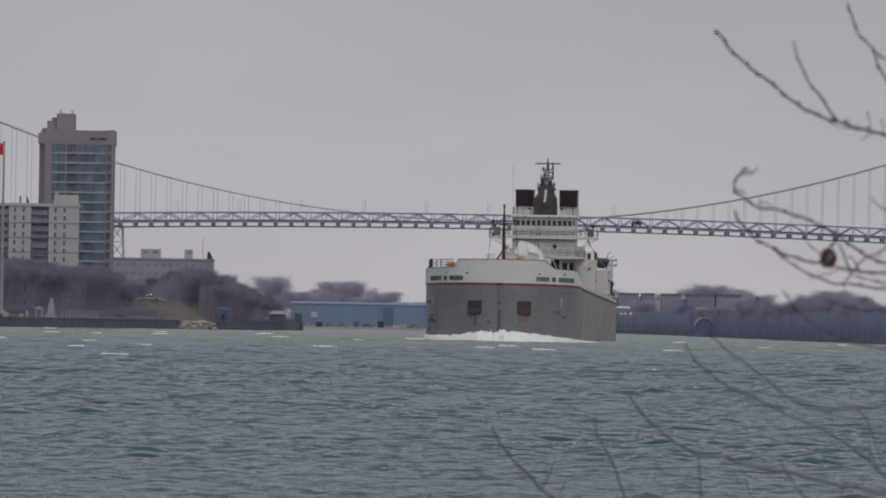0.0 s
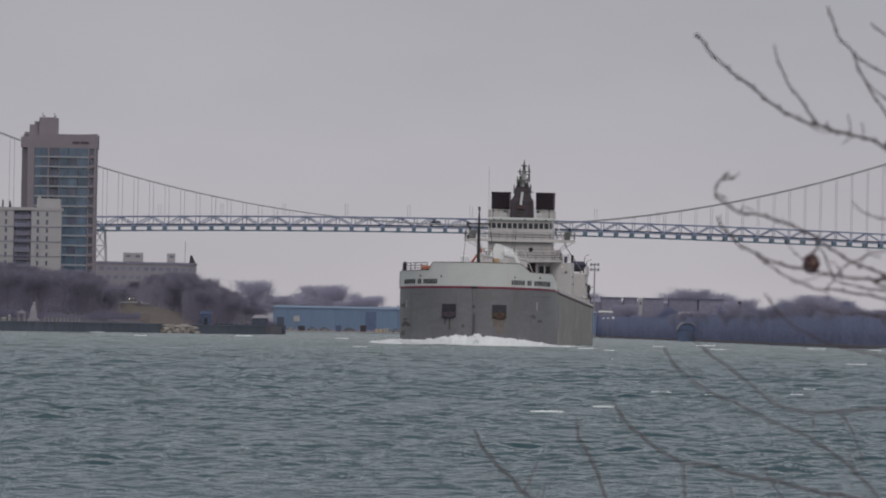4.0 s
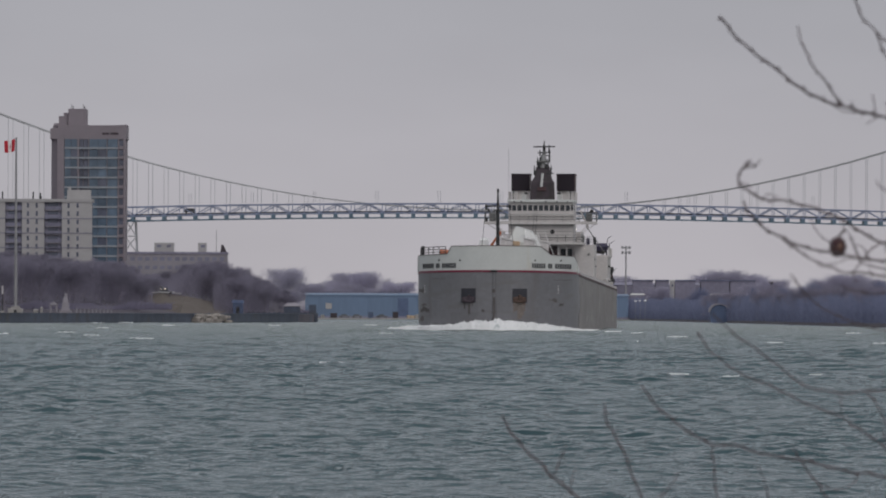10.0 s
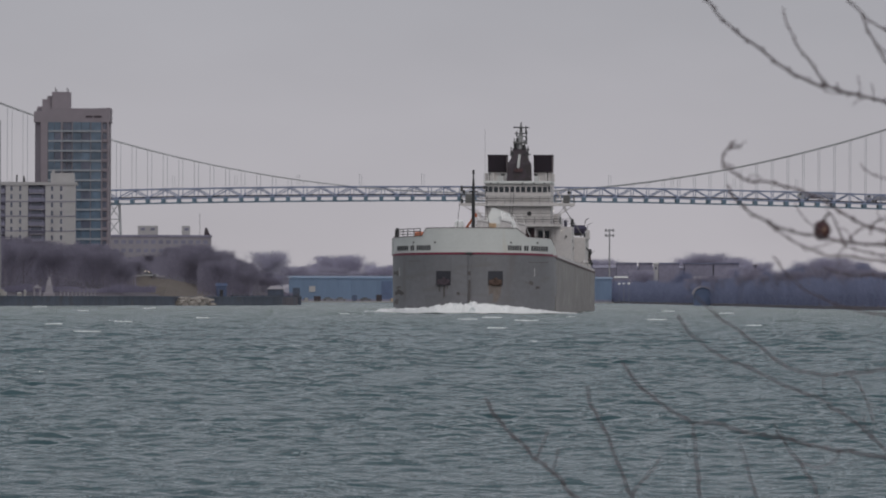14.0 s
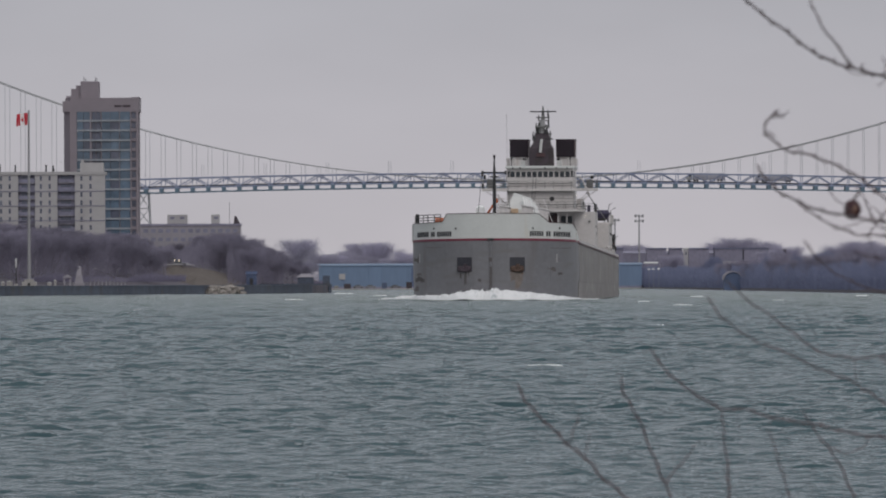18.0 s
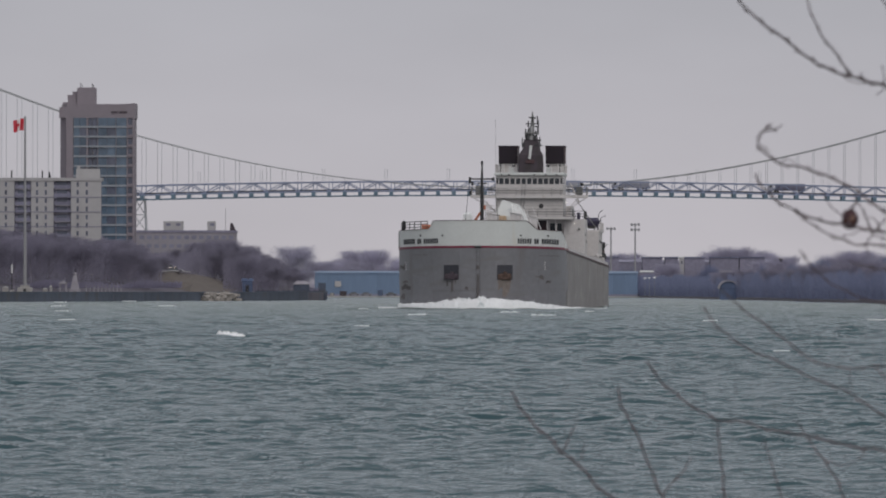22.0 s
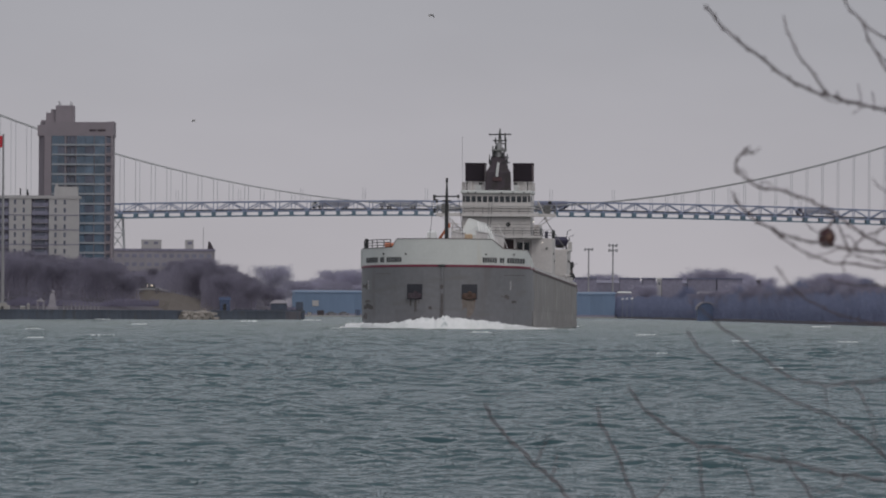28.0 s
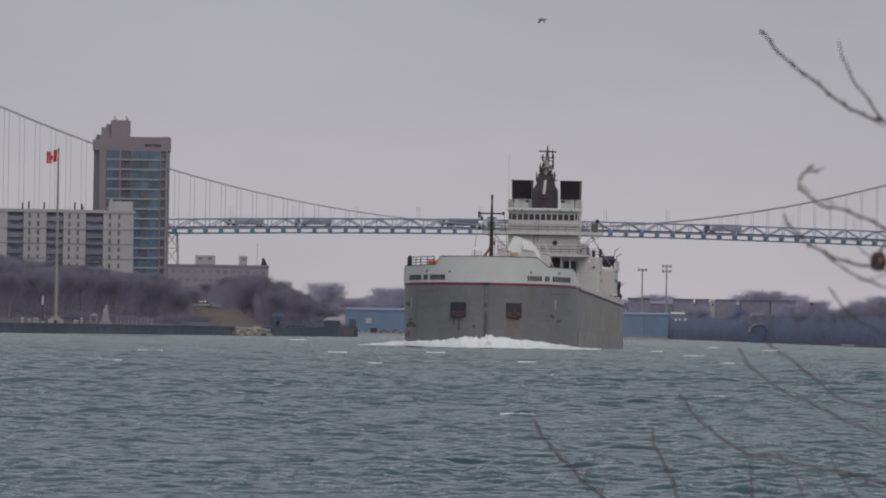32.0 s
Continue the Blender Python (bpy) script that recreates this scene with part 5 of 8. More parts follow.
    roof = part("wheelhouse_roof", Shape().box(-4.95, 4.7, F - 0.5, F + 12.2, 18.3, 18.7, bevel=0.08), M["white"], house)
    for i in range(11):
        x = -3.95 + i * 0.77
        win = part("window", Shape().box(x - 0.30, x + 0.30, F - 0.06, F + 0.2, 17.12, 17.92), M["glass"], house)
        part("window_frame", Shape().box(x - 0.355, x + 0.355, F - 0.03, F + 0.05, 17.04, 18.0), M["cream"], house)
    for x in (-4.5, 4.35):
        part("window", Shape().box(x - 0.14, x + 0.14, F - 0.06, F + 0.2, 17.15, 17.98), M["glass"], house)
    for y in (1.2, 3.4):
        part("window", Shape().box(4.5, 4.6, F + y, F + y + 1.3, 17.15, 17.98), M["glass"], house)
    part("ledge", Shape().box(-4.95, 4.75, F - 0.25, F + 1, 16.35, 16.5), M["cream"], house)
    wing = part("bridge_wing", Shape().box(-8.3, 7.9, F + 1.0, F + 4.0, 15.2, 15.6), M["cream"], ship, "white bridge wing with railings")
    part("front_ledge", Shape().box(-6.4, 5.6, F - 1.1, F + 1.0, 15.2, 15.5), M["cream"], wing)
    part("rail", rail([(-8.2, F + 3.9, 15.6), (-8.2, F + 1.1, 15.6), (-5.2, F + 1.1, 15.6)], 1.1, 3, 0.045, 1.0), M["steel"], wing)
    part("rail", rail([(5.2, F + 1.1, 15.6), (7.8, F + 1.1, 15.6), (7.8, F + 3.9, 15.6)], 1.1, 3, 0.045, 1.0), M["steel"], wing)
    part("rail", rail([(-5.6, F - 1.0, 15.5), (5.5, F - 1.0, 15.5)], 1.05, 3, 0.03, 1.2), M["steel"], wing)
    part("wing_console", Shape().box(6.3, 7.2, F + 1.5, F + 2.6, 15.6, 16.8, bevel=0.1), M["steel"], wing)
    part("wing_console", Shape().box(-7.6, -6.6, F + 1.5, F + 2.6, 15.6, 16.9, bevel=0.1), M["steel"], wing)
    part("searchlight", Shape().ball((7.1, F + 2, 17.1), 0.27, 8), M["dark"], wing)
    for x in (-7.8, -6.8, 6.6, 7.6):
        part("bracket", Shape().tube([(x, F + 2, 15.2), (4.9 * (1 if x > 0 else -1), F + 2, 13.4)], 0.05, 4), M["cream"], wing)
    part("lower_deck", Shape().box(-6.2, 6.0, F - 1.0, F + 5, 12.3, 12.6), M["cream"], house)
    part("rail", rail([(-6.1, F - 0.9, 12.6), (5.9, F - 0.9, 12.6), (5.9, F + 4.8, 12.6)], 1.05, 3, 0.035, 1.1), M["steel"], house)
    for x, z in ((1.55, 14.1),):
        part("porthole", Shape().tube([(x, F - 0.15, z), (x, F + 0.1, z)], 0.33, 10), M["dark"], house)
    for x in (-3.4, -1.6, 3.2):
        part("vent_pipe", Shape().tube([(x, F - 0.2, 12.6), (x, F - 0.2, 16.3)], 0.04, 5), M["cream"], house)
    part("ladder", Shape().tube([(-1.35, F - 0.3, 12.6), (-1.05, F - 0.3, 17.0)], 0.04, 4).tube([(-0.95, F - 0.3, 12.6), (-0.65, F - 0.3, 17.0)], 0.04, 4), M["steel"], house)
    for i in range(4):
        part("wall_seam", Shape().box(-4.75, 4.55, F - 0.04, F + 0.02, 13.2 + 0.9 * i, 13.25 + 0.9 * i), M["steel"], house)
    part("deck_lamp", Shape().ball((5.0, F - 0.7, 14.5), 0.065, 6), M["lamp"], house)
    part("deck_lamp", Shape().ball((6.1, F + 2.1, 11.7), 0.06, 6), M["lamp"], house)
    # monkey island, stacks and main mast
    for sgn in (-1, 1):
        part("roof_rail", rail([(sgn * 1.9, F - 0.3, 18.7), (sgn * 4.75, F - 0.3, 18.7), (sgn * 4.75, F + 9, 18.7)], 1.1, 3, 0.035, 0.9), M["cream"], house)
        part("roof_locker", Shape().box(sgn * 2.6 - 0.35, sgn * 2.6 + 0.35, F + 0.4, F + 1.2, 18.7, 19.45, bevel=0.06), M["white"], house)
        part("loudhailer", Shape().tube([(sgn * 4.1, F + 0.2, 18.7), (sgn * 4.1, F + 0.2, 19.6), (sgn * 4.1, F - 0.2, 19.8)], [0.07, 0.07, 0.2], 7), M["dark"], house)
    for x in (-3.9, -2.9, 0.6, 2.2, 3.7):
        part("floodlight", Shape().box(x - 0.13, x + 0.13, F - 0.75, F - 0.5, 18.28, 18.5, bevel=0.03), M["steel"], house)
    for sgn in (-1, 1):
        x = sgn * 3.25
        part("stack_base", Shape().box(x - 1.25, x + 1.25, F + 5.5, F + 10.5, 18.75, 20.0), M["cream"], house)
        st = part("funnel", Shape().loft([[(x - 1.3, F + 5, 20.0), (x + 1.3, F + 5, 20.0), (x + 1.3, F + 11, 20.0), (x - 1.3, F + 11, 20.0)], [(x - 1.32, F + 5, 22.4), (x + 1.32, F + 5, 22.4), (x + 1.32, F + 11, 22.4), (x - 1.32, F + 11, 22.4)]]), M["maroon"], ship, "square black and maroon funnel")
        part("front_plate", Shape().box(x - 1.27, x + 1.27, F + 4.9, F + 5.0, 20.05, 22.25), M["black"], st)
        part("rim", Shape().box(x - 1.36, x + 1.36, F + 4.88, F + 11.1, 22.3, 22.5), M["black"], st)
        part("vent", Shape().ball((x - 0.9 * sgn, F + 3, 19.7), 0.28, 8), M["dark"], house)
        part("vent", Shape().tube([(x + 0.5 * sgn, F + 3, 18.7), (x + 0.5 * sgn, F + 3, 19.9)], 0.14, 6), M["cream"], house)
    mm = part("main_mast", Shape().loft([[(-1.75, F + 2.2, 18.7), (1.75, F + 2.2, 18.7), (1.75, F + 4.6, 18.7), (-1.75, F + 4.6, 18.7)], [(-1.65, F + 2.3, 21.2), (1.65, F + 2.3, 21.2), (1.65, F + 4.6, 21.2), (-1.65, F + 4.6, 21.2)], [(-1.15, F + 2.6, 22.0), (1.15, F + 2.6, 22.0), (1.15, F + 4.4, 22.0), (-1.15, F + 4.4, 22.0)], [(-0.95, F + 3, 23.4), (0.95, F + 3, 23.4), (0.95, F + 4.2, 23.4), (-0.95, F + 4.2, 23.4)]]), M["brown"], ship, "sooty brown mast house with aerials")
    part("exhaust_pipe", Shape().tube([(-0.15, F + 2.0, 20.6), (0.05, F + 2.0, 22.5)], 0.19, 8), M["pale"], mm, "pale exhaust pipe")
    for k, (x, z, w, h) in enumerate(((-1.0, 22.1, 0.34, 0.8), (0.75, 22.0, 0.42, 0.7), (-0.5, 23.3, 0.3, 0.9), (0.6, 23.2, 0.34, 0.7), (0.95, 24.2, 0.18, 0.9), (-0.35, 24.3, 0.22, 0.5))):
        part("lantern_box", Shape().box(x - w / 2, x + w / 2, F + 2.7, F + 3.3, z, z + h, bevel=0.05), M["dark"], mm)
    part("stay", Shape().tube([(-1.1, F + 3, 21.8), (-0.3, F + 3.2, 24.9)], 0.07, 4), M["dark"], mm)
    part("stay", Shape().tube([(1.3, F + 3, 21.8), (0.6, F + 3.2, 24.6)], 0.07, 4), M["dark"], mm)
    part("life_ring", Shape().box(-0.7, 0.5, F + 2.0, F + 2.2, 20.0, 20.5, bevel=0.06), M["maroon"], mm)
    part("radar_drum", Shape().tube([(0, F + 3.4, 23.3), (0.1, F + 3.4, 25.2)], [0.50, 0.38], 9), M["pole"], mm, "grey drum under the topmast")
    part("topmast", Shape().tube([(0.2, F + 3.6, 25.0), (0.2, F + 3.6, 26.4), (0.2, F + 3.6, 27.2)], [0.30, 0.18, 0.06], 7), M["steel"], mm)
    scanner = part("radar_scanner", Shape().box(-1.95, 1.95, -0.16, 0.16, -0.09, 0.09, bevel=0.04).tube([(0, 0, -0.5), (0, 0, 0)], 0.12, 6), M["dark"], mm)
    scanner.location = (0.2, F + 3.4, 26.35)
    for z, w in ((25.5, 0.95), (25.1, 0.7), (24.3, 0.9), (23.2, 1.2), (22.5, 1.4)):
        part("yard", Shape().tube([(0.2 - w, F + 3.5, z), (0.2 + w, F + 3.5, z)], 0.085, 5), M["dark"], mm)
    for x, z0, z1 in ((1.0, 24.0, 26.0), (0.9, 25.4, 26.6), (-0.75, 23.5, 24.8), (-1.2, 22.3, 23.6), (1.2, 22.4, 23.7), (0.75, 23.8, 24.4), (-0.4, 25.2, 25.9)):
        part("aerial", Shape().tube([(x, F + 3.5, z0), (x, F + 3.5, z1)], [0.12, 0.07], 5), M["dark"], mm)
    part("radar_scanner", Shape().box(-0.9, 1.1, F + 2.6, F + 2.9, 24.05, 24.3, bevel=0.05), M["steel"], mm)
    part("whip_aerial", Shape().tube([(-4.8, F + 2, 18.7), (-4.85, F + 2, 26.0)], 0.022, 4), M["pole"], house)
    # wider poop house behind, with boats and gear
    aft = part("poop_house", Shape().box(-8.6, 9.1, F + 12.0, F + 27, 5.6, 10.6), M["cream"], ship, "weathered white poop house")
    part("side_house", Shape().box(4.62, 7.5, F + 2.2, F + 12, 5.6, 12.28), M["cream"], aft)
    part("upper_house", Shape().box(-4.9, 5.2, F + 12, F + 24, 10.9, 14.2), M["cream"], aft)
    part("deck_edge", Shape().box(-8.8, 9.3, F + 12.5, F + 28, 10.6, 10.85), M["cream"], aft)
    part("rail", rail([(9.2, F + 12.6, 10.85), (9.2, F + 27.8, 10.85)], 1.05, 3, 0.045, 1.4), M["cream"], aft)
    for y, z in ((4.5, 10.2), (8.0, 9.2), (15.0, 9.3), (18.5, 9.2), (22.0, 9.2), (15.0, 7.2), (19.0, 7.2)):
        x = 7.5 if y < 12 else 9.1
        part("porthole", Shape().tube([(x - 0.1, F + y, z), (x + 0.08, F + y, z)], 0.19, 8), M["dark"], aft)
    part("rail", rail([(4.9, F + 2.3, 12.3), (7.4, F + 2.3, 12.3), (7.4, F + 11.8, 12.3)], 1.1, 3, 0.045, 0.9), M["dark"], aft)
    part("door", Shape().box(5.2, 5.9, F + 2.14, F + 2.25, 10.3, 12.0, bevel=0.03), M["cream"], aft)
    part("hose_reel", Shape().tube([(6.7, F + 1.95, 10.9), (6.7, F + 2.2, 10.9)], 0.18, 9), M["steel"], aft)
    for k, (x, y, z0, z1) in enumerate(((9.2, 29, 5.8, 8.6), (8.9, 26, 10.8, 12.6))):
        part("gear_post", Shape().tube([(x, F + y, z0), (x, F + y, z1), (x + 0.7, F + y, z1 + 0.4)], [0.07, 0.06, 0.04], 5), M["dark"], aft)
    part("boom_crane", Shape().tube([(5.2, F + 9, 17.3), (6.4, F + 10, 14.8)], 0.13, 5), M["cream"], aft)
    part("stores_crane", Shape().tube([(5.9, F + 13, 15.1), (8.5, F + 15, 11.3)], [0.06, 0.09], 5), M["steel"], aft, "slim grey stores crane")
    part("post", Shape().tube([(6.2, F + 14, 11.1), (6.2, F + 14, 13.3)], 0.24, 6), M["purple"], aft)
    boat = part("covered_boat", Shape().loft([[(6.9, F + 16, 11.5), (8.9, F + 16, 11.5), (8.6, F + 22, 11.3), (7.2, F + 22, 11.3)], [(6.6, F + 15.6, 12.1), (9.2, F + 15.6, 12.1), (8.9, F + 22.5, 12.0), (6.9, F + 22.5, 12.0)], [(7.1, F + 16, 12.6), (8.8, F + 16, 12.6), (8.5, F + 22, 12.5), (7.3, F + 22, 12.5)]]), M["purple"], ship, "lifeboat under a faded navy cover")
    part("cradle", Shape().box(7.4, 8.4, F + 17, F + 21, 11.1, 11.5), M["steel"], boat)
    for y in (25.5,):
        part("boat_davit", Shape().tube([(8.0, F + y, 10.9), (8.5, F + y, 12.2), (8.7, F + y, 13.4), (9.2, F + y, 13.7)], [0.08, 0.06, 0.05, 0.04], 5), M["dark"], aft)
    for y, z, w, m in ((26, 8.6, 0.5, "dark"), (28.5, 7.9, 0.55, "maroon"), (24.5, 7.2, 0.45, "dark"), (29.5, 8.9, 0.4, "purple"), (27.0, 6.4, 0.5, "steel"), (30.5, 7.3, 0.4, "dark")):
        part("deck_gear", Shape().ball((9.3 - 0.12 * (y - 24), F + y, z), w * 1.15, 7, (1, 1, 1.3), 0.3, int(y * 10)), M[m], aft)
    part("stern_rail", rail([(9.6, F + 10, 5.9), (9.6, F + 20, 5.9), (8.8, F + 27, 5.9), (7.2, F + 33, 5.9)], 1.1, 3, 0.05, 1.3), M["cream"], ship)
    for y in (8, 13, 18, 23, 28):
        part("vent_cowl", Shape().tube([(8.8, F + y, 5.8), (8.8, F + y, 7.2), (9.1, F + y - 0.3, 7.4)], 0.2, 6), M["cream"], ship)
    part("stern_post", Shape().tube([(8.4, F + 29, 5.8), (8.4, F + 29, 11.5)], 0.12, 5), M["dark"], ship)
    return ship, scanner


SHIP, SCANNER = build_ship()


def foam_ridge(x0, x1, line, height, seed, nx=12, nv=9, reach=2.6):
    """A ragged crest of white water along a line on the surface, higher in the middle of its cross section."""
    s = Shape()
    rows = []
    for i in range(nx + 1):
        x = x0 + (x1 - x0) * i / nx
        px, py = line(x)
        hgt = height(x)
        wide = reach * (0.5 + 0.5 * hgt)
        ring = []
        for j in range(nv + 1):
            v = j / nv
            rise = math.sin(math.pi * min(v * 1.25, 1.0)) ** 0.8 if v < 0.4 else math.cos((v - 0.4) / 0.6 * math.pi / 2) ** 0.7
            n1 = noise.noise(Vector((px * 0.9, v * 3, seed))) * 0.30 + noise.noise(Vector((px * 3.6, v * 9, seed + 5))) * 0.26
            z = hgt * rise * (1 + n1) - (0.12 if j in (0, nv) else 0.0) + 0.03
            ring.append((px + 0.25 * n1, py + (v - 0.75) * wide, z))
        rows.append(ring)
    return s.loft(rows, closed=False, caps=False)


def build_bow_wave():
    """White water pushed up by the bow, in ragged pieces that rise and fall."""
    wave = thing("bow_wave", (14.8, 1343, 0), "white foaming bow wave pushed up by the freighter", "bow wave")
    pieces = []

    def line(x):
        return (x, front(min(abs(x), 10.0)) * 0.9 - 0.5 + max(0, abs(x) - 10.0) * (0.9 if x < 0 else 5.0))

    def height(x):
        return 0.14 + 1.32 * math.exp(-(abs(x - 0.2) / 6.6) ** 2.4) + 0.32 * math.exp(-((abs(x) - 8.5) / 3.0) ** 2) + 0.34 * math.exp(-((x + 12.0) / 3.4) ** 2)

    for i in range(15):
        a = -15.2 + i * 1.95
        pieces.append(part("foam_crest", foam_ridge(a - 0.8, a + 2.7, line, height, 4.0, 18), M["foam"], wave, smooth=True))
    for sgn in (-1, 1):  # thinner foam trailing from both shoulders
        for i in range(10):
            y = 4 + i * 5.5

            def trail(q, y=y, sgn=sgn, i=i):
                return (sgn * (10.9 + i * (0.30 if sgn < 0 else 0.05)) + q, y + 0.8 * q * sgn)

            pieces.append(part("foam_streak", foam_ridge(-1.6, 1.6, trail, lambda x, i=i: 0.30 - 0.018 * i, 50 + i * 2.3 + sgn, 8, 6, 3.0), M["foam"], wave, smooth=True))
    return wave, pieces


WAVE, FOAM = build_bow_wave()


# ---- park things ----
def build_flagpole():
    x, z0, z1 = -100.45, 3.2, 47.30
    t = thing("flagpole", (x, 2640, 2.4), "tall white flagpole with base block in the park", "flagpole")
    part("pole", Shape().tube([(0, 0, 0), (0, 0, 18), (0, 0, z1 - 2.4)], [0.48, 0.36, 0.24], 8), M["pole"], t)
    part("finial", Shape().ball((0, 0, z1 - 2.2), 0.3, 8), M["pole"], t)
    base = part("base_block", Shape().box(-1.9, 1.9, -1.6, 1.6, -1, 0.8, bevel=0.12), M["concrete"], t, "pale stone base block")
    part("plinth", Shape().box(-1.2, 1.2, -1.0, 1.0, 0.8, 1.4, bevel=0.08), M["concrete"], base)
    # niche without a hollow: a dark box face stands for its shade
    part("niche", Shape().box(-0.35, 0.35, -1.65, -1.2, -0.4, 0.45), M["dark"], base)
    # the flag, blown to the west in three folds
    top = z1 - 2.5
    folds, w, h = [], 0.50, 3.1
    for i in range(6):
        red = i in (0, 1, 4, 5)
        drop = 0.10 * i
        s = Shape().loft([[(-w * 0.99, 0.05, -h), (0.0, 0.05, -h), (0.0, 0.12, -h), (-w * 0.99, 0.12, -h)], [(-w * 0.99, 0.05, 0), (0.0, 0.05, 0), (0.0, 0.12, 0), (-w * 0.99, 0.12, 0)]])
        ob = part("flag_fold", s, M["flag_red"] if red else M["flag_white"], t, "red and white flag cloth")
        ob.location = (-0.3 - w * 0.93 * i, 0.15 * (i % 2), top - drop)
        folds.append(ob)
    leaf = Shape().add([(0.55, 0, 0.0), (0.15, 0, 0.25), (0.0, 0, 0.95), (-0.15, 0, 0.25), (-0.55, 0, 0.0), (-0.2, 0, -0.25), (-0.3, 0, -0.8), (0.3, 0, -0.8), (0.2, 0, -0.25),
                        (0.55, 0.03, 0.0), (0.15, 0.03, 0.25), (0.0, 0.03, 0.95), (-0.15, 0.03, 0.25), (-0.55, 0.03, 0.0), (-0.2, 0.03, -0.25), (-0.3, 0.03, -0.8), (0.3, 0.03, -0.8), (0.2, 0.03, -0.25)],
                       [tuple(range(9)), tuple(range(17, 8, -1))] + [(i, (i + 1) % 9, 9 + (i + 1) % 9, 9 + i) for i in range(9)])
    lf = part("leaf_emblem", leaf, M["flag_red"], folds[2])
    lf.location = (-0.5, 0.0, -h / 2)
    lf.scale = (0.8, 1, 0.8)
    return folds


FOLDS = build_flagpole()


def build_monument():
    x = -87.45
    t = thing("monument", (x, 2640, 2.3), "pale stone pillar monument on a stepped base", "monument")
    part("base", Shape().box(-1.5, 1.5, -1.5, 1.5, -0.5, 0.5, bevel=0.1), M["lilac"], t)
    part("pillar", Shape().loft([[(-1.1, -1.0, 0.5), (1.1, -1.0, 0.5), (1.1, 1.0, 0.5), (-1.1, 1.0, 0.5)], [(-0.7, -0.8, 2.6), (0.7, -0.8, 2.6), (0.7, 0.8, 2.6), (-0.7, 0.8, 2.6)], [(-0.4, -0.4, 4.1), (0.45, -0.4, 4.1), (0.45, 0.4, 4.1), (-0.4, 0.4, 4.1)]]), M["lilac"], t)
    part("capstone", Shape().ball((0.05, 0, 4.35), 0.5, 7, (1, 1, 1.1), 0.2, 4), M["lilac"], t)
    g = thing("stone_arch", (-90.53, 2640, 2.3), "small pale stone arch beside the promenade", "arch")
    for x0 in (-1.0, 0.55):
        part("pier", Shape().box(x0, x0 + 0.45, -0.4, 0.4, -0.5, 1.7, bevel=0.05), M["lilac"], g)
    part("lintel", Shape().box(-1.1, 1.1, -0.5, 0.5, 1.7, 2.15, bevel=0.06), M["lilac"], g)
    part("gable", Shape().loft([[(-0.9, -0.4, 2.15), (0.9, -0.4, 2.15), (0.9, 0.4, 2.15), (-0.9, 0.4, 2.15)], [(-0.12, -0.2, 2.65), (0.12, -0.2, 2.65), (0.12, 0.2, 2.65), (-0.12, 0.2, 2.65)]]), M["lilac"], g)


build_monument()


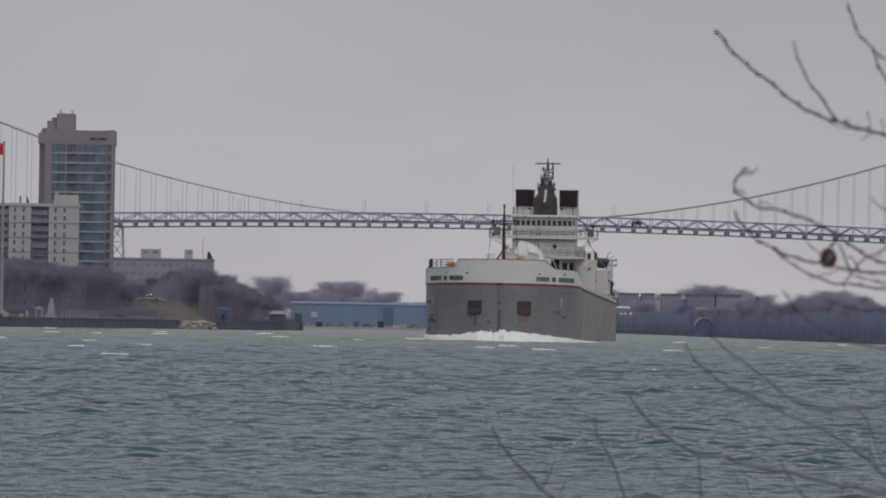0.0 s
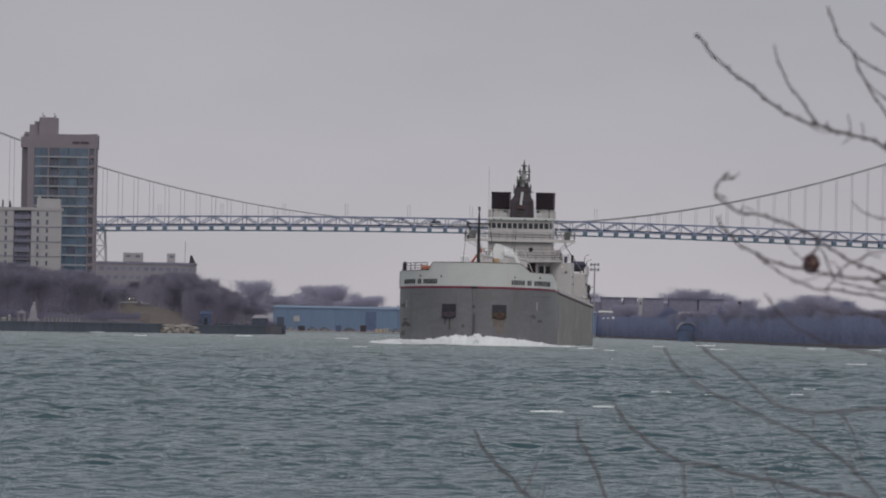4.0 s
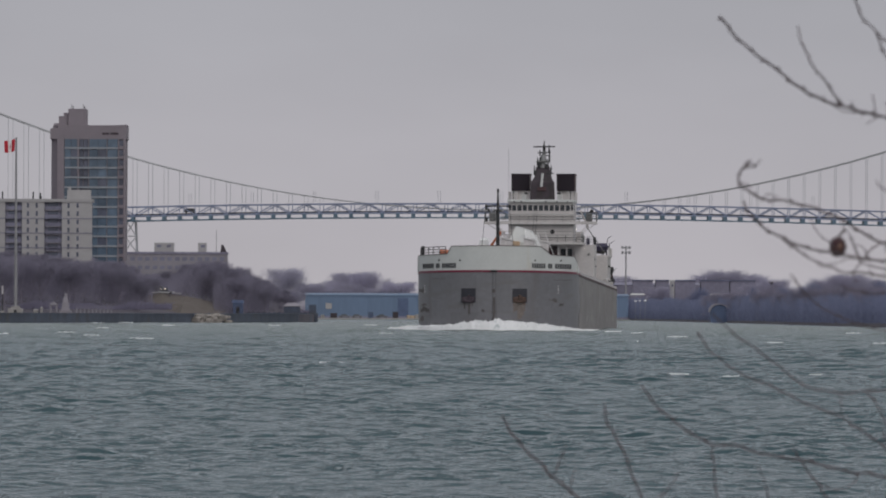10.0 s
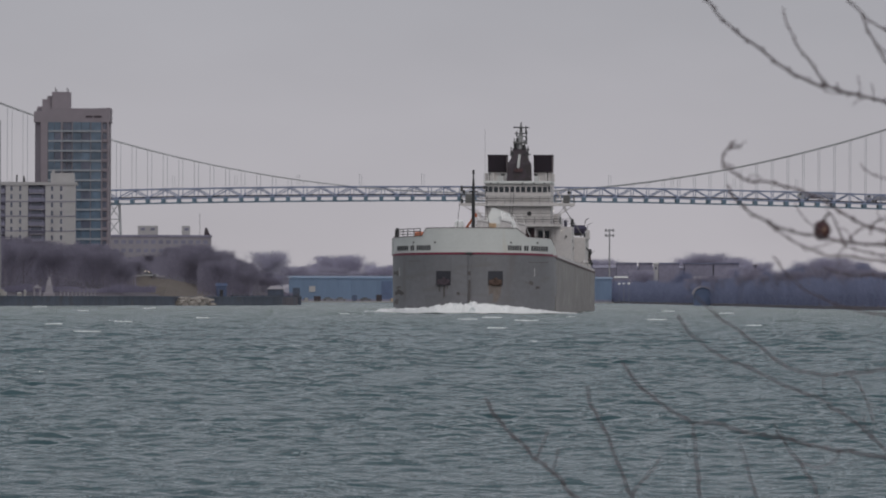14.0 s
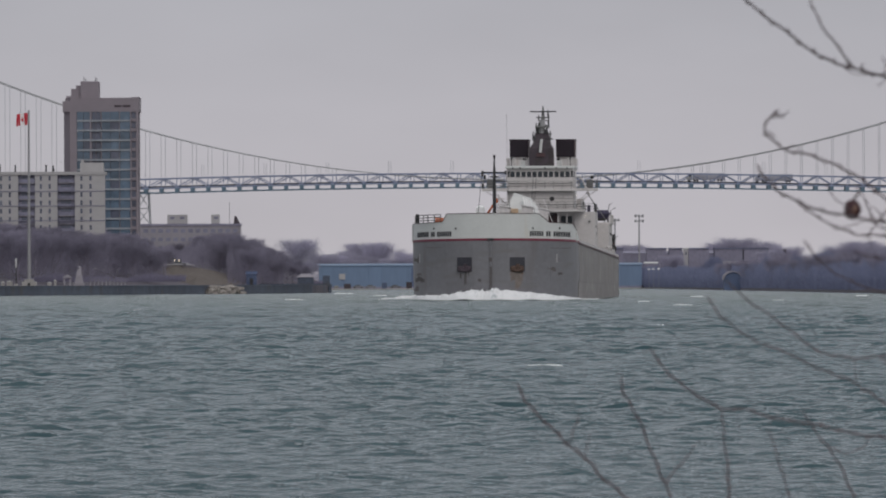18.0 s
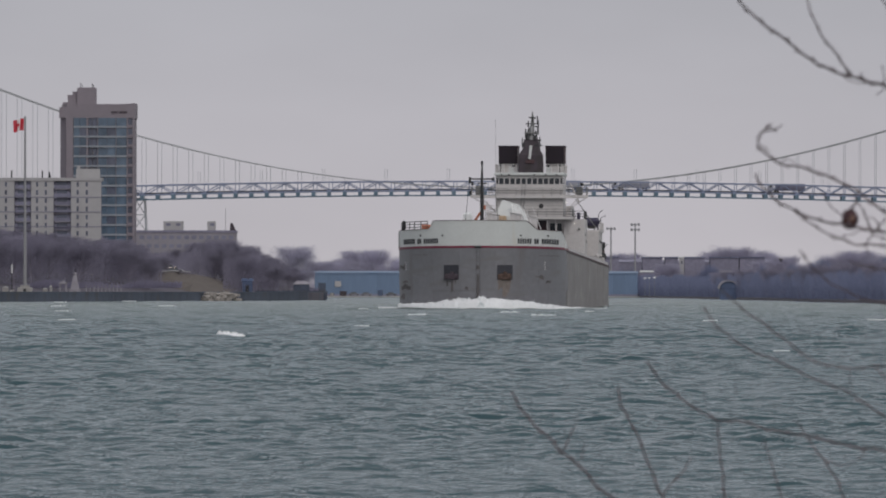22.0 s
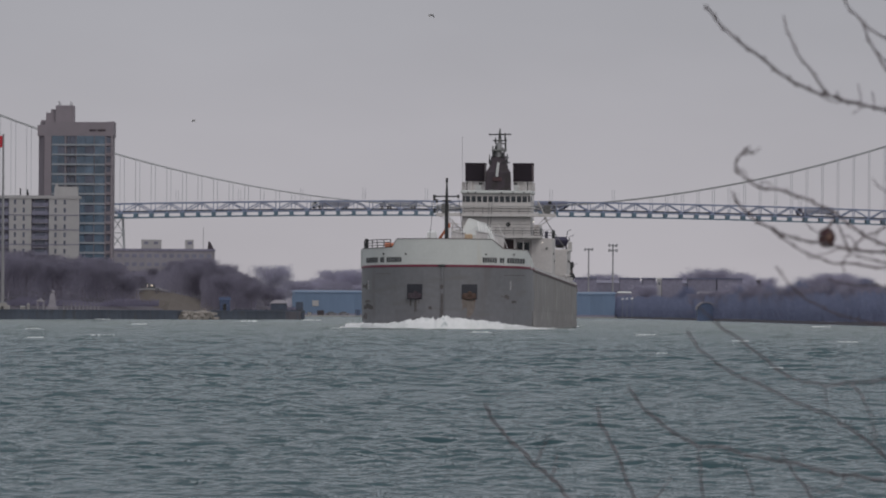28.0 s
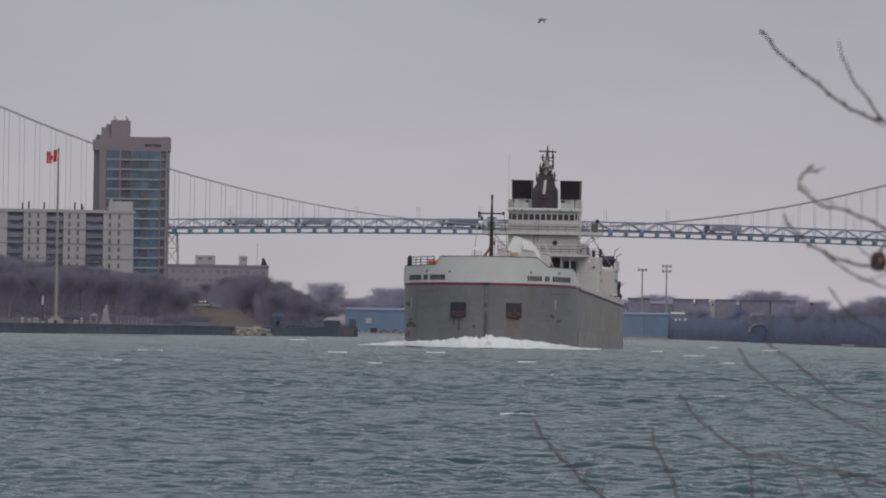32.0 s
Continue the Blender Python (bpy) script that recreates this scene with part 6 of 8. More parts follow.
def build_promenade():
    """Pale posts along the seawall, a sign pylon, small boats and booths."""
    proto = thing("bollard", (0, 2660, 2.2), "pale stone bollard on the promenade", "bollard", "bollards along the promenade")
    part("shaft", Shape().tube([(0, 0, -0.3), (0, 0, 1.5)], [0.16, 0.13], 6), M["lilac"], proto)
    part("cap", Shape().ball((0, 0, 1.65), 0.19, 6), M["lilac"], proto)
    first, last = -85.15, -77.59
    for i in range(10):
        m = Matrix.Translation((first + (last - first) * i / 9, 2660 + i * 6, 2.2))
        if i == 0:
            proto.matrix_world = m
        else:
            copy_thing(proto, m)
    p = thing("sign_pylon", (-103.85, 2640, 2.4), "slim white sign pylon by the flagpole", "sign")
    tall = 9.16 - 2.4
    part("panel", Shape().box(-0.20, 0.20, -0.2, 0.2, tall - 2.3, tall, bevel=0.05), M["pale"], p)
    part("post", Shape().tube([(0, 0, -0.5), (0, 0, tall - 2.3)], 0.12, 6), M["dark"], p)
    part("foot", Shape().box(-0.5, 0.5, -0.3, 0.3, -0.5, 0.2), M["concrete"], p)
    for k, (bx, by, w, hgt, m) in enumerate(((-109.06, 2640, 0.9, 0.9, "concrete"), (-107.29, 2640, 0.8, 0.7, "concrete"), (-105.54, 2640, 1.5, 0.9, "concrete"), (-95.53, 2650, 1.2, 0.5, "concrete"), (-94.05, 2650, 0.6, 1.1, "concrete"))):
        c = thing("kiosk", (bx, by, 2.2), "small pale kiosk on the promenade", "kiosk", "kiosks on the promenade")
        part("body", Shape().box(-w / 2, w / 2, -1, 1, -0.3, hgt), M[m], c)
        part("roof", Shape().loft([[(-w * 0.6, -1.2, hgt), (w * 0.6, -1.2, hgt), (w * 0.6, 1.2, hgt), (-w * 0.6, 1.2, hgt)], [(-0.2, -0.3, hgt + 0.4), (0.2, -0.3, hgt + 0.4), (0.2, 0.3, hgt + 0.4), (-0.2, 0.3, hgt + 0.4)]]), M["concrete"], c)
    rnd = random.Random(31)
    for i in range(60):
        x = -59.20 + rnd.random() * (-50.32 - -59.20)
        r = rnd.uniform(0.35, 0.95)
        y = shore_y(x) - 2.5 - rnd.random() * 6
        b = new("boulder", Shape().ball((0, 0, 0), r, 7, (1.3, 1, 0.75), 0.25, i).mesh("boulder", M["rock"]))
        b.location = (x * QUAY, y * QUAY - 1.5 + 0.5 * i / 60, rnd.uniform(-0.2, 1.7))
        tagged(b, "pale riprap boulder at the foot of the bank", "boulder", "riprap boulders")
    # lawn that slopes down to the shore
    xa, xb = -75.88, -50.37
    lawn = Shape()
    for i in range(9):
        x = xa + (xb - xa) * i / 8
        y = shore_y(x)
        k = (0.55, 0.95, 1.0, 0.95, 0.85, 0.72, 0.55, 0.32, 0.05)[i]
        lawn.v += [(x, y + (4 if i > 3 else 76 - 14 * i), 1.9), (x, y + (40 if i > 3 else 82 - 10 * i), 2.4 + 2.7 * k), (x, y + 90, 2.6 + 5.3 * k), (x, y + 130, 3.0)]
    lawn.add([], [])
    lawn.f = [(i * 4 + j, i * 4 + j + 1, i * 4 + j + 5, i * 4 + j + 4) for i in range(8) for j in range(3)]
    lawn.m = [0] * len(lawn.f)
    tagged(new("ground_lawn", lawn.mesh("ground_lawn", M["grass"])), "dormant yellow-brown lawn slope above the rocks", "lawn", kind="structure")
    # blue shed and jetty near the end of the park
    d = thing("boat_shed", (-48.12, 2980, 2.2), "small dark blue boat shed by the jetty", "shed")
    part("wall", Shape().box(-1.5, 1.5, 0, 4, -0.5, 3.0), M["shed_blue"], d)
    part("roof", Shape().loft([[(-1.7, -0.2, 3.0), (1.7, -0.2, 3.0), (1.7, 4.2, 3.0), (-1.7, 4.2, 3.0)], [(-1.7, 1.8, 3.9), (1.7, 1.8, 3.9), (1.7, 2.2, 3.9), (-1.7, 2.2, 3.9)]]), M["shed_blue"], d)
    part("door", Shape().box(-0.5, 0.5, -0.1, 0.2, -0.3, 1.9), M["dark"], d)
    j = thing("jetty", (-30.16, 2560, 0), "dark timber jetty with a small hut at the park's end", "jetty")
    w = (-21.31 - -39.41) / 2
    part("deck", Shape().box(-w, w, -3, 3, 1.5, 2.3), M["seawall"], j)
    for i in range(14):
        part("pile", Shape().tube([(-w + 0.6 + i * (2 * w - 1.2) / 13, -2.8, -1.5), (-w + 0.6 + i * (2 * w - 1.2) / 13, -2.8, 2.5)], 0.28, 6), M["seawall"], j)
    part("fascia", Shape().box(-w, w, -2.6, -2.2, -1, 1.5), M["seawall"], j)
    part("hut", Shape().box(0.5, 4.5, -1, 2, 2.3, 4.0), M["seawall"], j)
    part("roof", Shape().loft([[(0.2, -1.3, 4.0), (4.8, -1.3, 4.0), (4.8, 2.3, 4.0), (0.2, 2.3, 4.0)], [(1.4, 0, 4.9), (3.6, 0, 4.9), (3.6, 1, 4.9), (1.4, 1, 4.9)]]), M["lilac"], j, "pale hut roof")
    part("post", Shape().box(6.8, 8.6, -1, 2, 2.3, 4.4), M["seawall"], j)
    c = thing("container", (-30.2, 2556.5, 0.2), "weathered grey steel container moored beside the jetty", "container")
    part("body", Shape().box(-2.9, 2.9, 0, 2.2, -0.6, 1.7, bevel=0.06), M["steel"], c)
    for i in range(9):
        part("rib", Shape().box(-2.7 + i * 0.66, -2.55 + i * 0.66, -0.05, 0.02, -0.4, 1.55), M["steel"], c)
    k = thing("kerb", (0, 0, 0), "pale concrete kerb along the curve of the park road", "kerb", kind="structure")
    arc = [(-73.5 + 0.75 * i, 0.5 + 0.5 * math.sin(math.pi * i / 12)) for i in range(13)]
    part("kerb_stone", Shape().tube([(x, shore_y(x) + 84, 7.55 + 0.6 * q) for x, q in arc], 0.16, 6), M["panel"], k)


build_promenade()


def far_quay():
    """Small pale things on the far bank's edge."""
    t = thing("boathouse", (89.9, 2868, 0.7), "low boathouse with a pale arched roof on the far bank", "boathouse")
    arch = [(2.9 * math.cos(math.pi * i / 12), 2.4 + 2.4 * math.sin(math.pi * i / 12)) for i in range(13)]
    part("roof", Shape().loft([[(x * k, y, 2.4 + (z - 2.4) * k) for x, z in arch] for k, y in ((0.90, 0.0), (1.0, 0.0), (1.0, 12.0), (0.90, 12.0))], closed=False, caps=False), M["lilac"], t, "pale arched sheet roof")
    part("wall", Shape().box(-2.5, 2.5, 0.6, 11.6, -2.2, 2.5).loft([[(x * 0.85, y, 2.4 + (z - 2.4) * 0.85) for x, z in arch] for y in (0.6, 11.6)]), M["shed_blue"], t, "dark blue boathouse wall")
    apron = new("quay_apron", Shape().box(-37.6, 88.2, 3912, 3939.4, -1.0, 0.45, bevel=0.1).mesh("quay_apron", M["concrete"]))
    tagged(apron, "low concrete apron before the blue warehouse", "quay", kind="structure")
    for x, w, h, m in ((-26.2, 1.3, 1.9, "brown"), (-2.4, 1.1, 2.5, "brown"), (-11.9, 0.9, 2.3, "shed_blue"), (3.6, 1.6, 1.1, "tan"), (6.4, 1.2, 1.5, "concrete"), (-30.5, 0.8, 1.2, "concrete")):
        c = thing("crate", (x, 3918, 0.45), "weathered cargo crate on the warehouse apron" if m != "brown" else "dark cargo crate on the warehouse apron", "crate", "crates on the apron")
        part("body", Shape().box(-w, w, -1, 1, -0.05, h, bevel=0.08), M[m], c)
        for k in (-0.9, 0.0, 0.9):
            part("batten", Shape().box(w * k - 0.08, w * k + 0.08, -1.08, -1.0, 0.05, h - 0.08), M["dark"], c)
    # three white dots, probably vehicles, held up on added posts
    for x in (88.75, 88.95, 89.15):
        y = {88.75: 3850, 88.95: 3785, 89.15: 3715}[x]
        p = thing("lamp_post", (x, y, 0.8), "slim added post that carries a white dot on the far bank", "lamp post", "lamp posts on the far bank")
        part("pole", Shape().tube([(0, 0, -0.6), (0, 0, 6.4)], [0.1, 0.07], 6), M["pole"], p)
        part("head", Shape().box(-0.45, 0.45, -0.3, 0.3, 6.3, 6.9, bevel=0.1), M["bright"], p)
    for x, w in ((94.1, 2.6), (125.7, 2.4)):
        h = thing("low_shed", (x, 4048, 2.0), "low shed with a pale roof among the far scrub", "shed", "low sheds on the far bank")
        part("wall", Shape().box(-w, w, 0, 6, -0.8, 8.0), M["brick"], h)
        part("roof", Shape().loft([[(-w - 0.3, -0.3, 8.0), (w + 0.3, -0.3, 8.0), (w + 0.3, 6.3, 8.0), (-w - 0.3, 6.3, 8.0)], [(-w, 2.5, 8.7), (w, 2.5, 8.7), (w, 3.5, 8.7), (-w, 3.5, 8.7)]]), M["pale"], h, "pale sheet roof")
    c = thing("chimney", (147.9, 4060, 2.0), "short dark brick chimney behind the far trees", "chimney")
    part("stack", Shape().loft([[(-0.8, -0.8, -1), (0.8, -0.8, -1), (0.8, 0.8, -1), (-0.8, 0.8, -1)], [(-0.6, -0.6, 13.0), (0.6, -0.6, 13.0), (0.6, 0.6, 13.0), (-0.6, 0.6, 13.0)]]), M["brown"], c)
    part("cap", Shape().box(-0.9, 0.9, -0.9, 0.9, 13.0, 13.5, bevel=0.1), M["brown"], c)


far_quay()


def build_car(x, y, z, lit, k, white=False):
    c = thing("parked_car", (x, y, z), "dark car parked on the apron of the warehouse" if y > 3900 else "white parked car among the park trees" if white else "parked car on the park road" if not lit else "car with lit headlights on the park road", "car", "cars on the apron" if y > 3900 else "cars on the park road")
    part("body", Shape().loft([[(-2.1, -0.85, 0.3), (2.1, -0.85, 0.3), (2.1, 0.85, 0.3), (-2.1, 0.85, 0.3)], [(-2.15, -0.88, 0.75), (2.15, -0.88, 0.75), (2.15, 0.88, 0.75), (-2.15, 0.88, 0.75)], [(-2.0, -0.8, 0.95), (1.9, -0.8, 0.95), (1.9, 0.8, 0.95), (-2.0, 0.8, 0.95)]]), M["bright" if white else "car"], c)
    part("cabin", Shape().loft([[(-1.5, -0.75, 0.95), (1.1, -0.75, 0.95), (1.1, 0.75, 0.95), (-1.5, 0.75, 0.95)], [(-1.0, -0.62, 1.45), (0.5, -0.62, 1.45), (0.5, 0.62, 1.45), (-1.0, 0.62, 1.45)]]), M["car_glass"], c)
    for wx in (-1.3, 1.3):
        for wy in (-0.85, 0.85):
            part("wheel", Shape().tube([(wx, wy - 0.1, 0.32), (wx, wy + 0.1, 0.32)], 0.32, 8), M["dark"], c)
    if lit:
        for hx in (0.3, 1.5):
            part("headlight", Shape().ball((hx, -0.95, 0.75), 0.12, 6), M["headlight"], c, "lit headlight")


for k, (x, y, z, lit) in enumerate(((-88.79, 2860, 11.58, True), (-81.14, 2860, 11.61, True), (-78.28, 2862, 11.62, False), (-72.73, 2800, 8.01, True), (-66.64, 2800, 8.03, True), (-64.77, 2802, 7.41, False), (-76.19, 2830, 9.63, False))):
    d = 2600.0
    while d < 3700 and ground_left(x * d / y, d) < STAND + (z - STAND) * d / y:
        d += 4.0
    build_car(x * d / y, d, ground_left(x * d / y, d) - 0.05, lit, k, k in (2, 5))


lx = -75.29
build_car(lx, shore_y(lx) + 88, 7.45, True, 1)
build_car(lx + 6.5, shore_y(lx + 6.5) + 92, 7.6, False, 2)


for k, x in enumerate((-22.0, -17.2, -7.6, 10.5)):
    build_car(x, 3919, 0.45, False, k)


# ---- traffic on the bridge ----
def build_truck(label, trailer, cab):
    t = thing("truck", (0, BY - 4, 47), label, "truck", "trucks on the bridge")
    part("trailer", Shape().box(-4.5, 9.0, -1.3, 1.3, 0.75, 3.8, bevel=0.1), trailer, t, "long box trailer")
    cb = part("cab", Shape().loft([[(-8.0, -1.2, 0.6), (-5.0, -1.2, 0.6), (-5.0, 1.2, 0.6), (-8.0, 1.2, 0.6)], [(-8.1, -1.2, 2.0), (-5.0, -1.2, 2.0), (-5.0, 1.2, 2.0), (-8.1, 1.2, 2.0)], [(-7.0, -1.1, 3.6), (-5.0, -1.1, 3.8), (-5.0, 1.1, 3.8), (-7.0, 1.1, 3.6)]]), cab, t)
    part("side_window", Shape().box(-6.9, -5.9, -1.24, -1.0, 2.2, 3.1), M["glass"], cb)
    part("chassis", Shape().box(-7.6, 8.8, -0.9, 0.9, 0.7, 1.2), M["dark"], t)
    for x in (-7.0, -4.4, -3.2, 6.2, 7.5):
        for y in (-1.15, 1.15):
            part("wheel", Shape().tube([(x, y - 0.15, 0.5), (x, y + 0.15, 0.5)], 0.5, 8), M["dark"], t)
    return t


TRUCKS = [build_truck("box-trailer truck crossing the bridge, paled for haze", M["trailer"], M["pale"]),
          build_truck("box-trailer truck crossing the bridge, paled for haze", M["trailer"], M["trailer"]),
          build_truck("grey box-trailer truck crossing the bridge", M["balcony"], M["trailer"]),
          build_truck("box-trailer truck crossing the bridge, paled for haze", M["trailer"], M["balcony"])]


def build_van():
    v = thing("van", (0, BY - 4, 47), "small dark van crossing the bridge", "van")
    part("body", Shape().loft([[(-2.4, -0.95, 0.4), (2.4, -0.95, 0.4), (2.4, 0.95, 0.4), (-2.4, 0.95, 0.4)], [(-2.5, -0.95, 1.1), (2.4, -0.95, 1.1), (2.4, 0.95, 1.1), (-2.5, 0.95, 1.1)], [(-1.6, -0.85, 2.1), (2.3, -0.85, 2.2), (2.3, 0.85, 2.2), (-1.6, 0.85, 2.1)]]), M["car"], v)
    part("side_window", Shape().box(-1.5, 1.9, -0.97, -0.8, 1.25, 1.85), M["glass"], v)
    for x in (-1.6, 1.6):
        for y in (-0.9, 0.9):
            part("wheel", Shape().tube([(x, y - 0.1, 0.36), (x, y + 0.1, 0.36)], 0.36, 8), M["dark"], v)
    return v


VAN = build_van()


# ---- near tree whose bare branches reach into view ----
def curve(points, n=6):
    """A smooth line through a few guide points."""
    p = [Vector(q) for q in points]
    p = [p[0] * 2 - p[1]] + p + [p[-1] * 2 - p[-2]]
    out = []
    for i in range(1, len(p) - 2):
        for k in range(n):
            t = k / n
            out.append(0.5 * (2 * p[i] + (p[i + 1] - p[i - 1]) * t + (2 * p[i - 1] - 5 * p[i] + 4 * p[i + 1] - p[i + 2]) * t * t + (3 * p[i] - p[i - 1] - 3 * p[i + 1] + p[i + 2]) * t ** 3))
    return out + [p[-2]]


NEAR = thing("near_tree", (0.95, 9.0, 0.7), "bare reddish-brown tree on the near bank", "tree")
part("trunk", Shape().tube([(0, 0, -0.3), (0.02, 0, 1.0), (-0.02, 0.03, 2.6)], [0.055, 0.045, 0.02], 9), M["bark"], NEAR)


RND, HUNG = random.Random(17), {}


def twig_shape(guide, thick, px, pz):
    """One knobby twig from root to tip: swollen at its nodes, a small bud at each, bending a little from node to node."""
    line = curve([(x - px, 0.0, z - pz) for x, z in guide], 24)
    way, at = [0.0], 0.0
    for a, b in zip(line, line[1:]):
        at += (b - a).length
        way.append(at)
    n = max(8, int(min(at, 0.5) / 0.0022))
    near = at - 0.5  # the part past the picture's edge stays coarse
    stops = [at - (1 - i / n) * min(at, 0.5) for i in range(n + 1)]
    if near > 0:
        stops = [0.0] + stops
    pts, k = [], 0
    for q in stops:
        while k < len(way) - 2 and way[k + 1] < q:
            k += 1
        f = min(1.0, max(0.0, (q - way[k]) / max(1e-9, way[k + 1] - way[k])))
        pts.append(line[k].lerp(line[k + 1], f))
    gap, drift, rad = RND.uniform(0.009, 0.013), Vector((0, 0, 0)), []
    s, due, side = Shape(), RND.uniform(0.002, 0.009), RND.choice((-1, 1))
    kink = Vector((0, 0, 0))
    for i, q in enumerate(stops):
        r = thick * 0.36 * (1 - 0.42 * q / at)
        if q > due and 0 < i < len(pts) - 2:
            due = q + gap * RND.uniform(0.7, 1.4)
            side = -side
            d = (pts[i + 1] - pts[i - 1]).normalized()
            out = Vector((d.z, RND.uniform(-0.5, 0.5), -d.x)) * side
            kink = out * RND.uniform(0.0001, 0.0005)
            r *= RND.uniform(1.08, 1.32)
            b = pts[i] + drift
            s.tube([b, b + out * r * 1.5 + d * 0.0016, b + out * r * 1.7 + d * 0.0042], [r * 0.75, r * 0.65, r * 0.2], 6)
        drift = drift * 0.9 + kink
        kink = kink * 0.6
        pts[i] = pts[i] + drift
        rad.append(max(0.00045, r))
    return s.tube(pts, rad, 7)


def near_limb(guide, thick, px=0.0, pz=0.0):
    """A limb of the near tree that sways about px, pz."""
    limb = part("branch", twig_shape(guide, thick, px, pz), M["twig_near"], NEAR, "bare reddish-brown branch with buds", smooth=True)
    limb.location = (px - 0.95, 0, pz - 0.7)
    HUNG[limb.name] = (px, pz)
    return limb


def twig(limb, guide, thick):
    part("twig", twig_shape(guide, thick, *HUNG[limb.name]), M["twig_near"], limb, smooth=True)


UPPER = near_limb(((0.9494, 2.3381), (0.5139, 2.4508), (0.4387, 2.4768), (0.4136, 2.4823), (0.3760, 2.4933), (0.3484, 2.5074), (0.3384, 2.5164), (0.3033, 2.5424), (0.2807, 2.5680)), 0.0050)
twig(UPPER, ((0.3906, 2.4898), (0.3635, 2.5259), (0.3524, 2.5495), (0.3499, 2.5590)), 0.0030)
twig(UPPER, ((0.4036, 2.4853), (0.3991, 2.4888), (0.4011, 2.4918)), 0.0014)
twig(UPPER, ((0.4086, 2.4838), (0.3986, 2.4823), (0.3911, 2.4843), (0.3855, 2.4878)), 0.0015)
twig(UPPER, ((0.4196, 2.4813), (0.4201, 2.4893), (0.4171, 2.4984)), 0.0013)
twig(UPPER, ((0.4312, 2.4783), (0.4307, 2.4858), (0.4287, 2.4923)), 0.0013)
twig(UPPER, ((0.4247, 2.4798), (0.4176, 2.4768), (0.4121, 2.4728)), 0.0015)
CORNER = near_limb(((0.9454, 2.2729), (0.4939, 2.4508), (0.4638, 2.4833), (0.4307, 2.5305), (0.4211, 2.5525), (0.4071, 2.5691), (0.3976, 2.5946)), 0.0040)
twig(CORNER, ((0.4838, 2.5235), (0.4412, 2.5395), (0.4206, 2.5535)), 0.0034)
twig(CORNER, ((0.4738, 2.4984), (0.4477, 2.5149), (0.4317, 2.5285)), 0.0022)
twig(CORNER, ((0.4939, 2.5435), (0.4688, 2.5596), (0.4512, 2.5686), (0.4362, 2.5806)), 0.0030)
HOOK = near_limb(((0.9504, 2.2027), (0.4939, 2.3329), (0.4638, 2.3515), (0.4412, 2.3640), (0.4262, 2.3740), (0.4086, 2.3905), (0.3886, 2.4041), (0.3610, 2.4181), (0.3394, 2.4246), (0.3234, 2.4381), (0.3219, 2.4442), (0.3229, 2.4497), (0.3259, 2.4532), (0.3359, 2.4592)), 0.0046, 0.4477, 2.3605)
twig(HOOK, ((0.3259, 2.4532), (0.3394, 2.4547), (0.3449, 2.4582)), 0.0020)
twig(HOOK, ((0.3324, 2.4562), (0.3379, 2.4527), (0.3399, 2.4552)), 0.0016)
twig(HOOK, ((0.3229, 2.4422), (0.3314, 2.4351)), 0.0018)
twig(HOOK, ((0.3394, 2.4246), (0.3454, 2.4266), (0.3535, 2.4231)), 0.0012)
twig(HOOK, ((0.4738, 2.4006), (0.4512, 2.4091), (0.4452, 2.4151), (0.4417, 2.4216)), 0.0020)
FRUIT = near_limb(((0.9504, 2.2529), (0.4939, 2.3455), (0.4638, 2.3485), (0.4136, 2.3514), (0.4011, 2.3549), (0.3610, 2.3620), (0.3434, 2.3690), (0.3284, 2.3770), (0.3123, 2.3920), (0.3073, 2.4025)), 0.0046)
twig(FRUIT, ((0.4939, 2.3279), (0.4638, 2.3314), (0.4362, 2.3364), (0.4086, 2.3399), (0.3936, 2.3404), (0.3660, 2.3519), (0.3394, 2.3705)), 0.0032)
twig(FRUIT, ((0.4638, 2.3379), (0.4362, 2.3414), (0.4136, 2.3479), (0.4086, 2.3519)), 0.0026)
twig(FRUIT, ((0.4121, 2.3499), (0.4011, 2.3730), (0.3966, 2.3785), (0.3941, 2.3840)), 0.0024)
twig(FRUIT, ((0.3896, 2.3610), (0.3760, 2.3720), (0.3660, 2.3860)), 0.0016)
twig(FRUIT, ((0.4151, 2.3514), (0.4187, 2.3580), (0.4447, 2.3730)), 0.0024)
twig(FRUIT, ((0.4126, 2.3479), (0.4076, 2.3439), (0.4051, 2.3379), (0.4071, 2.3309)), 0.0018)
twig(FRUIT, ((0.4187, 2.3530), (0.4116, 2.3625), (0.4061, 2.3635)), 0.0013)
twig(FRUIT, ((0.4136, 2.3529), (0.3986, 2.3514), (0.3795, 2.3449), (0.3750, 2.3444)), 0.0014)
twig(FRUIT, ((0.4638, 2.3750), (0.4477, 2.3740), (0.4402, 2.3710), (0.4362, 2.3650), (0.4337, 2.3580)), 0.0020)
twig(FRUIT, ((0.4538, 2.3680), (0.4437, 2.3730), (0.4397, 2.3800)), 0.0016)
SIDE = near_limb(((0.9504, 2.1927), (0.4939, 2.2728), (0.4638, 2.2808), (0.4187, 2.2883), (0.3986, 2.2938), (0.3735, 2.3053), (0.3585, 2.3163), (0.3424, 2.3364)), 0.0032)
twig(SIDE, ((0.4939, 2.3104), (0.4387, 2.3189), (0.4136, 2.3194), (0.4036, 2.3209), (0.3936, 2.3234), (0.3876, 2.3264)), 0.0030)
LOW = near_limb(((0.9504, 2.2127), (0.4939, 2.2387), (0.4638, 2.2377), (0.3961, 2.2316), (0.3760, 2.2326), (0.3560, 2.2376), (0.3485, 2.2416), (0.3083, 2.2727), (0.2983, 2.2787), (0.2883, 2.2867), (0.2737, 2.3013)), 0.0032)
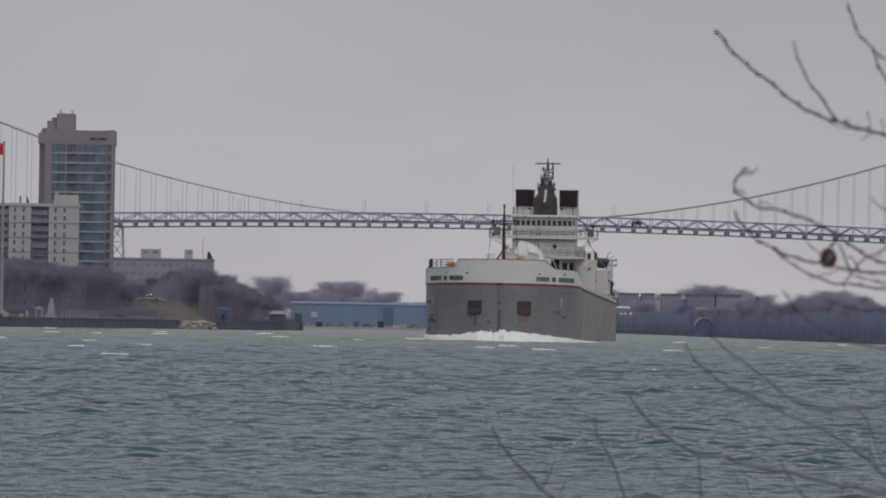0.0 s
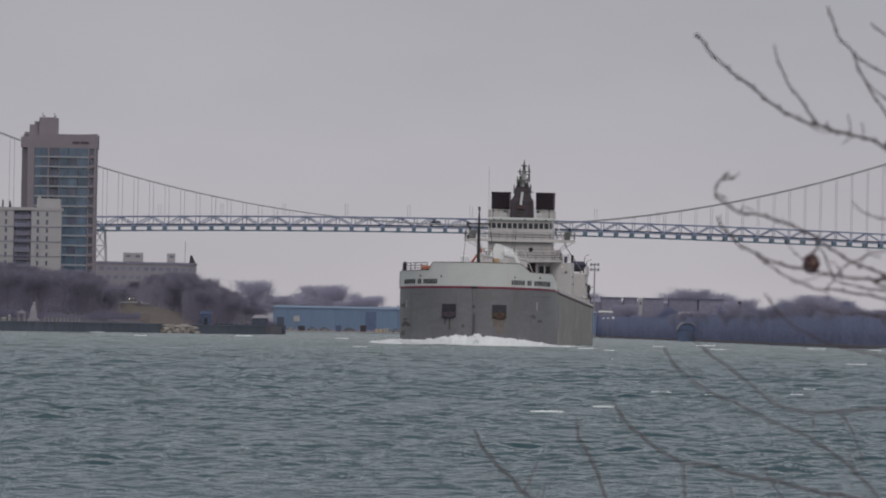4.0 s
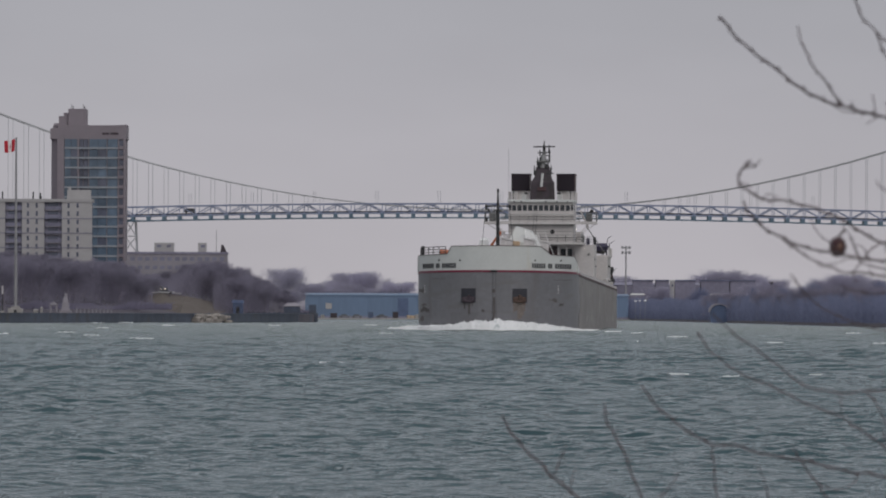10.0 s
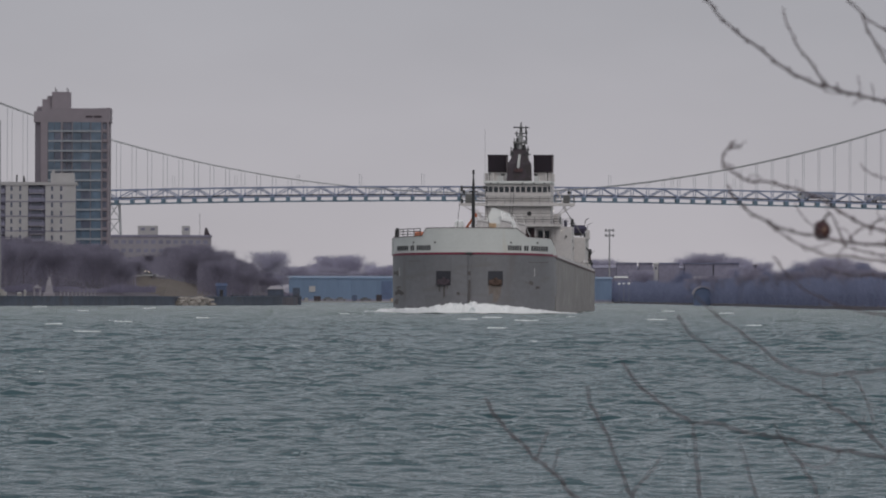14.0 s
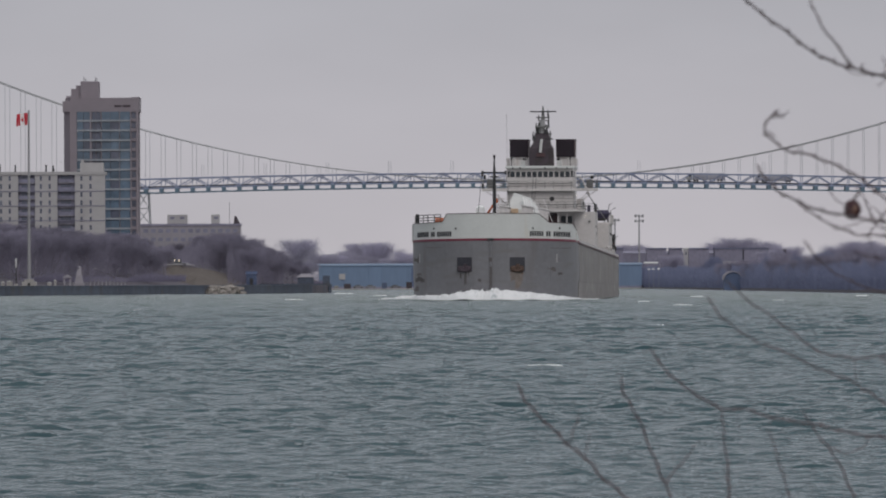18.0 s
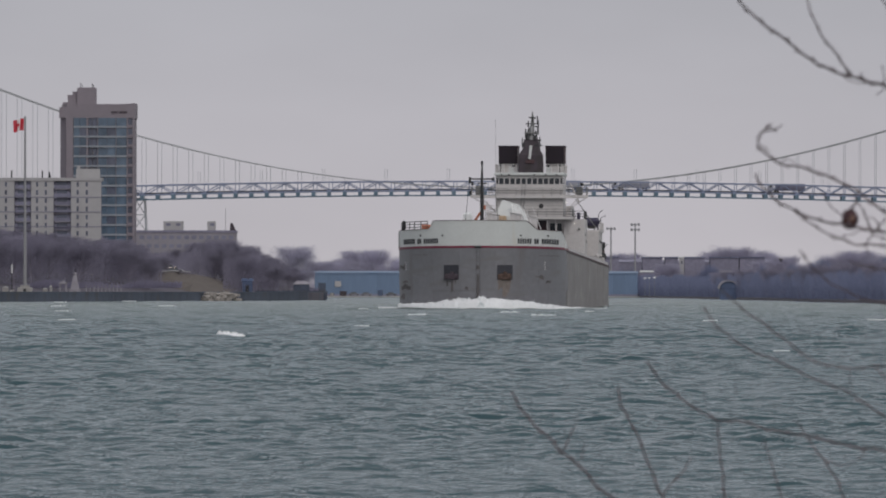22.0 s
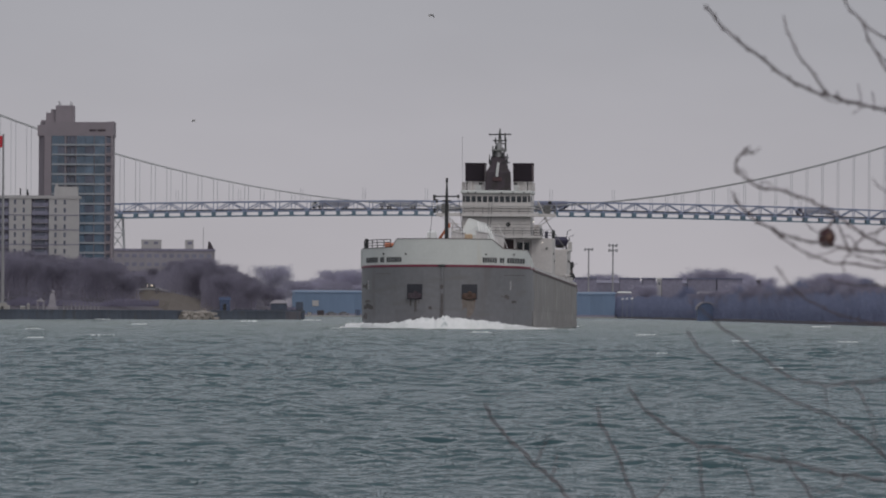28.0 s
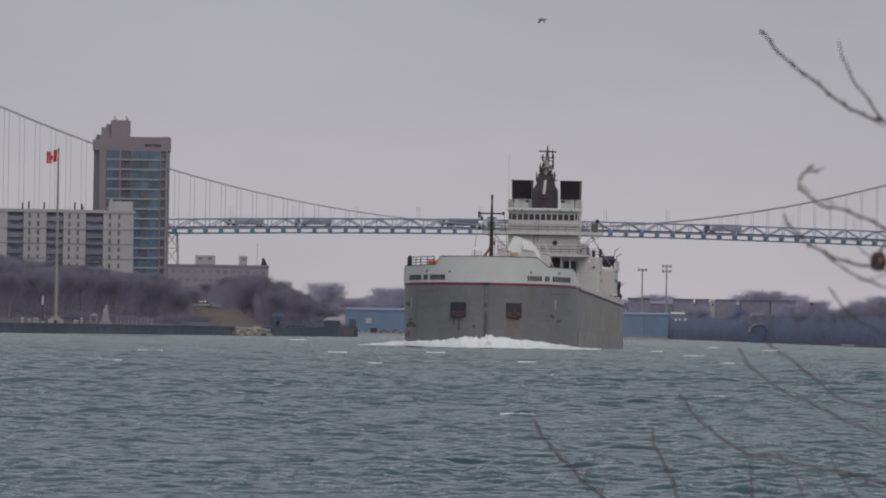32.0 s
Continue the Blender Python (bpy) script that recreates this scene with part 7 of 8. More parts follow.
twig(LOW, ((0.4086, 2.2331), (0.4162, 2.2251), (0.4237, 2.2126), (0.4342, 2.1835)), 0.0018)
twig(LOW, ((0.3866, 2.2316), (0.3896, 2.2116)), 0.0014)
LOWER = near_limb(((0.9503, 1.9220), (0.5140, 2.1124), (0.4478, 2.1665), (0.4212, 2.1900), (0.4061, 2.2000), (0.3986, 2.2036), (0.3911, 2.2101), (0.3535, 2.2251), (0.3259, 2.2386), (0.3008, 2.2486), (0.2758, 2.2662), (0.2692, 2.2727), (0.2622, 2.2857)), 0.0032)
twig(LOWER, ((0.4362, 2.1775), (0.4287, 2.1900), (0.4277, 2.2001)), 0.0014)
BOTTOM = near_limb(((0.9503, 2.0222), (0.5140, 2.1374), (0.4738, 2.1499), (0.4187, 2.1625), (0.3961, 2.1650), (0.3535, 2.1750), (0.3234, 2.1800), (0.2933, 2.1880), (0.2743, 2.1885), (0.2683, 2.1905), (0.2532, 2.1990), (0.2281, 2.2175), (0.2156, 2.2316), (0.2086, 2.2421)), 0.0040)
twig(BOTTOM, ((0.2793, 2.0923), (0.2773, 2.1313), (0.2728, 2.1749), (0.2723, 2.1850), (0.2743, 2.1890)), 0.0030)
twig(BOTTOM, ((0.3360, 2.0973), (0.3159, 2.1649), (0.3129, 2.1710)), 0.0022)
twig(BOTTOM, ((0.3986, 2.0923), (0.3836, 2.1224), (0.3786, 2.1349), (0.3710, 2.1474), (0.3525, 2.1725), (0.3435, 2.1885)), 0.0026)
twig(BOTTOM, ((0.3635, 2.1574), (0.3735, 2.1514), (0.3811, 2.1494), (0.3896, 2.1509)), 0.0014)
twig(BOTTOM, ((0.4036, 2.1640), (0.3986, 2.1564), (0.3896, 2.1514)), 0.0014)
TIP = near_limb(((0.6142, 1.8217), (0.2633, 2.0321), (0.1931, 2.0998), (0.1630, 2.1258), (0.1530, 2.1383), (0.1455, 2.1458), (0.1304, 2.1574), (0.1229, 2.1659), (0.1079, 2.1799), (0.0953, 2.1949), (0.0863, 2.2105)), 0.0046)
twig(TIP, ((0.1319, 2.1559), (0.1369, 2.1649), (0.1439, 2.1849)), 0.0020)
twig(TIP, ((0.1470, 2.1443), (0.1520, 2.1649)), 0.0014)
SPRIG = near_limb(((0.6142, 1.8417), (0.3134, 1.9971), (0.2357, 2.0872), (0.2191, 2.1173), (0.1941, 2.1799), (0.1805, 2.2040), (0.1770, 2.2210)), 0.0040)
twig(SPRIG, ((0.2171, 2.1223), (0.2232, 2.1323), (0.2392, 2.1514), (0.2437, 2.1594)), 0.0022)
fruit = Shape().ball((0, 0, 0), 0.0082, 14, (0.95, 0.95, 1.1), 0.10, 6)
fr = part("fruit", fruit, M["berry"], FRUIT, "shrivelled dark red fruit", smooth=True)
fr.location = (0.3916, 0.012, 2.3620)
fruit_at = fr.location
part("stalk", Shape().tube([fruit_at + Vector((0, 0, 0.008)), fruit_at + Vector((0.006, 0.003, 0.015))], 0.0012, 5), M["twig_near"], FRUIT)


# ---- gulls ----
def build_gull(span, k):
    g = thing("gull", (0, 60, 20 + k), "grey gull flying over the river", "bird", "gulls")
    s = span / 1.3
    part("body", Shape().tube([(-0.30 * s, 0, 0), (-0.12 * s, 0, 0.02 * s), (0.12 * s, 0, 0.02 * s), (0.26 * s, 0, 0.03 * s)], [0.02 * s, 0.075 * s, 0.07 * s, 0.025 * s], 8), M["bird"], g)
    part("beak", Shape().tube([(0.26 * s, 0, 0.03 * s), (0.33 * s, 0, 0.02 * s)], [0.015 * s, 0.004 * s], 5), M["tan"], g)
    wings = []
    for sgn in (-1, 1):
        w = part("wing", Shape().loft([[(0.10 * s, 0, 0.0), (-0.10 * s, 0, 0.0), (-0.10 * s, 0, 0.02 * s), (0.10 * s, 0, 0.02 * s)], [(0.12 * s, sgn * 0.3 * s, 0.06 * s), (-0.08 * s, sgn * 0.3 * s, 0.06 * s), (-0.08 * s, sgn * 0.3 * s, 0.075 * s), (0.12 * s, sgn * 0.3 * s, 0.075 * s)], [(-0.04 * s, sgn * 0.65 * s, 0.0), (-0.12 * s, sgn * 0.65 * s, 0.0), (-0.12 * s, sgn * 0.65 * s, 0.01 * s), (-0.04 * s, sgn * 0.65 * s, 0.01 * s)]]), M["bird"], g, "grey wing with dark tip")
        wings.append(w)
    return g, wings


GULLS = [build_gull(1.2, i) for i in range(3)]


# ---- small breaking crests on the open water ----
def fleck(size, seed):
    """A torn, low crest of foam: a few lumpy strips of uneven width end to end."""
    s, rnd = Shape(), random.Random(seed)
    x = -size
    while x < size:
        ln = size * rnd.uniform(0.6, 1.2)
        rows = []
        for i in range(21):
            q = i / 20
            body = (4 * q * (1 - q)) ** 0.5
            wob = noise.noise(Vector((q * 5 + x * 9 / size, seed * 1.7, 0)))
            wob2 = noise.noise(Vector((q * 7 + x * 9 / size, seed * 1.7, 4)))
            cx, cy = x + ln * q, 0.25 * x + size * 0.12 * wob
            deep, high = size * 0.20 * body * (0.7 + 0.8 * wob), size * 0.13 * body * max(0.20, 0.55 + 0.9 * wob2 + 0.5 * wob)
            rows.append([(cx, cy - deep, -0.02), (cx, cy - deep * 0.5, high * 0.8), (cx, cy, high), (cx, cy + deep, -0.02)])
        s.loft(rows, closed=False, caps=False)
        x += ln * rnd.uniform(0.55, 0.95)
    return s


def build_whitecaps():
    rnd = random.Random(77)
    caps = []
    for i in range(84):
        y = 260 * (2300 / 260) ** rnd.random() ** 0.75
        b = rnd.uniform(-42, 50) / 1000
        size = rnd.uniform(0.14, 0.36) * (0.3 + y / 460)
        cap = thing("whitecap", (b * y, y, -1), "small white breaking crest on the river", "whitecap", "whitecaps on the river")
        s = fleck(size, i)
        part("foam", s, M["cap"], cap, smooth=True)
        caps.append((cap, b * y, y, rnd.uniform(0, 6), rnd.uniform(4.5, 8.0)))
    return caps


CAPS = build_whitecaps()


def build_breaker():
    """One crest that topples and throws up a short burst of white water."""
    b = thing("whitecap", (-8.66, 480, -1), "large tumbling white crest on the river", "whitecap", "whitecaps on the river")
    s = Shape()
    for k, (x0, w, h) in enumerate(((-0.62, 0.85, 0.26), (-0.30, 0.95, 0.20), (0.05, 0.75, 0.11))):
        rows = []
        for i in range(17):
            q = i / 16
            body = math.sin(math.pi * q) ** 0.7
            rag = 0.7 + 0.9 * noise.noise(Vector((q * 6 + 3 * k, 2.2, 0)))
            rows.append([(x0 + w * q, -0.25 * body - 0.05 * k, -0.05), (x0 + w * q + 0.04 * rag, -0.12 * body, h * body * rag * 0.8), (x0 + w * q, 0.02, h * body * rag), (x0 + w * q, 0.3 * body, -0.05)])
        s.loft(rows, closed=False, caps=False)
    part("foam", s, M["foam"], b, smooth=True)
    return b


BREAKER = build_breaker()


# ---- what moves ----
def motions():
    for t_ob, turn in ((SHIP, -3.0), (WAVE, -3.0)):
        walk(t_ob, [(t, pose(14.8 - 0.3006 * t, 1343 - 4.5 * t, 0, 0, 0, turn)) for t in range(0, 33)])
    rnd = random.Random(21)
    for i, f in enumerate(FOAM):
        ph, per, a = rnd.uniform(0, 6.28), rnd.uniform(1.6, 3.2), rnd.uniform(0.03, 0.08)
        rows = []
        for k in range(41):
            # the end of the crest surges out past the hull and falls back
            surge = float(np.interp(k * 0.8, (0, 1.2, 2.2, 3, 5, 8, 9, 13, 14, 17, 18.6, 19.2, 20, 22, 23.5, 25, 29, 30.4, 31.2, 32), (0, 0, 0.6, 1.0, 0.3, 0.2, 0.7, 0.8, 0.4, 0.6, 1.0, 1.0, 0.3, 0, 0.2, 0.7, 0.3, 0, 0, 0.8)))
            sunk = 0.75 * min(1.0, max(0.0, (0.75, 0.5, 0.3)[i] - surge) * 4) if i < 3 else 0.0
            rows.append((k * 0.8, pose(0.3 * a * math.cos(5 * k + ph), 0, a * math.sin(6.28 * k * 0.8 / per + ph) - sunk)))
        walk(f, rows)
    # the radar turns once in 2.25 seconds
    spin = SCANNER.location.copy()
    walk(SCANNER, [(k * 0.4, pose(spin.x, spin.y, spin.z, 0, 0, 159.9 * (k * 0.4 - 30.5))) for k in range(81)])
    for w, vx, vy in ((waves[0], -0.09, -0.85), (waves[1], 0.05, -0.50)):
        walk(w, [(t, pose(vx * t, vy * t, 0.02 * math.sin(t * 1.1))) for t in range(0, 33)])
    for cap, x, y, first, per in CAPS:
        rows = []
        for k in range(65):
            t = k * 0.5
            q = ((t + first) % per) / per
            rows.append((t, pose(x - 0.1 * t, y - 0.3 * t, 0.06 + 0.24 * min(1.0, y / 900) if q < 0.28 else -0.8)))
        walk(cap, rows)
    walk(BREAKER, [(t, pose(-8.66 - 0.1 * (t - 22), 480 - 0.3 * (t - 22), z)) for t, z in ((0.0, -0.9), (21.4, -0.9), (21.6, -0.3), (21.8, 0.05), (22.0, 0.21), (22.2, 0.21), (22.4, 0.06), (22.7, -0.3), (23.0, -0.9), (32.0, -0.9))])
    for i, f in enumerate(FOLDS):
        base = f.location.copy()
        walk(f, [(k * 0.5, Matrix.Translation(base + Vector((0, 0, 0.10 * math.sin(k * 1.7 + i)))) @ pose(0, 0, 0, 0, 3 * math.sin(k * 1.3 + i * 0.9), 24 * math.sin(k * 1.9 - i * 1.1))) for k in range(65)])
    for tr, x32, v in ((TRUCKS[0], -89.4, -15.65), (TRUCKS[1], -58.8, -15.65), (TRUCKS[2], 6.5, -16.1), (TRUCKS[3], 124.6, -16.4), (VAN, -12.7 - 20.6 * 26, -20.6)):
        walk(tr, [(t, pose(x32 + v * (t - 32), BY - 4, deck_top(x32 + v * (t - 32)) - 3.6)) for t in range(0, 33)])
    # wind in the near twigs
    hook_rows = [
        (0.0, pose(-0.5085, 0, 1.6605, 0, -7.46, 0)), (0.5, pose(-0.5057, 0, 1.6605, 0, -6.59, 0)), (1.0, pose(-0.5060, 0, 1.6605, 0, -5.92, 0)), (1.5, pose(-0.5054, 0, 1.6605, 0, -6.41, 0)),
        (2.0, pose(-0.5066, 0, 1.6605, 0, -9.31, 0)), (2.5, pose(-0.5059, 0, 1.6605, 0, -7.15, 0)), (3.0, pose(-0.5081, 0, 1.6605, 0, -7.66, 0)), (3.5, pose(-0.5088, 0, 1.6605, 0, -7.52, 0)),
        (5.5, pose(-0.5096, 0, 1.6605, 0, -9.38, 0)), (6.0, pose(-0.5072, 0, 1.6605, 0, -4.95, 0)), (6.5, pose(-0.5101, 0, 1.6605, 0, -8.53, 0)), (7.0, pose(-0.5103, 0, 1.6605, 0, -11.07, 0)),
        (7.5, pose(-0.5084, 0, 1.6605, 0, -7.54, 0)), (8.0, pose(-0.5123, 0, 1.6605, 0, -8.52, 0)), (8.5, pose(-0.5106, 0, 1.6605, 0, -4.79, 0)), (9.0, pose(-0.5078, 0, 1.6605, 0, -9.05, 0)),
        (9.5, pose(-0.5085, 0, 1.6605, 0, -6.91, 0)), (10.0, pose(-0.5122, 0, 1.6605, 0, -10.64, 0)), (10.5, pose(-0.5105, 0, 1.6605, 0, -10.47, 0)), (11.0, pose(-0.5091, 0, 1.6605, 0, -4.15, 0)),
        (11.5, pose(-0.5069, 0, 1.6605, 0, -5.66, 0)), (12.0, pose(-0.5138, 0, 1.6605, 0, -9.94, 0)), (12.5, pose(-0.5094, 0, 1.6605, 0, -3.93, 0)), (13.0, pose(-0.5023, 0, 1.6605, 0, 0.00, 0)),
        (13.5, pose(-0.5088, 0, 1.6605, 0, -4.63, 0)), (14.0, pose(-0.5125, 0, 1.6605, 0, -9.88, 0)), (14.5, pose(-0.5113, 0, 1.6605, 0, -5.25, 0)), (16.5, pose(-0.5079, 0, 1.6605, 0, -3.62, 0)),
        (17.0, pose(-0.5073, 0, 1.6605, 0, -3.61, 0)), (17.5, pose(-0.5105, 0, 1.6605, 0, -6.50, 0)), (18.0, pose(-0.5088, 0, 1.6605, 0, -3.44, 0)), (18.5, pose(-0.5075, 0, 1.6605, 0, -0.70, 0)),
        (19.0, pose(-0.5104, 0, 1.6605, 0, -4.02, 0)), (19.5, pose(-0.5079, 0, 1.6605, 0, -6.09, 0)), (20.0, pose(-0.5085, 0, 1.6605, 0, -4.08, 0)), (20.5, pose(-0.5073, 0, 1.6605, 0, -1.37, 0)),
        (21.0, pose(-0.5075, 0, 1.6605, 0, -1.98, 0)), (21.5, pose(-0.5080, 0, 1.6605, 0, -4.04, 0)), (22.0, pose(-0.5092, 0, 1.6605, 0, -5.29, 0)), (22.5, pose(-0.5081, 0, 1.6605, 0, -2.53, 0)),
        (23.0, pose(-0.5089, 0, 1.6605, 0, -3.51, 0)), (23.5, pose(-0.5088, 0, 1.6605, 0, -2.43, 0)), (24.0, pose(-0.5099, 0, 1.6605, 0, -1.45, 0)), (24.5, pose(-0.5094, 0, 1.6605, 0, -3.29, 0)),
        (25.0, pose(-0.5106, 0, 1.6605, 0, -5.43, 0)), (25.5, pose(-0.5069, 0, 1.6605, 0, -4.05, 0)), (26.0, pose(-0.5064, 0, 1.6605, 0, -0.47, 0)), (26.5, pose(-0.5092, 0, 1.6605, 0, -7.27, 0)),
        (28.5, pose(-0.5079, 0, 1.6605, 0, -4.16, 0)), (29.0, pose(-0.5043, 0, 1.6605, 0, -1.33, 0)), (29.5, pose(-0.5005, 0, 1.6605, 0, -1.71, 0)), (30.0, pose(-0.5043, 0, 1.6605, 0, -2.93, 0)),
        (30.5, pose(-0.5060, 0, 1.6605, 0, -4.60, 0)), (31.0, pose(-0.5043, 0, 1.6605, 0, -1.47, 0)), (31.5, pose(-0.5019, 0, 1.6605, 0, 0.62, 0)), (32.0, pose(-0.5032, 0, 1.6605, 0, -4.11, 0)),
    ]
    fork_rows = [
        (0.0, pose(-0.9446, 0, -0.7024)), (1.0, pose(-0.9454, 0, -0.7014)), (2.0, pose(-0.9464, 0, -0.7015)), (3.0, pose(-0.9461, 0, -0.7020)),
        (3.5, pose(-0.9459, 0, -0.7010)), (5.5, pose(-0.9492, 0, -0.7057)), (6.0, pose(-0.9481, 0, -0.7034)), (7.0, pose(-0.9510, 0, -0.7033)),
        (8.0, pose(-0.9483, 0, -0.7021)), (9.0, pose(-0.9506, 0, -0.7018)), (10.0, pose(-0.9503, 0, -0.7029)), (11.0, pose(-0.9477, 0, -0.6978)),
        (12.0, pose(-0.9485, 0, -0.7016)), (13.0, pose(-0.9500, 0, -0.7000)), (14.0, pose(-0.9488, 0, -0.7013)), (14.5, pose(-0.9481, 0, -0.6989)),
        (16.5, pose(-0.9521, 0, -0.6995)), (17.0, pose(-0.9493, 0, -0.6987)), (18.0, pose(-0.9518, 0, -0.6986)), (19.0, pose(-0.9519, 0, -0.6976)),
        (20.0, pose(-0.9500, 0, -0.6977)), (21.0, pose(-0.9498, 0, -0.6971)), (22.0, pose(-0.9497, 0, -0.6977)), (23.0, pose(-0.9493, 0, -0.6974)),
        (24.0, pose(-0.9506, 0, -0.6952)), (25.0, pose(-0.9498, 0, -0.6964)), (26.0, pose(-0.9503, 0, -0.6948)), (26.5, pose(-0.9516, 0, -0.6959)),
        (28.5, pose(-0.9518, 0, -0.6937)), (29.0, pose(-0.9511, 0, -0.6922)), (30.0, pose(-0.9517, 0, -0.6936)), (31.0, pose(-0.9517, 0, -0.6945)),
        (32.0, pose(-0.9527, 0, -0.6972)),
    ]
    fruit_rows = [
        (0.0, pose(-0.9508, 0, -0.6971)), (1.0, pose(-0.9499, 0, -0.6968)), (2.0, pose(-0.9505, 0, -0.6993)), (3.0, pose(-0.9506, 0, -0.6982)),
        (3.5, pose(-0.9497, 0, -0.6971)), (5.5, pose(-0.9538, 0, -0.7035)), (6.0, pose(-0.9515, 0, -0.6996)), (7.0, pose(-0.9535, 0, -0.7079)),
        (8.0, pose(-0.9531, 0, -0.6998)), (9.0, pose(-0.9531, 0, -0.6994)), (10.0, pose(-0.9544, 0, -0.7014)), (11.0, pose(-0.9506, 0, -0.6977)),
        (12.0, pose(-0.9536, 0, -0.6992)), (13.0, pose(-0.9500, 0, -0.7000)), (14.0, pose(-0.9537, 0, -0.7020)), (14.5, pose(-0.9522, 0, -0.6981)),
        (16.5, pose(-0.9522, 0, -0.6995)), (17.0, pose(-0.9508, 0, -0.6963)), (18.0, pose(-0.9531, 0, -0.6978)), (19.0, pose(-0.9532, 0, -0.6983)),
        (20.0, pose(-0.9507, 0, -0.6969)), (21.0, pose(-0.9506, 0, -0.6955)), (22.0, pose(-0.9519, 0, -0.6976)), (23.0, pose(-0.9520, 0, -0.6967)),
        (24.0, pose(-0.9516, 0, -0.6951)), (25.0, pose(-0.9527, 0, -0.6955)), (26.0, pose(-0.9516, 0, -0.6932)), (26.5, pose(-0.9539, 0, -0.6997)),
        (28.5, pose(-0.9509, 0, -0.6937)), (29.0, pose(-0.9480, 0, -0.6937)), (30.0, pose(-0.9489, 0, -0.6951)), (31.0, pose(-0.9502, 0, -0.6967)),
        (32.0, pose(-0.9547, 0, -0.6952)),
    ]
    side_rows = [
        (0.0, pose(-0.9422, 0, -0.7005)), (1.0, pose(-0.9404, 0, -0.6995)), (2.0, pose(-0.9425, 0, -0.7000)), (3.0, pose(-0.9428, 0, -0.7001)),
        (3.5, pose(-0.9418, 0, -0.6991)), (5.5, pose(-0.9459, 0, -0.7016)), (6.0, pose(-0.9423, 0, -0.7004)), (7.0, pose(-0.9485, 0, -0.7004)),
        (8.0, pose(-0.9431, 0, -0.7008)), (9.0, pose(-0.9493, 0, -0.7020)), (10.0, pose(-0.9476, 0, -0.7001)), (11.0, pose(-0.9448, 0, -0.6993)),
        (12.0, pose(-0.9489, 0, -0.6994)), (13.0, pose(-0.9500, 0, -0.7000)), (14.0, pose(-0.9481, 0, -0.6993)), (14.5, pose(-0.9466, 0, -0.6985)),
        (16.5, pose(-0.9476, 0, -0.6994)), (17.0, pose(-0.9462, 0, -0.6994)), (18.0, pose(-0.9479, 0, -0.6989)), (19.0, pose(-0.9480, 0, -0.6986)),
        (20.0, pose(-0.9465, 0, -0.6990)), (21.0, pose(-0.9465, 0, -0.6984)), (22.0, pose(-0.9480, 0, -0.6992)), (23.0, pose(-0.9464, 0, -0.6992)),
        (24.0, pose(-0.9451, 0, -0.6987)), (25.0, pose(-0.9457, 0, -0.6988)), (26.0, pose(-0.9445, 0, -0.6988)), (26.5, pose(-0.9508, 0, -0.7004)),
        (28.5, pose(-0.9489, 0, -0.6928)), (29.0, pose(-0.9491, 0, -0.6927)), (30.0, pose(-0.9509, 0, -0.6931)), (31.0, pose(-0.9502, 0, -0.6933)),
        (32.0, pose(-0.9498, 0, -0.6931)),
    ]
    low_rows = [
        (0.0, pose(-0.9476, 0, -0.6993)), (1.0, pose(-0.9473, 0, -0.6999)), (2.0, pose(-0.9470, 0, -0.7012)), (3.0, pose(-0.9489, 0, -0.7005)),
        (3.5, pose(-0.9495, 0, -0.6987)), (5.5, pose(-0.9523, 0, -0.7028)), (6.0, pose(-0.9503, 0, -0.7016)), (7.0, pose(-0.9535, 0, -0.7015)),
        (8.0, pose(-0.9520, 0, -0.7003)), (9.0, pose(-0.9528, 0, -0.7046)), (10.0, pose(-0.9496, 0, -0.7010)), (11.0, pose(-0.9577, 0, -0.6995)),
        (12.0, pose(-0.9542, 0, -0.7010)), (13.0, pose(-0.9500, 0, -0.7000)), (14.0, pose(-0.9527, 0, -0.7009)), (14.5, pose(-0.9519, 0, -0.7001)),
        (16.5, pose(-0.9499, 0, -0.7002)), (17.0, pose(-0.9493, 0, -0.7002)), (18.0, pose(-0.9526, 0, -0.6988)), (19.0, pose(-0.9497, 0, -0.6993)),
        (20.0, pose(-0.9487, 0, -0.7007)), (21.0, pose(-0.9502, 0, -0.6999)), (22.0, pose(-0.9526, 0, -0.6993)), (23.0, pose(-0.9486, 0, -0.7008)),
        (24.0, pose(-0.9474, 0, -0.7003)), (25.0, pose(-0.9480, 0, -0.7019)), (26.0, pose(-0.9445, 0, -0.7042)), (26.5, pose(-0.9478, 0, -0.7089)),
        (28.5, pose(-0.9470, 0, -0.6989)), (29.0, pose(-0.9475, 0, -0.6983)), (30.0, pose(-0.9499, 0, -0.6975)), (31.0, pose(-0.9536, 0, -0.6964)),
        (32.0, pose(-0.9485, 0, -0.6978)),
    ]
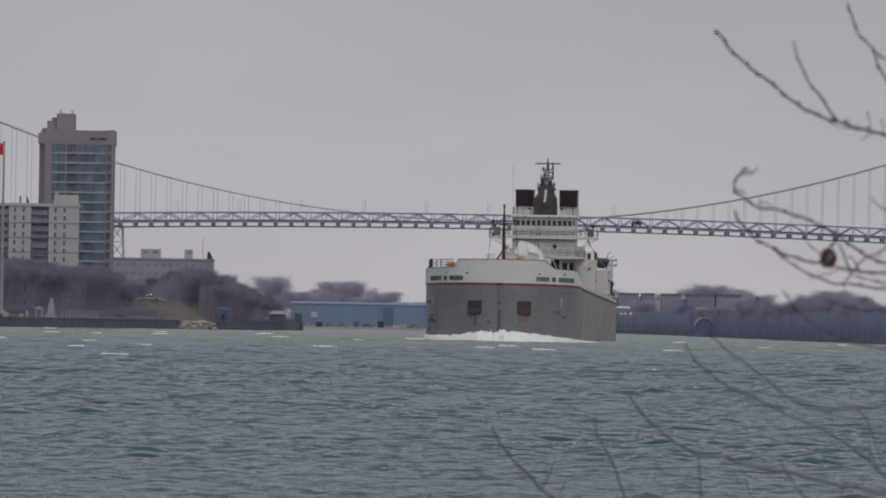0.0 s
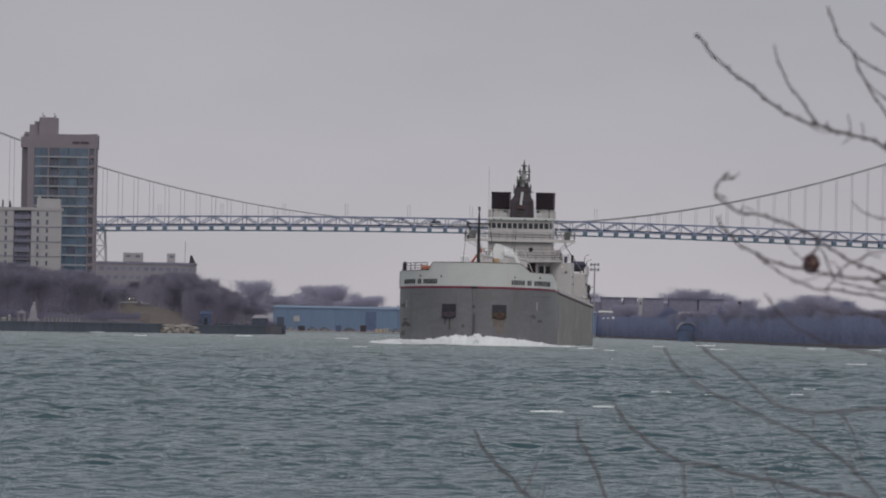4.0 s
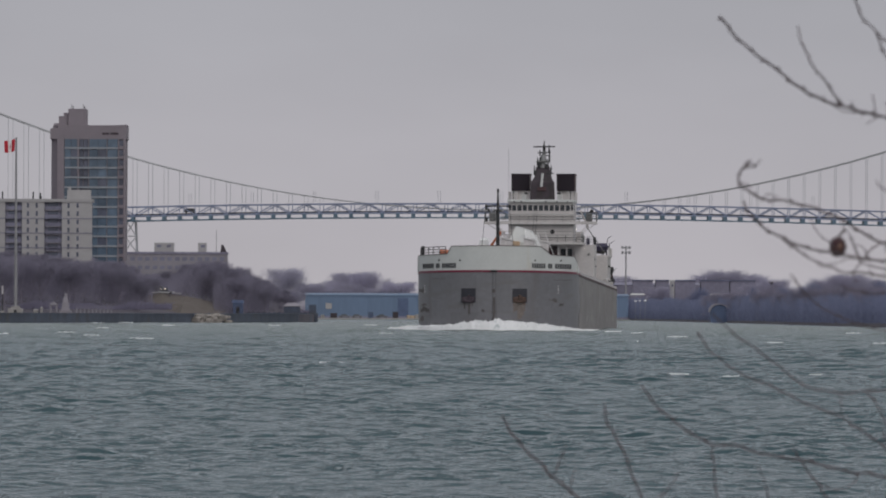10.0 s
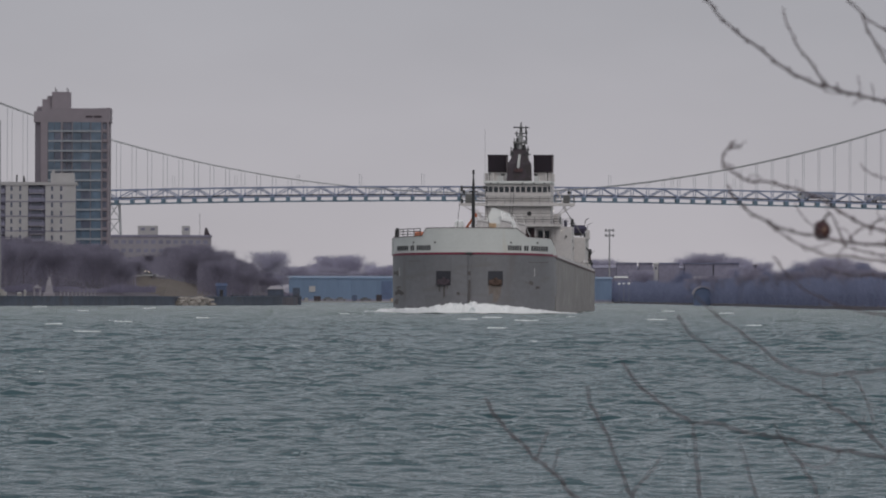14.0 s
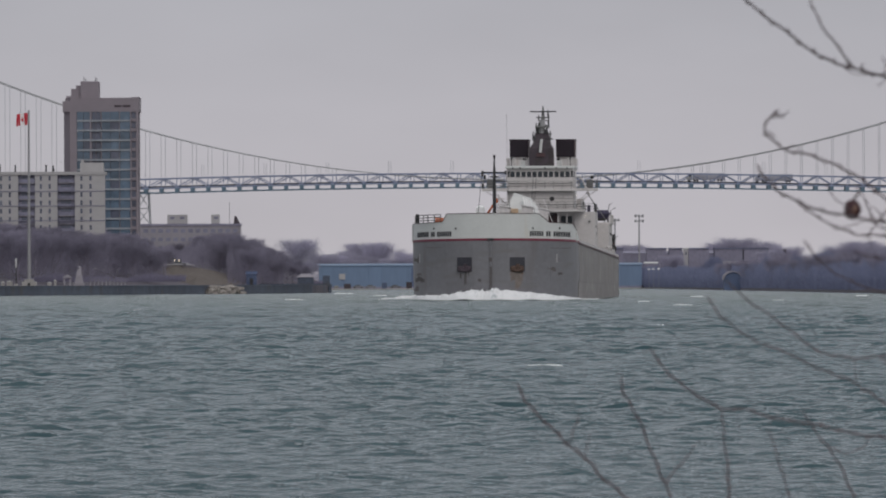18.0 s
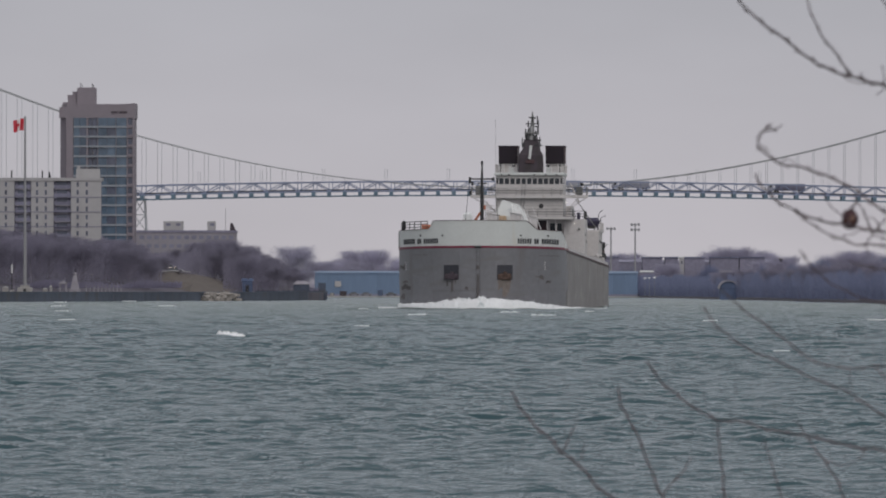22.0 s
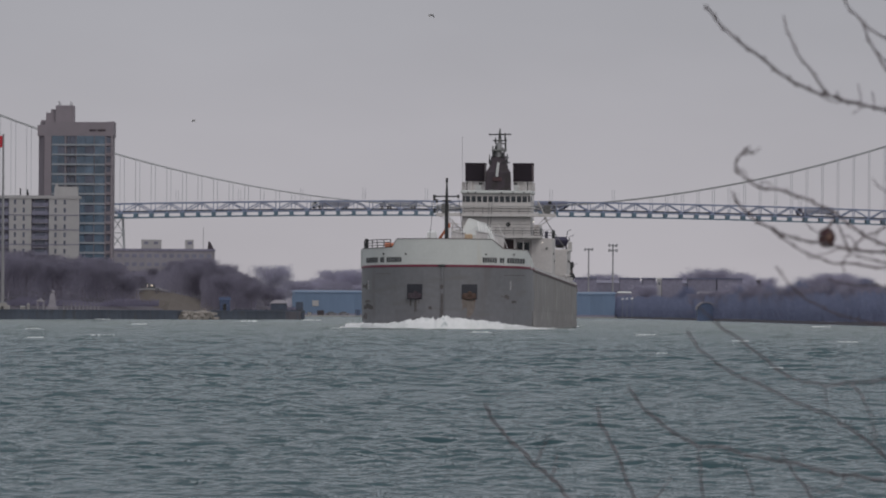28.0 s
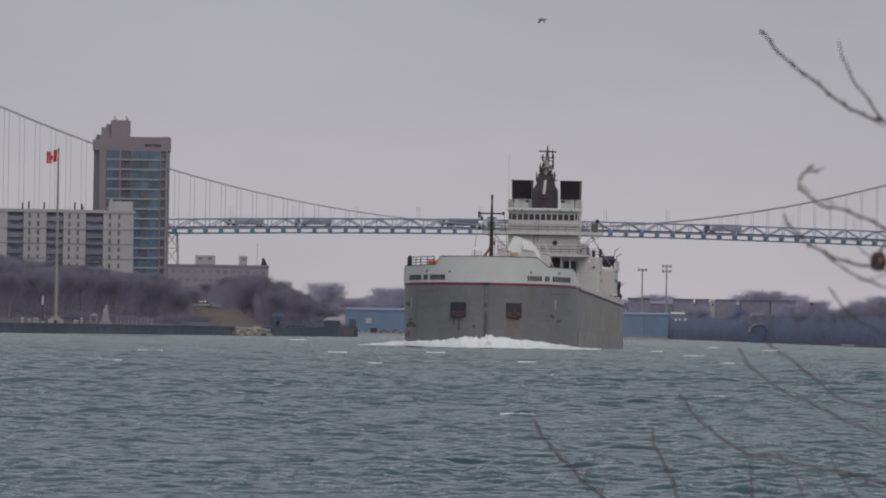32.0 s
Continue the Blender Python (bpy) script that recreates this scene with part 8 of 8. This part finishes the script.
    bot_rows = [
        (0.0, pose(-0.9439, 0, -0.7012)), (1.0, pose(-0.9416, 0, -0.7013)), (2.0, pose(-0.9430, 0, -0.7028)), (3.0, pose(-0.9428, 0, -0.7040)),
        (3.5, pose(-0.9415, 0, -0.7035)), (5.5, pose(-0.9445, 0, -0.7080)), (6.0, pose(-0.9406, 0, -0.7073)), (7.0, pose(-0.9462, 0, -0.7084)),
        (8.0, pose(-0.9412, 0, -0.7075)), (9.0, pose(-0.9477, 0, -0.7073)), (10.0, pose(-0.9464, 0, -0.7041)), (11.0, pose(-0.9440, 0, -0.7019)),
        (12.0, pose(-0.9485, 0, -0.7008)), (13.0, pose(-0.9500, 0, -0.7000)), (14.0, pose(-0.9486, 0, -0.6997)), (14.5, pose(-0.9475, 0, -0.6991)),
        (16.5, pose(-0.9496, 0, -0.7008)), (17.0, pose(-0.9485, 0, -0.7010)), (18.0, pose(-0.9508, 0, -0.7008)), (19.0, pose(-0.9508, 0, -0.7011)),
        (20.0, pose(-0.9491, 0, -0.7020)), (21.0, pose(-0.9489, 0, -0.7018)), (22.0, pose(-0.9503, 0, -0.7031)), (23.0, pose(-0.9478, 0, -0.7047)),
        (24.0, pose(-0.9457, 0, -0.7056)), (25.0, pose(-0.9454, 0, -0.7072)), (26.0, pose(-0.9434, 0, -0.7087)), (26.5, pose(-0.9493, 0, -0.7112)),
        (28.5, pose(-0.9457, 0, -0.7065)), (29.0, pose(-0.9455, 0, -0.7072)), (30.0, pose(-0.9475, 0, -0.7035)), (31.0, pose(-0.9470, 0, -0.6998)),
        (32.0, pose(-0.9469, 0, -0.6956)),
    ]
    spr_rows = [
        (0.0, pose(-0.9416, 0, -0.7003)), (1.0, pose(-0.9399, 0, -0.6993)), (2.0, pose(-0.9419, 0, -0.6998)), (3.0, pose(-0.9423, 0, -0.7000)),
        (3.5, pose(-0.9413, 0, -0.6989)), (5.5, pose(-0.9456, 0, -0.7014)), (6.0, pose(-0.9420, 0, -0.7002)), (7.0, pose(-0.9483, 0, -0.7003)),
        (8.0, pose(-0.9429, 0, -0.7008)), (9.0, pose(-0.9491, 0, -0.7020)), (10.0, pose(-0.9474, 0, -0.7000)), (11.0, pose(-0.9447, 0, -0.6993)),
        (12.0, pose(-0.9489, 0, -0.6994)), (13.0, pose(-0.9500, 0, -0.7000)), (14.0, pose(-0.9476, 0, -0.7000)), (14.5, pose(-0.9459, 0, -0.6996)),
        (16.5, pose(-0.9459, 0, -0.7019)), (17.0, pose(-0.9443, 0, -0.7022)), (18.0, pose(-0.9456, 0, -0.7024)), (19.0, pose(-0.9452, 0, -0.7029)),
        (20.0, pose(-0.9432, 0, -0.7040)), (21.0, pose(-0.9427, 0, -0.7041)), (22.0, pose(-0.9437, 0, -0.7056)), (23.0, pose(-0.9415, 0, -0.7062)),
        (24.0, pose(-0.9397, 0, -0.7062)), (25.0, pose(-0.9396, 0, -0.7068)), (26.0, pose(-0.9378, 0, -0.7074)), (26.5, pose(-0.9438, 0, -0.7093)),
        (28.5, pose(-0.9406, 0, -0.7027)), (29.0, pose(-0.9405, 0, -0.7030)), (30.0, pose(-0.9417, 0, -0.7039)), (31.0, pose(-0.9403, 0, -0.7046)),
        (32.0, pose(-0.9393, 0, -0.7050)),
    ]
    tip_rows = [
        (0.0, pose(-0.9422, 0, -0.7005)), (1.0, pose(-0.9404, 0, -0.6995)), (2.0, pose(-0.9425, 0, -0.7000)), (3.0, pose(-0.9428, 0, -0.7001)),
        (3.5, pose(-0.9418, 0, -0.6991)), (5.5, pose(-0.9459, 0, -0.7016)), (6.0, pose(-0.9423, 0, -0.7004)), (7.0, pose(-0.9485, 0, -0.7004)),
        (8.0, pose(-0.9431, 0, -0.7008)), (9.0, pose(-0.9493, 0, -0.7020)), (10.0, pose(-0.9476, 0, -0.7001)), (11.0, pose(-0.9448, 0, -0.6993)),
        (12.0, pose(-0.9489, 0, -0.6994)), (13.0, pose(-0.9500, 0, -0.7000)), (14.0, pose(-0.9480, 0, -0.6993)), (14.5, pose(-0.9466, 0, -0.6984)),
        (16.5, pose(-0.9475, 0, -0.6992)), (17.0, pose(-0.9461, 0, -0.6991)), (18.0, pose(-0.9478, 0, -0.6986)), (19.0, pose(-0.9479, 0, -0.6983)),
        (20.0, pose(-0.9463, 0, -0.6986)), (21.0, pose(-0.9463, 0, -0.6979)), (22.0, pose(-0.9477, 0, -0.6987)), (23.0, pose(-0.9465, 0, -0.6983)),
        (24.0, pose(-0.9457, 0, -0.6974)), (25.0, pose(-0.9466, 0, -0.6971)), (26.0, pose(-0.9458, 0, -0.6967)), (26.5, pose(-0.9524, 0, -0.6982)),
        (28.5, pose(-0.9512, 0, -0.6898)), (29.0, pose(-0.9516, 0, -0.6895)), (30.0, pose(-0.9538, 0, -0.6895)), (31.0, pose(-0.9535, 0, -0.6893)),
        (32.0, pose(-0.9535, 0, -0.6888)),
    ]
    for limb, rows in ((UPPER, fork_rows), (CORNER, fork_rows), (HOOK, hook_rows), (FRUIT, fruit_rows), (SIDE, side_rows), (LOW, side_rows), (LOWER, low_rows), (BOTTOM, bot_rows), (TIP, tip_rows), (SPRIG, spr_rows)):
        walk(limb, rows)
    # gulls cross the view and go on
    for (g, wings), d, (xa, za), vx, vz, mid in ((GULLS[0], 184.0, (-4.53, 8.03), -12.0, -2.8, 9.0), (GULLS[1], 900.0, (23.62, 19.65), -10.0, 0.95, 26.0)):
        walk(g, [(t, pose(xa + vx * (t - mid), d + 0.6 * (t - mid), za + vz * max(-1, min(1, t - mid)) + 8.0 * max(0, abs(t - mid) - 1), 0, 0, 25 if vx > 0 else 155)) for t in range(0, 33)])
        for sgn, w in zip((-1, 1), wings):
            walk(w, [(k * 0.2, pose(0, 0, 0, sgn * 24 * math.sin(k * 1.25), 0, 0)) for k in range(161)])
    (xa, za), (xb, zb) = (-16.79, 24.68), (5.83, 21.33)
    g, wings = GULLS[2]
    walk(g, [(t, pose(xa + (xb - xa) * (t - 29) / 3, 1100 - 160 * (t - 29), max(9.0, za + (zb - za) * (t - 29) / 3), 0, 0, 20)) for t in range(0, 33)])
    for sgn, w in zip((-1, 1), wings):
        walk(w, [(k * 0.2, pose(0, 0, 0, sgn * 24 * math.sin(k * 1.25), 0, 0)) for k in range(161)])


motions()
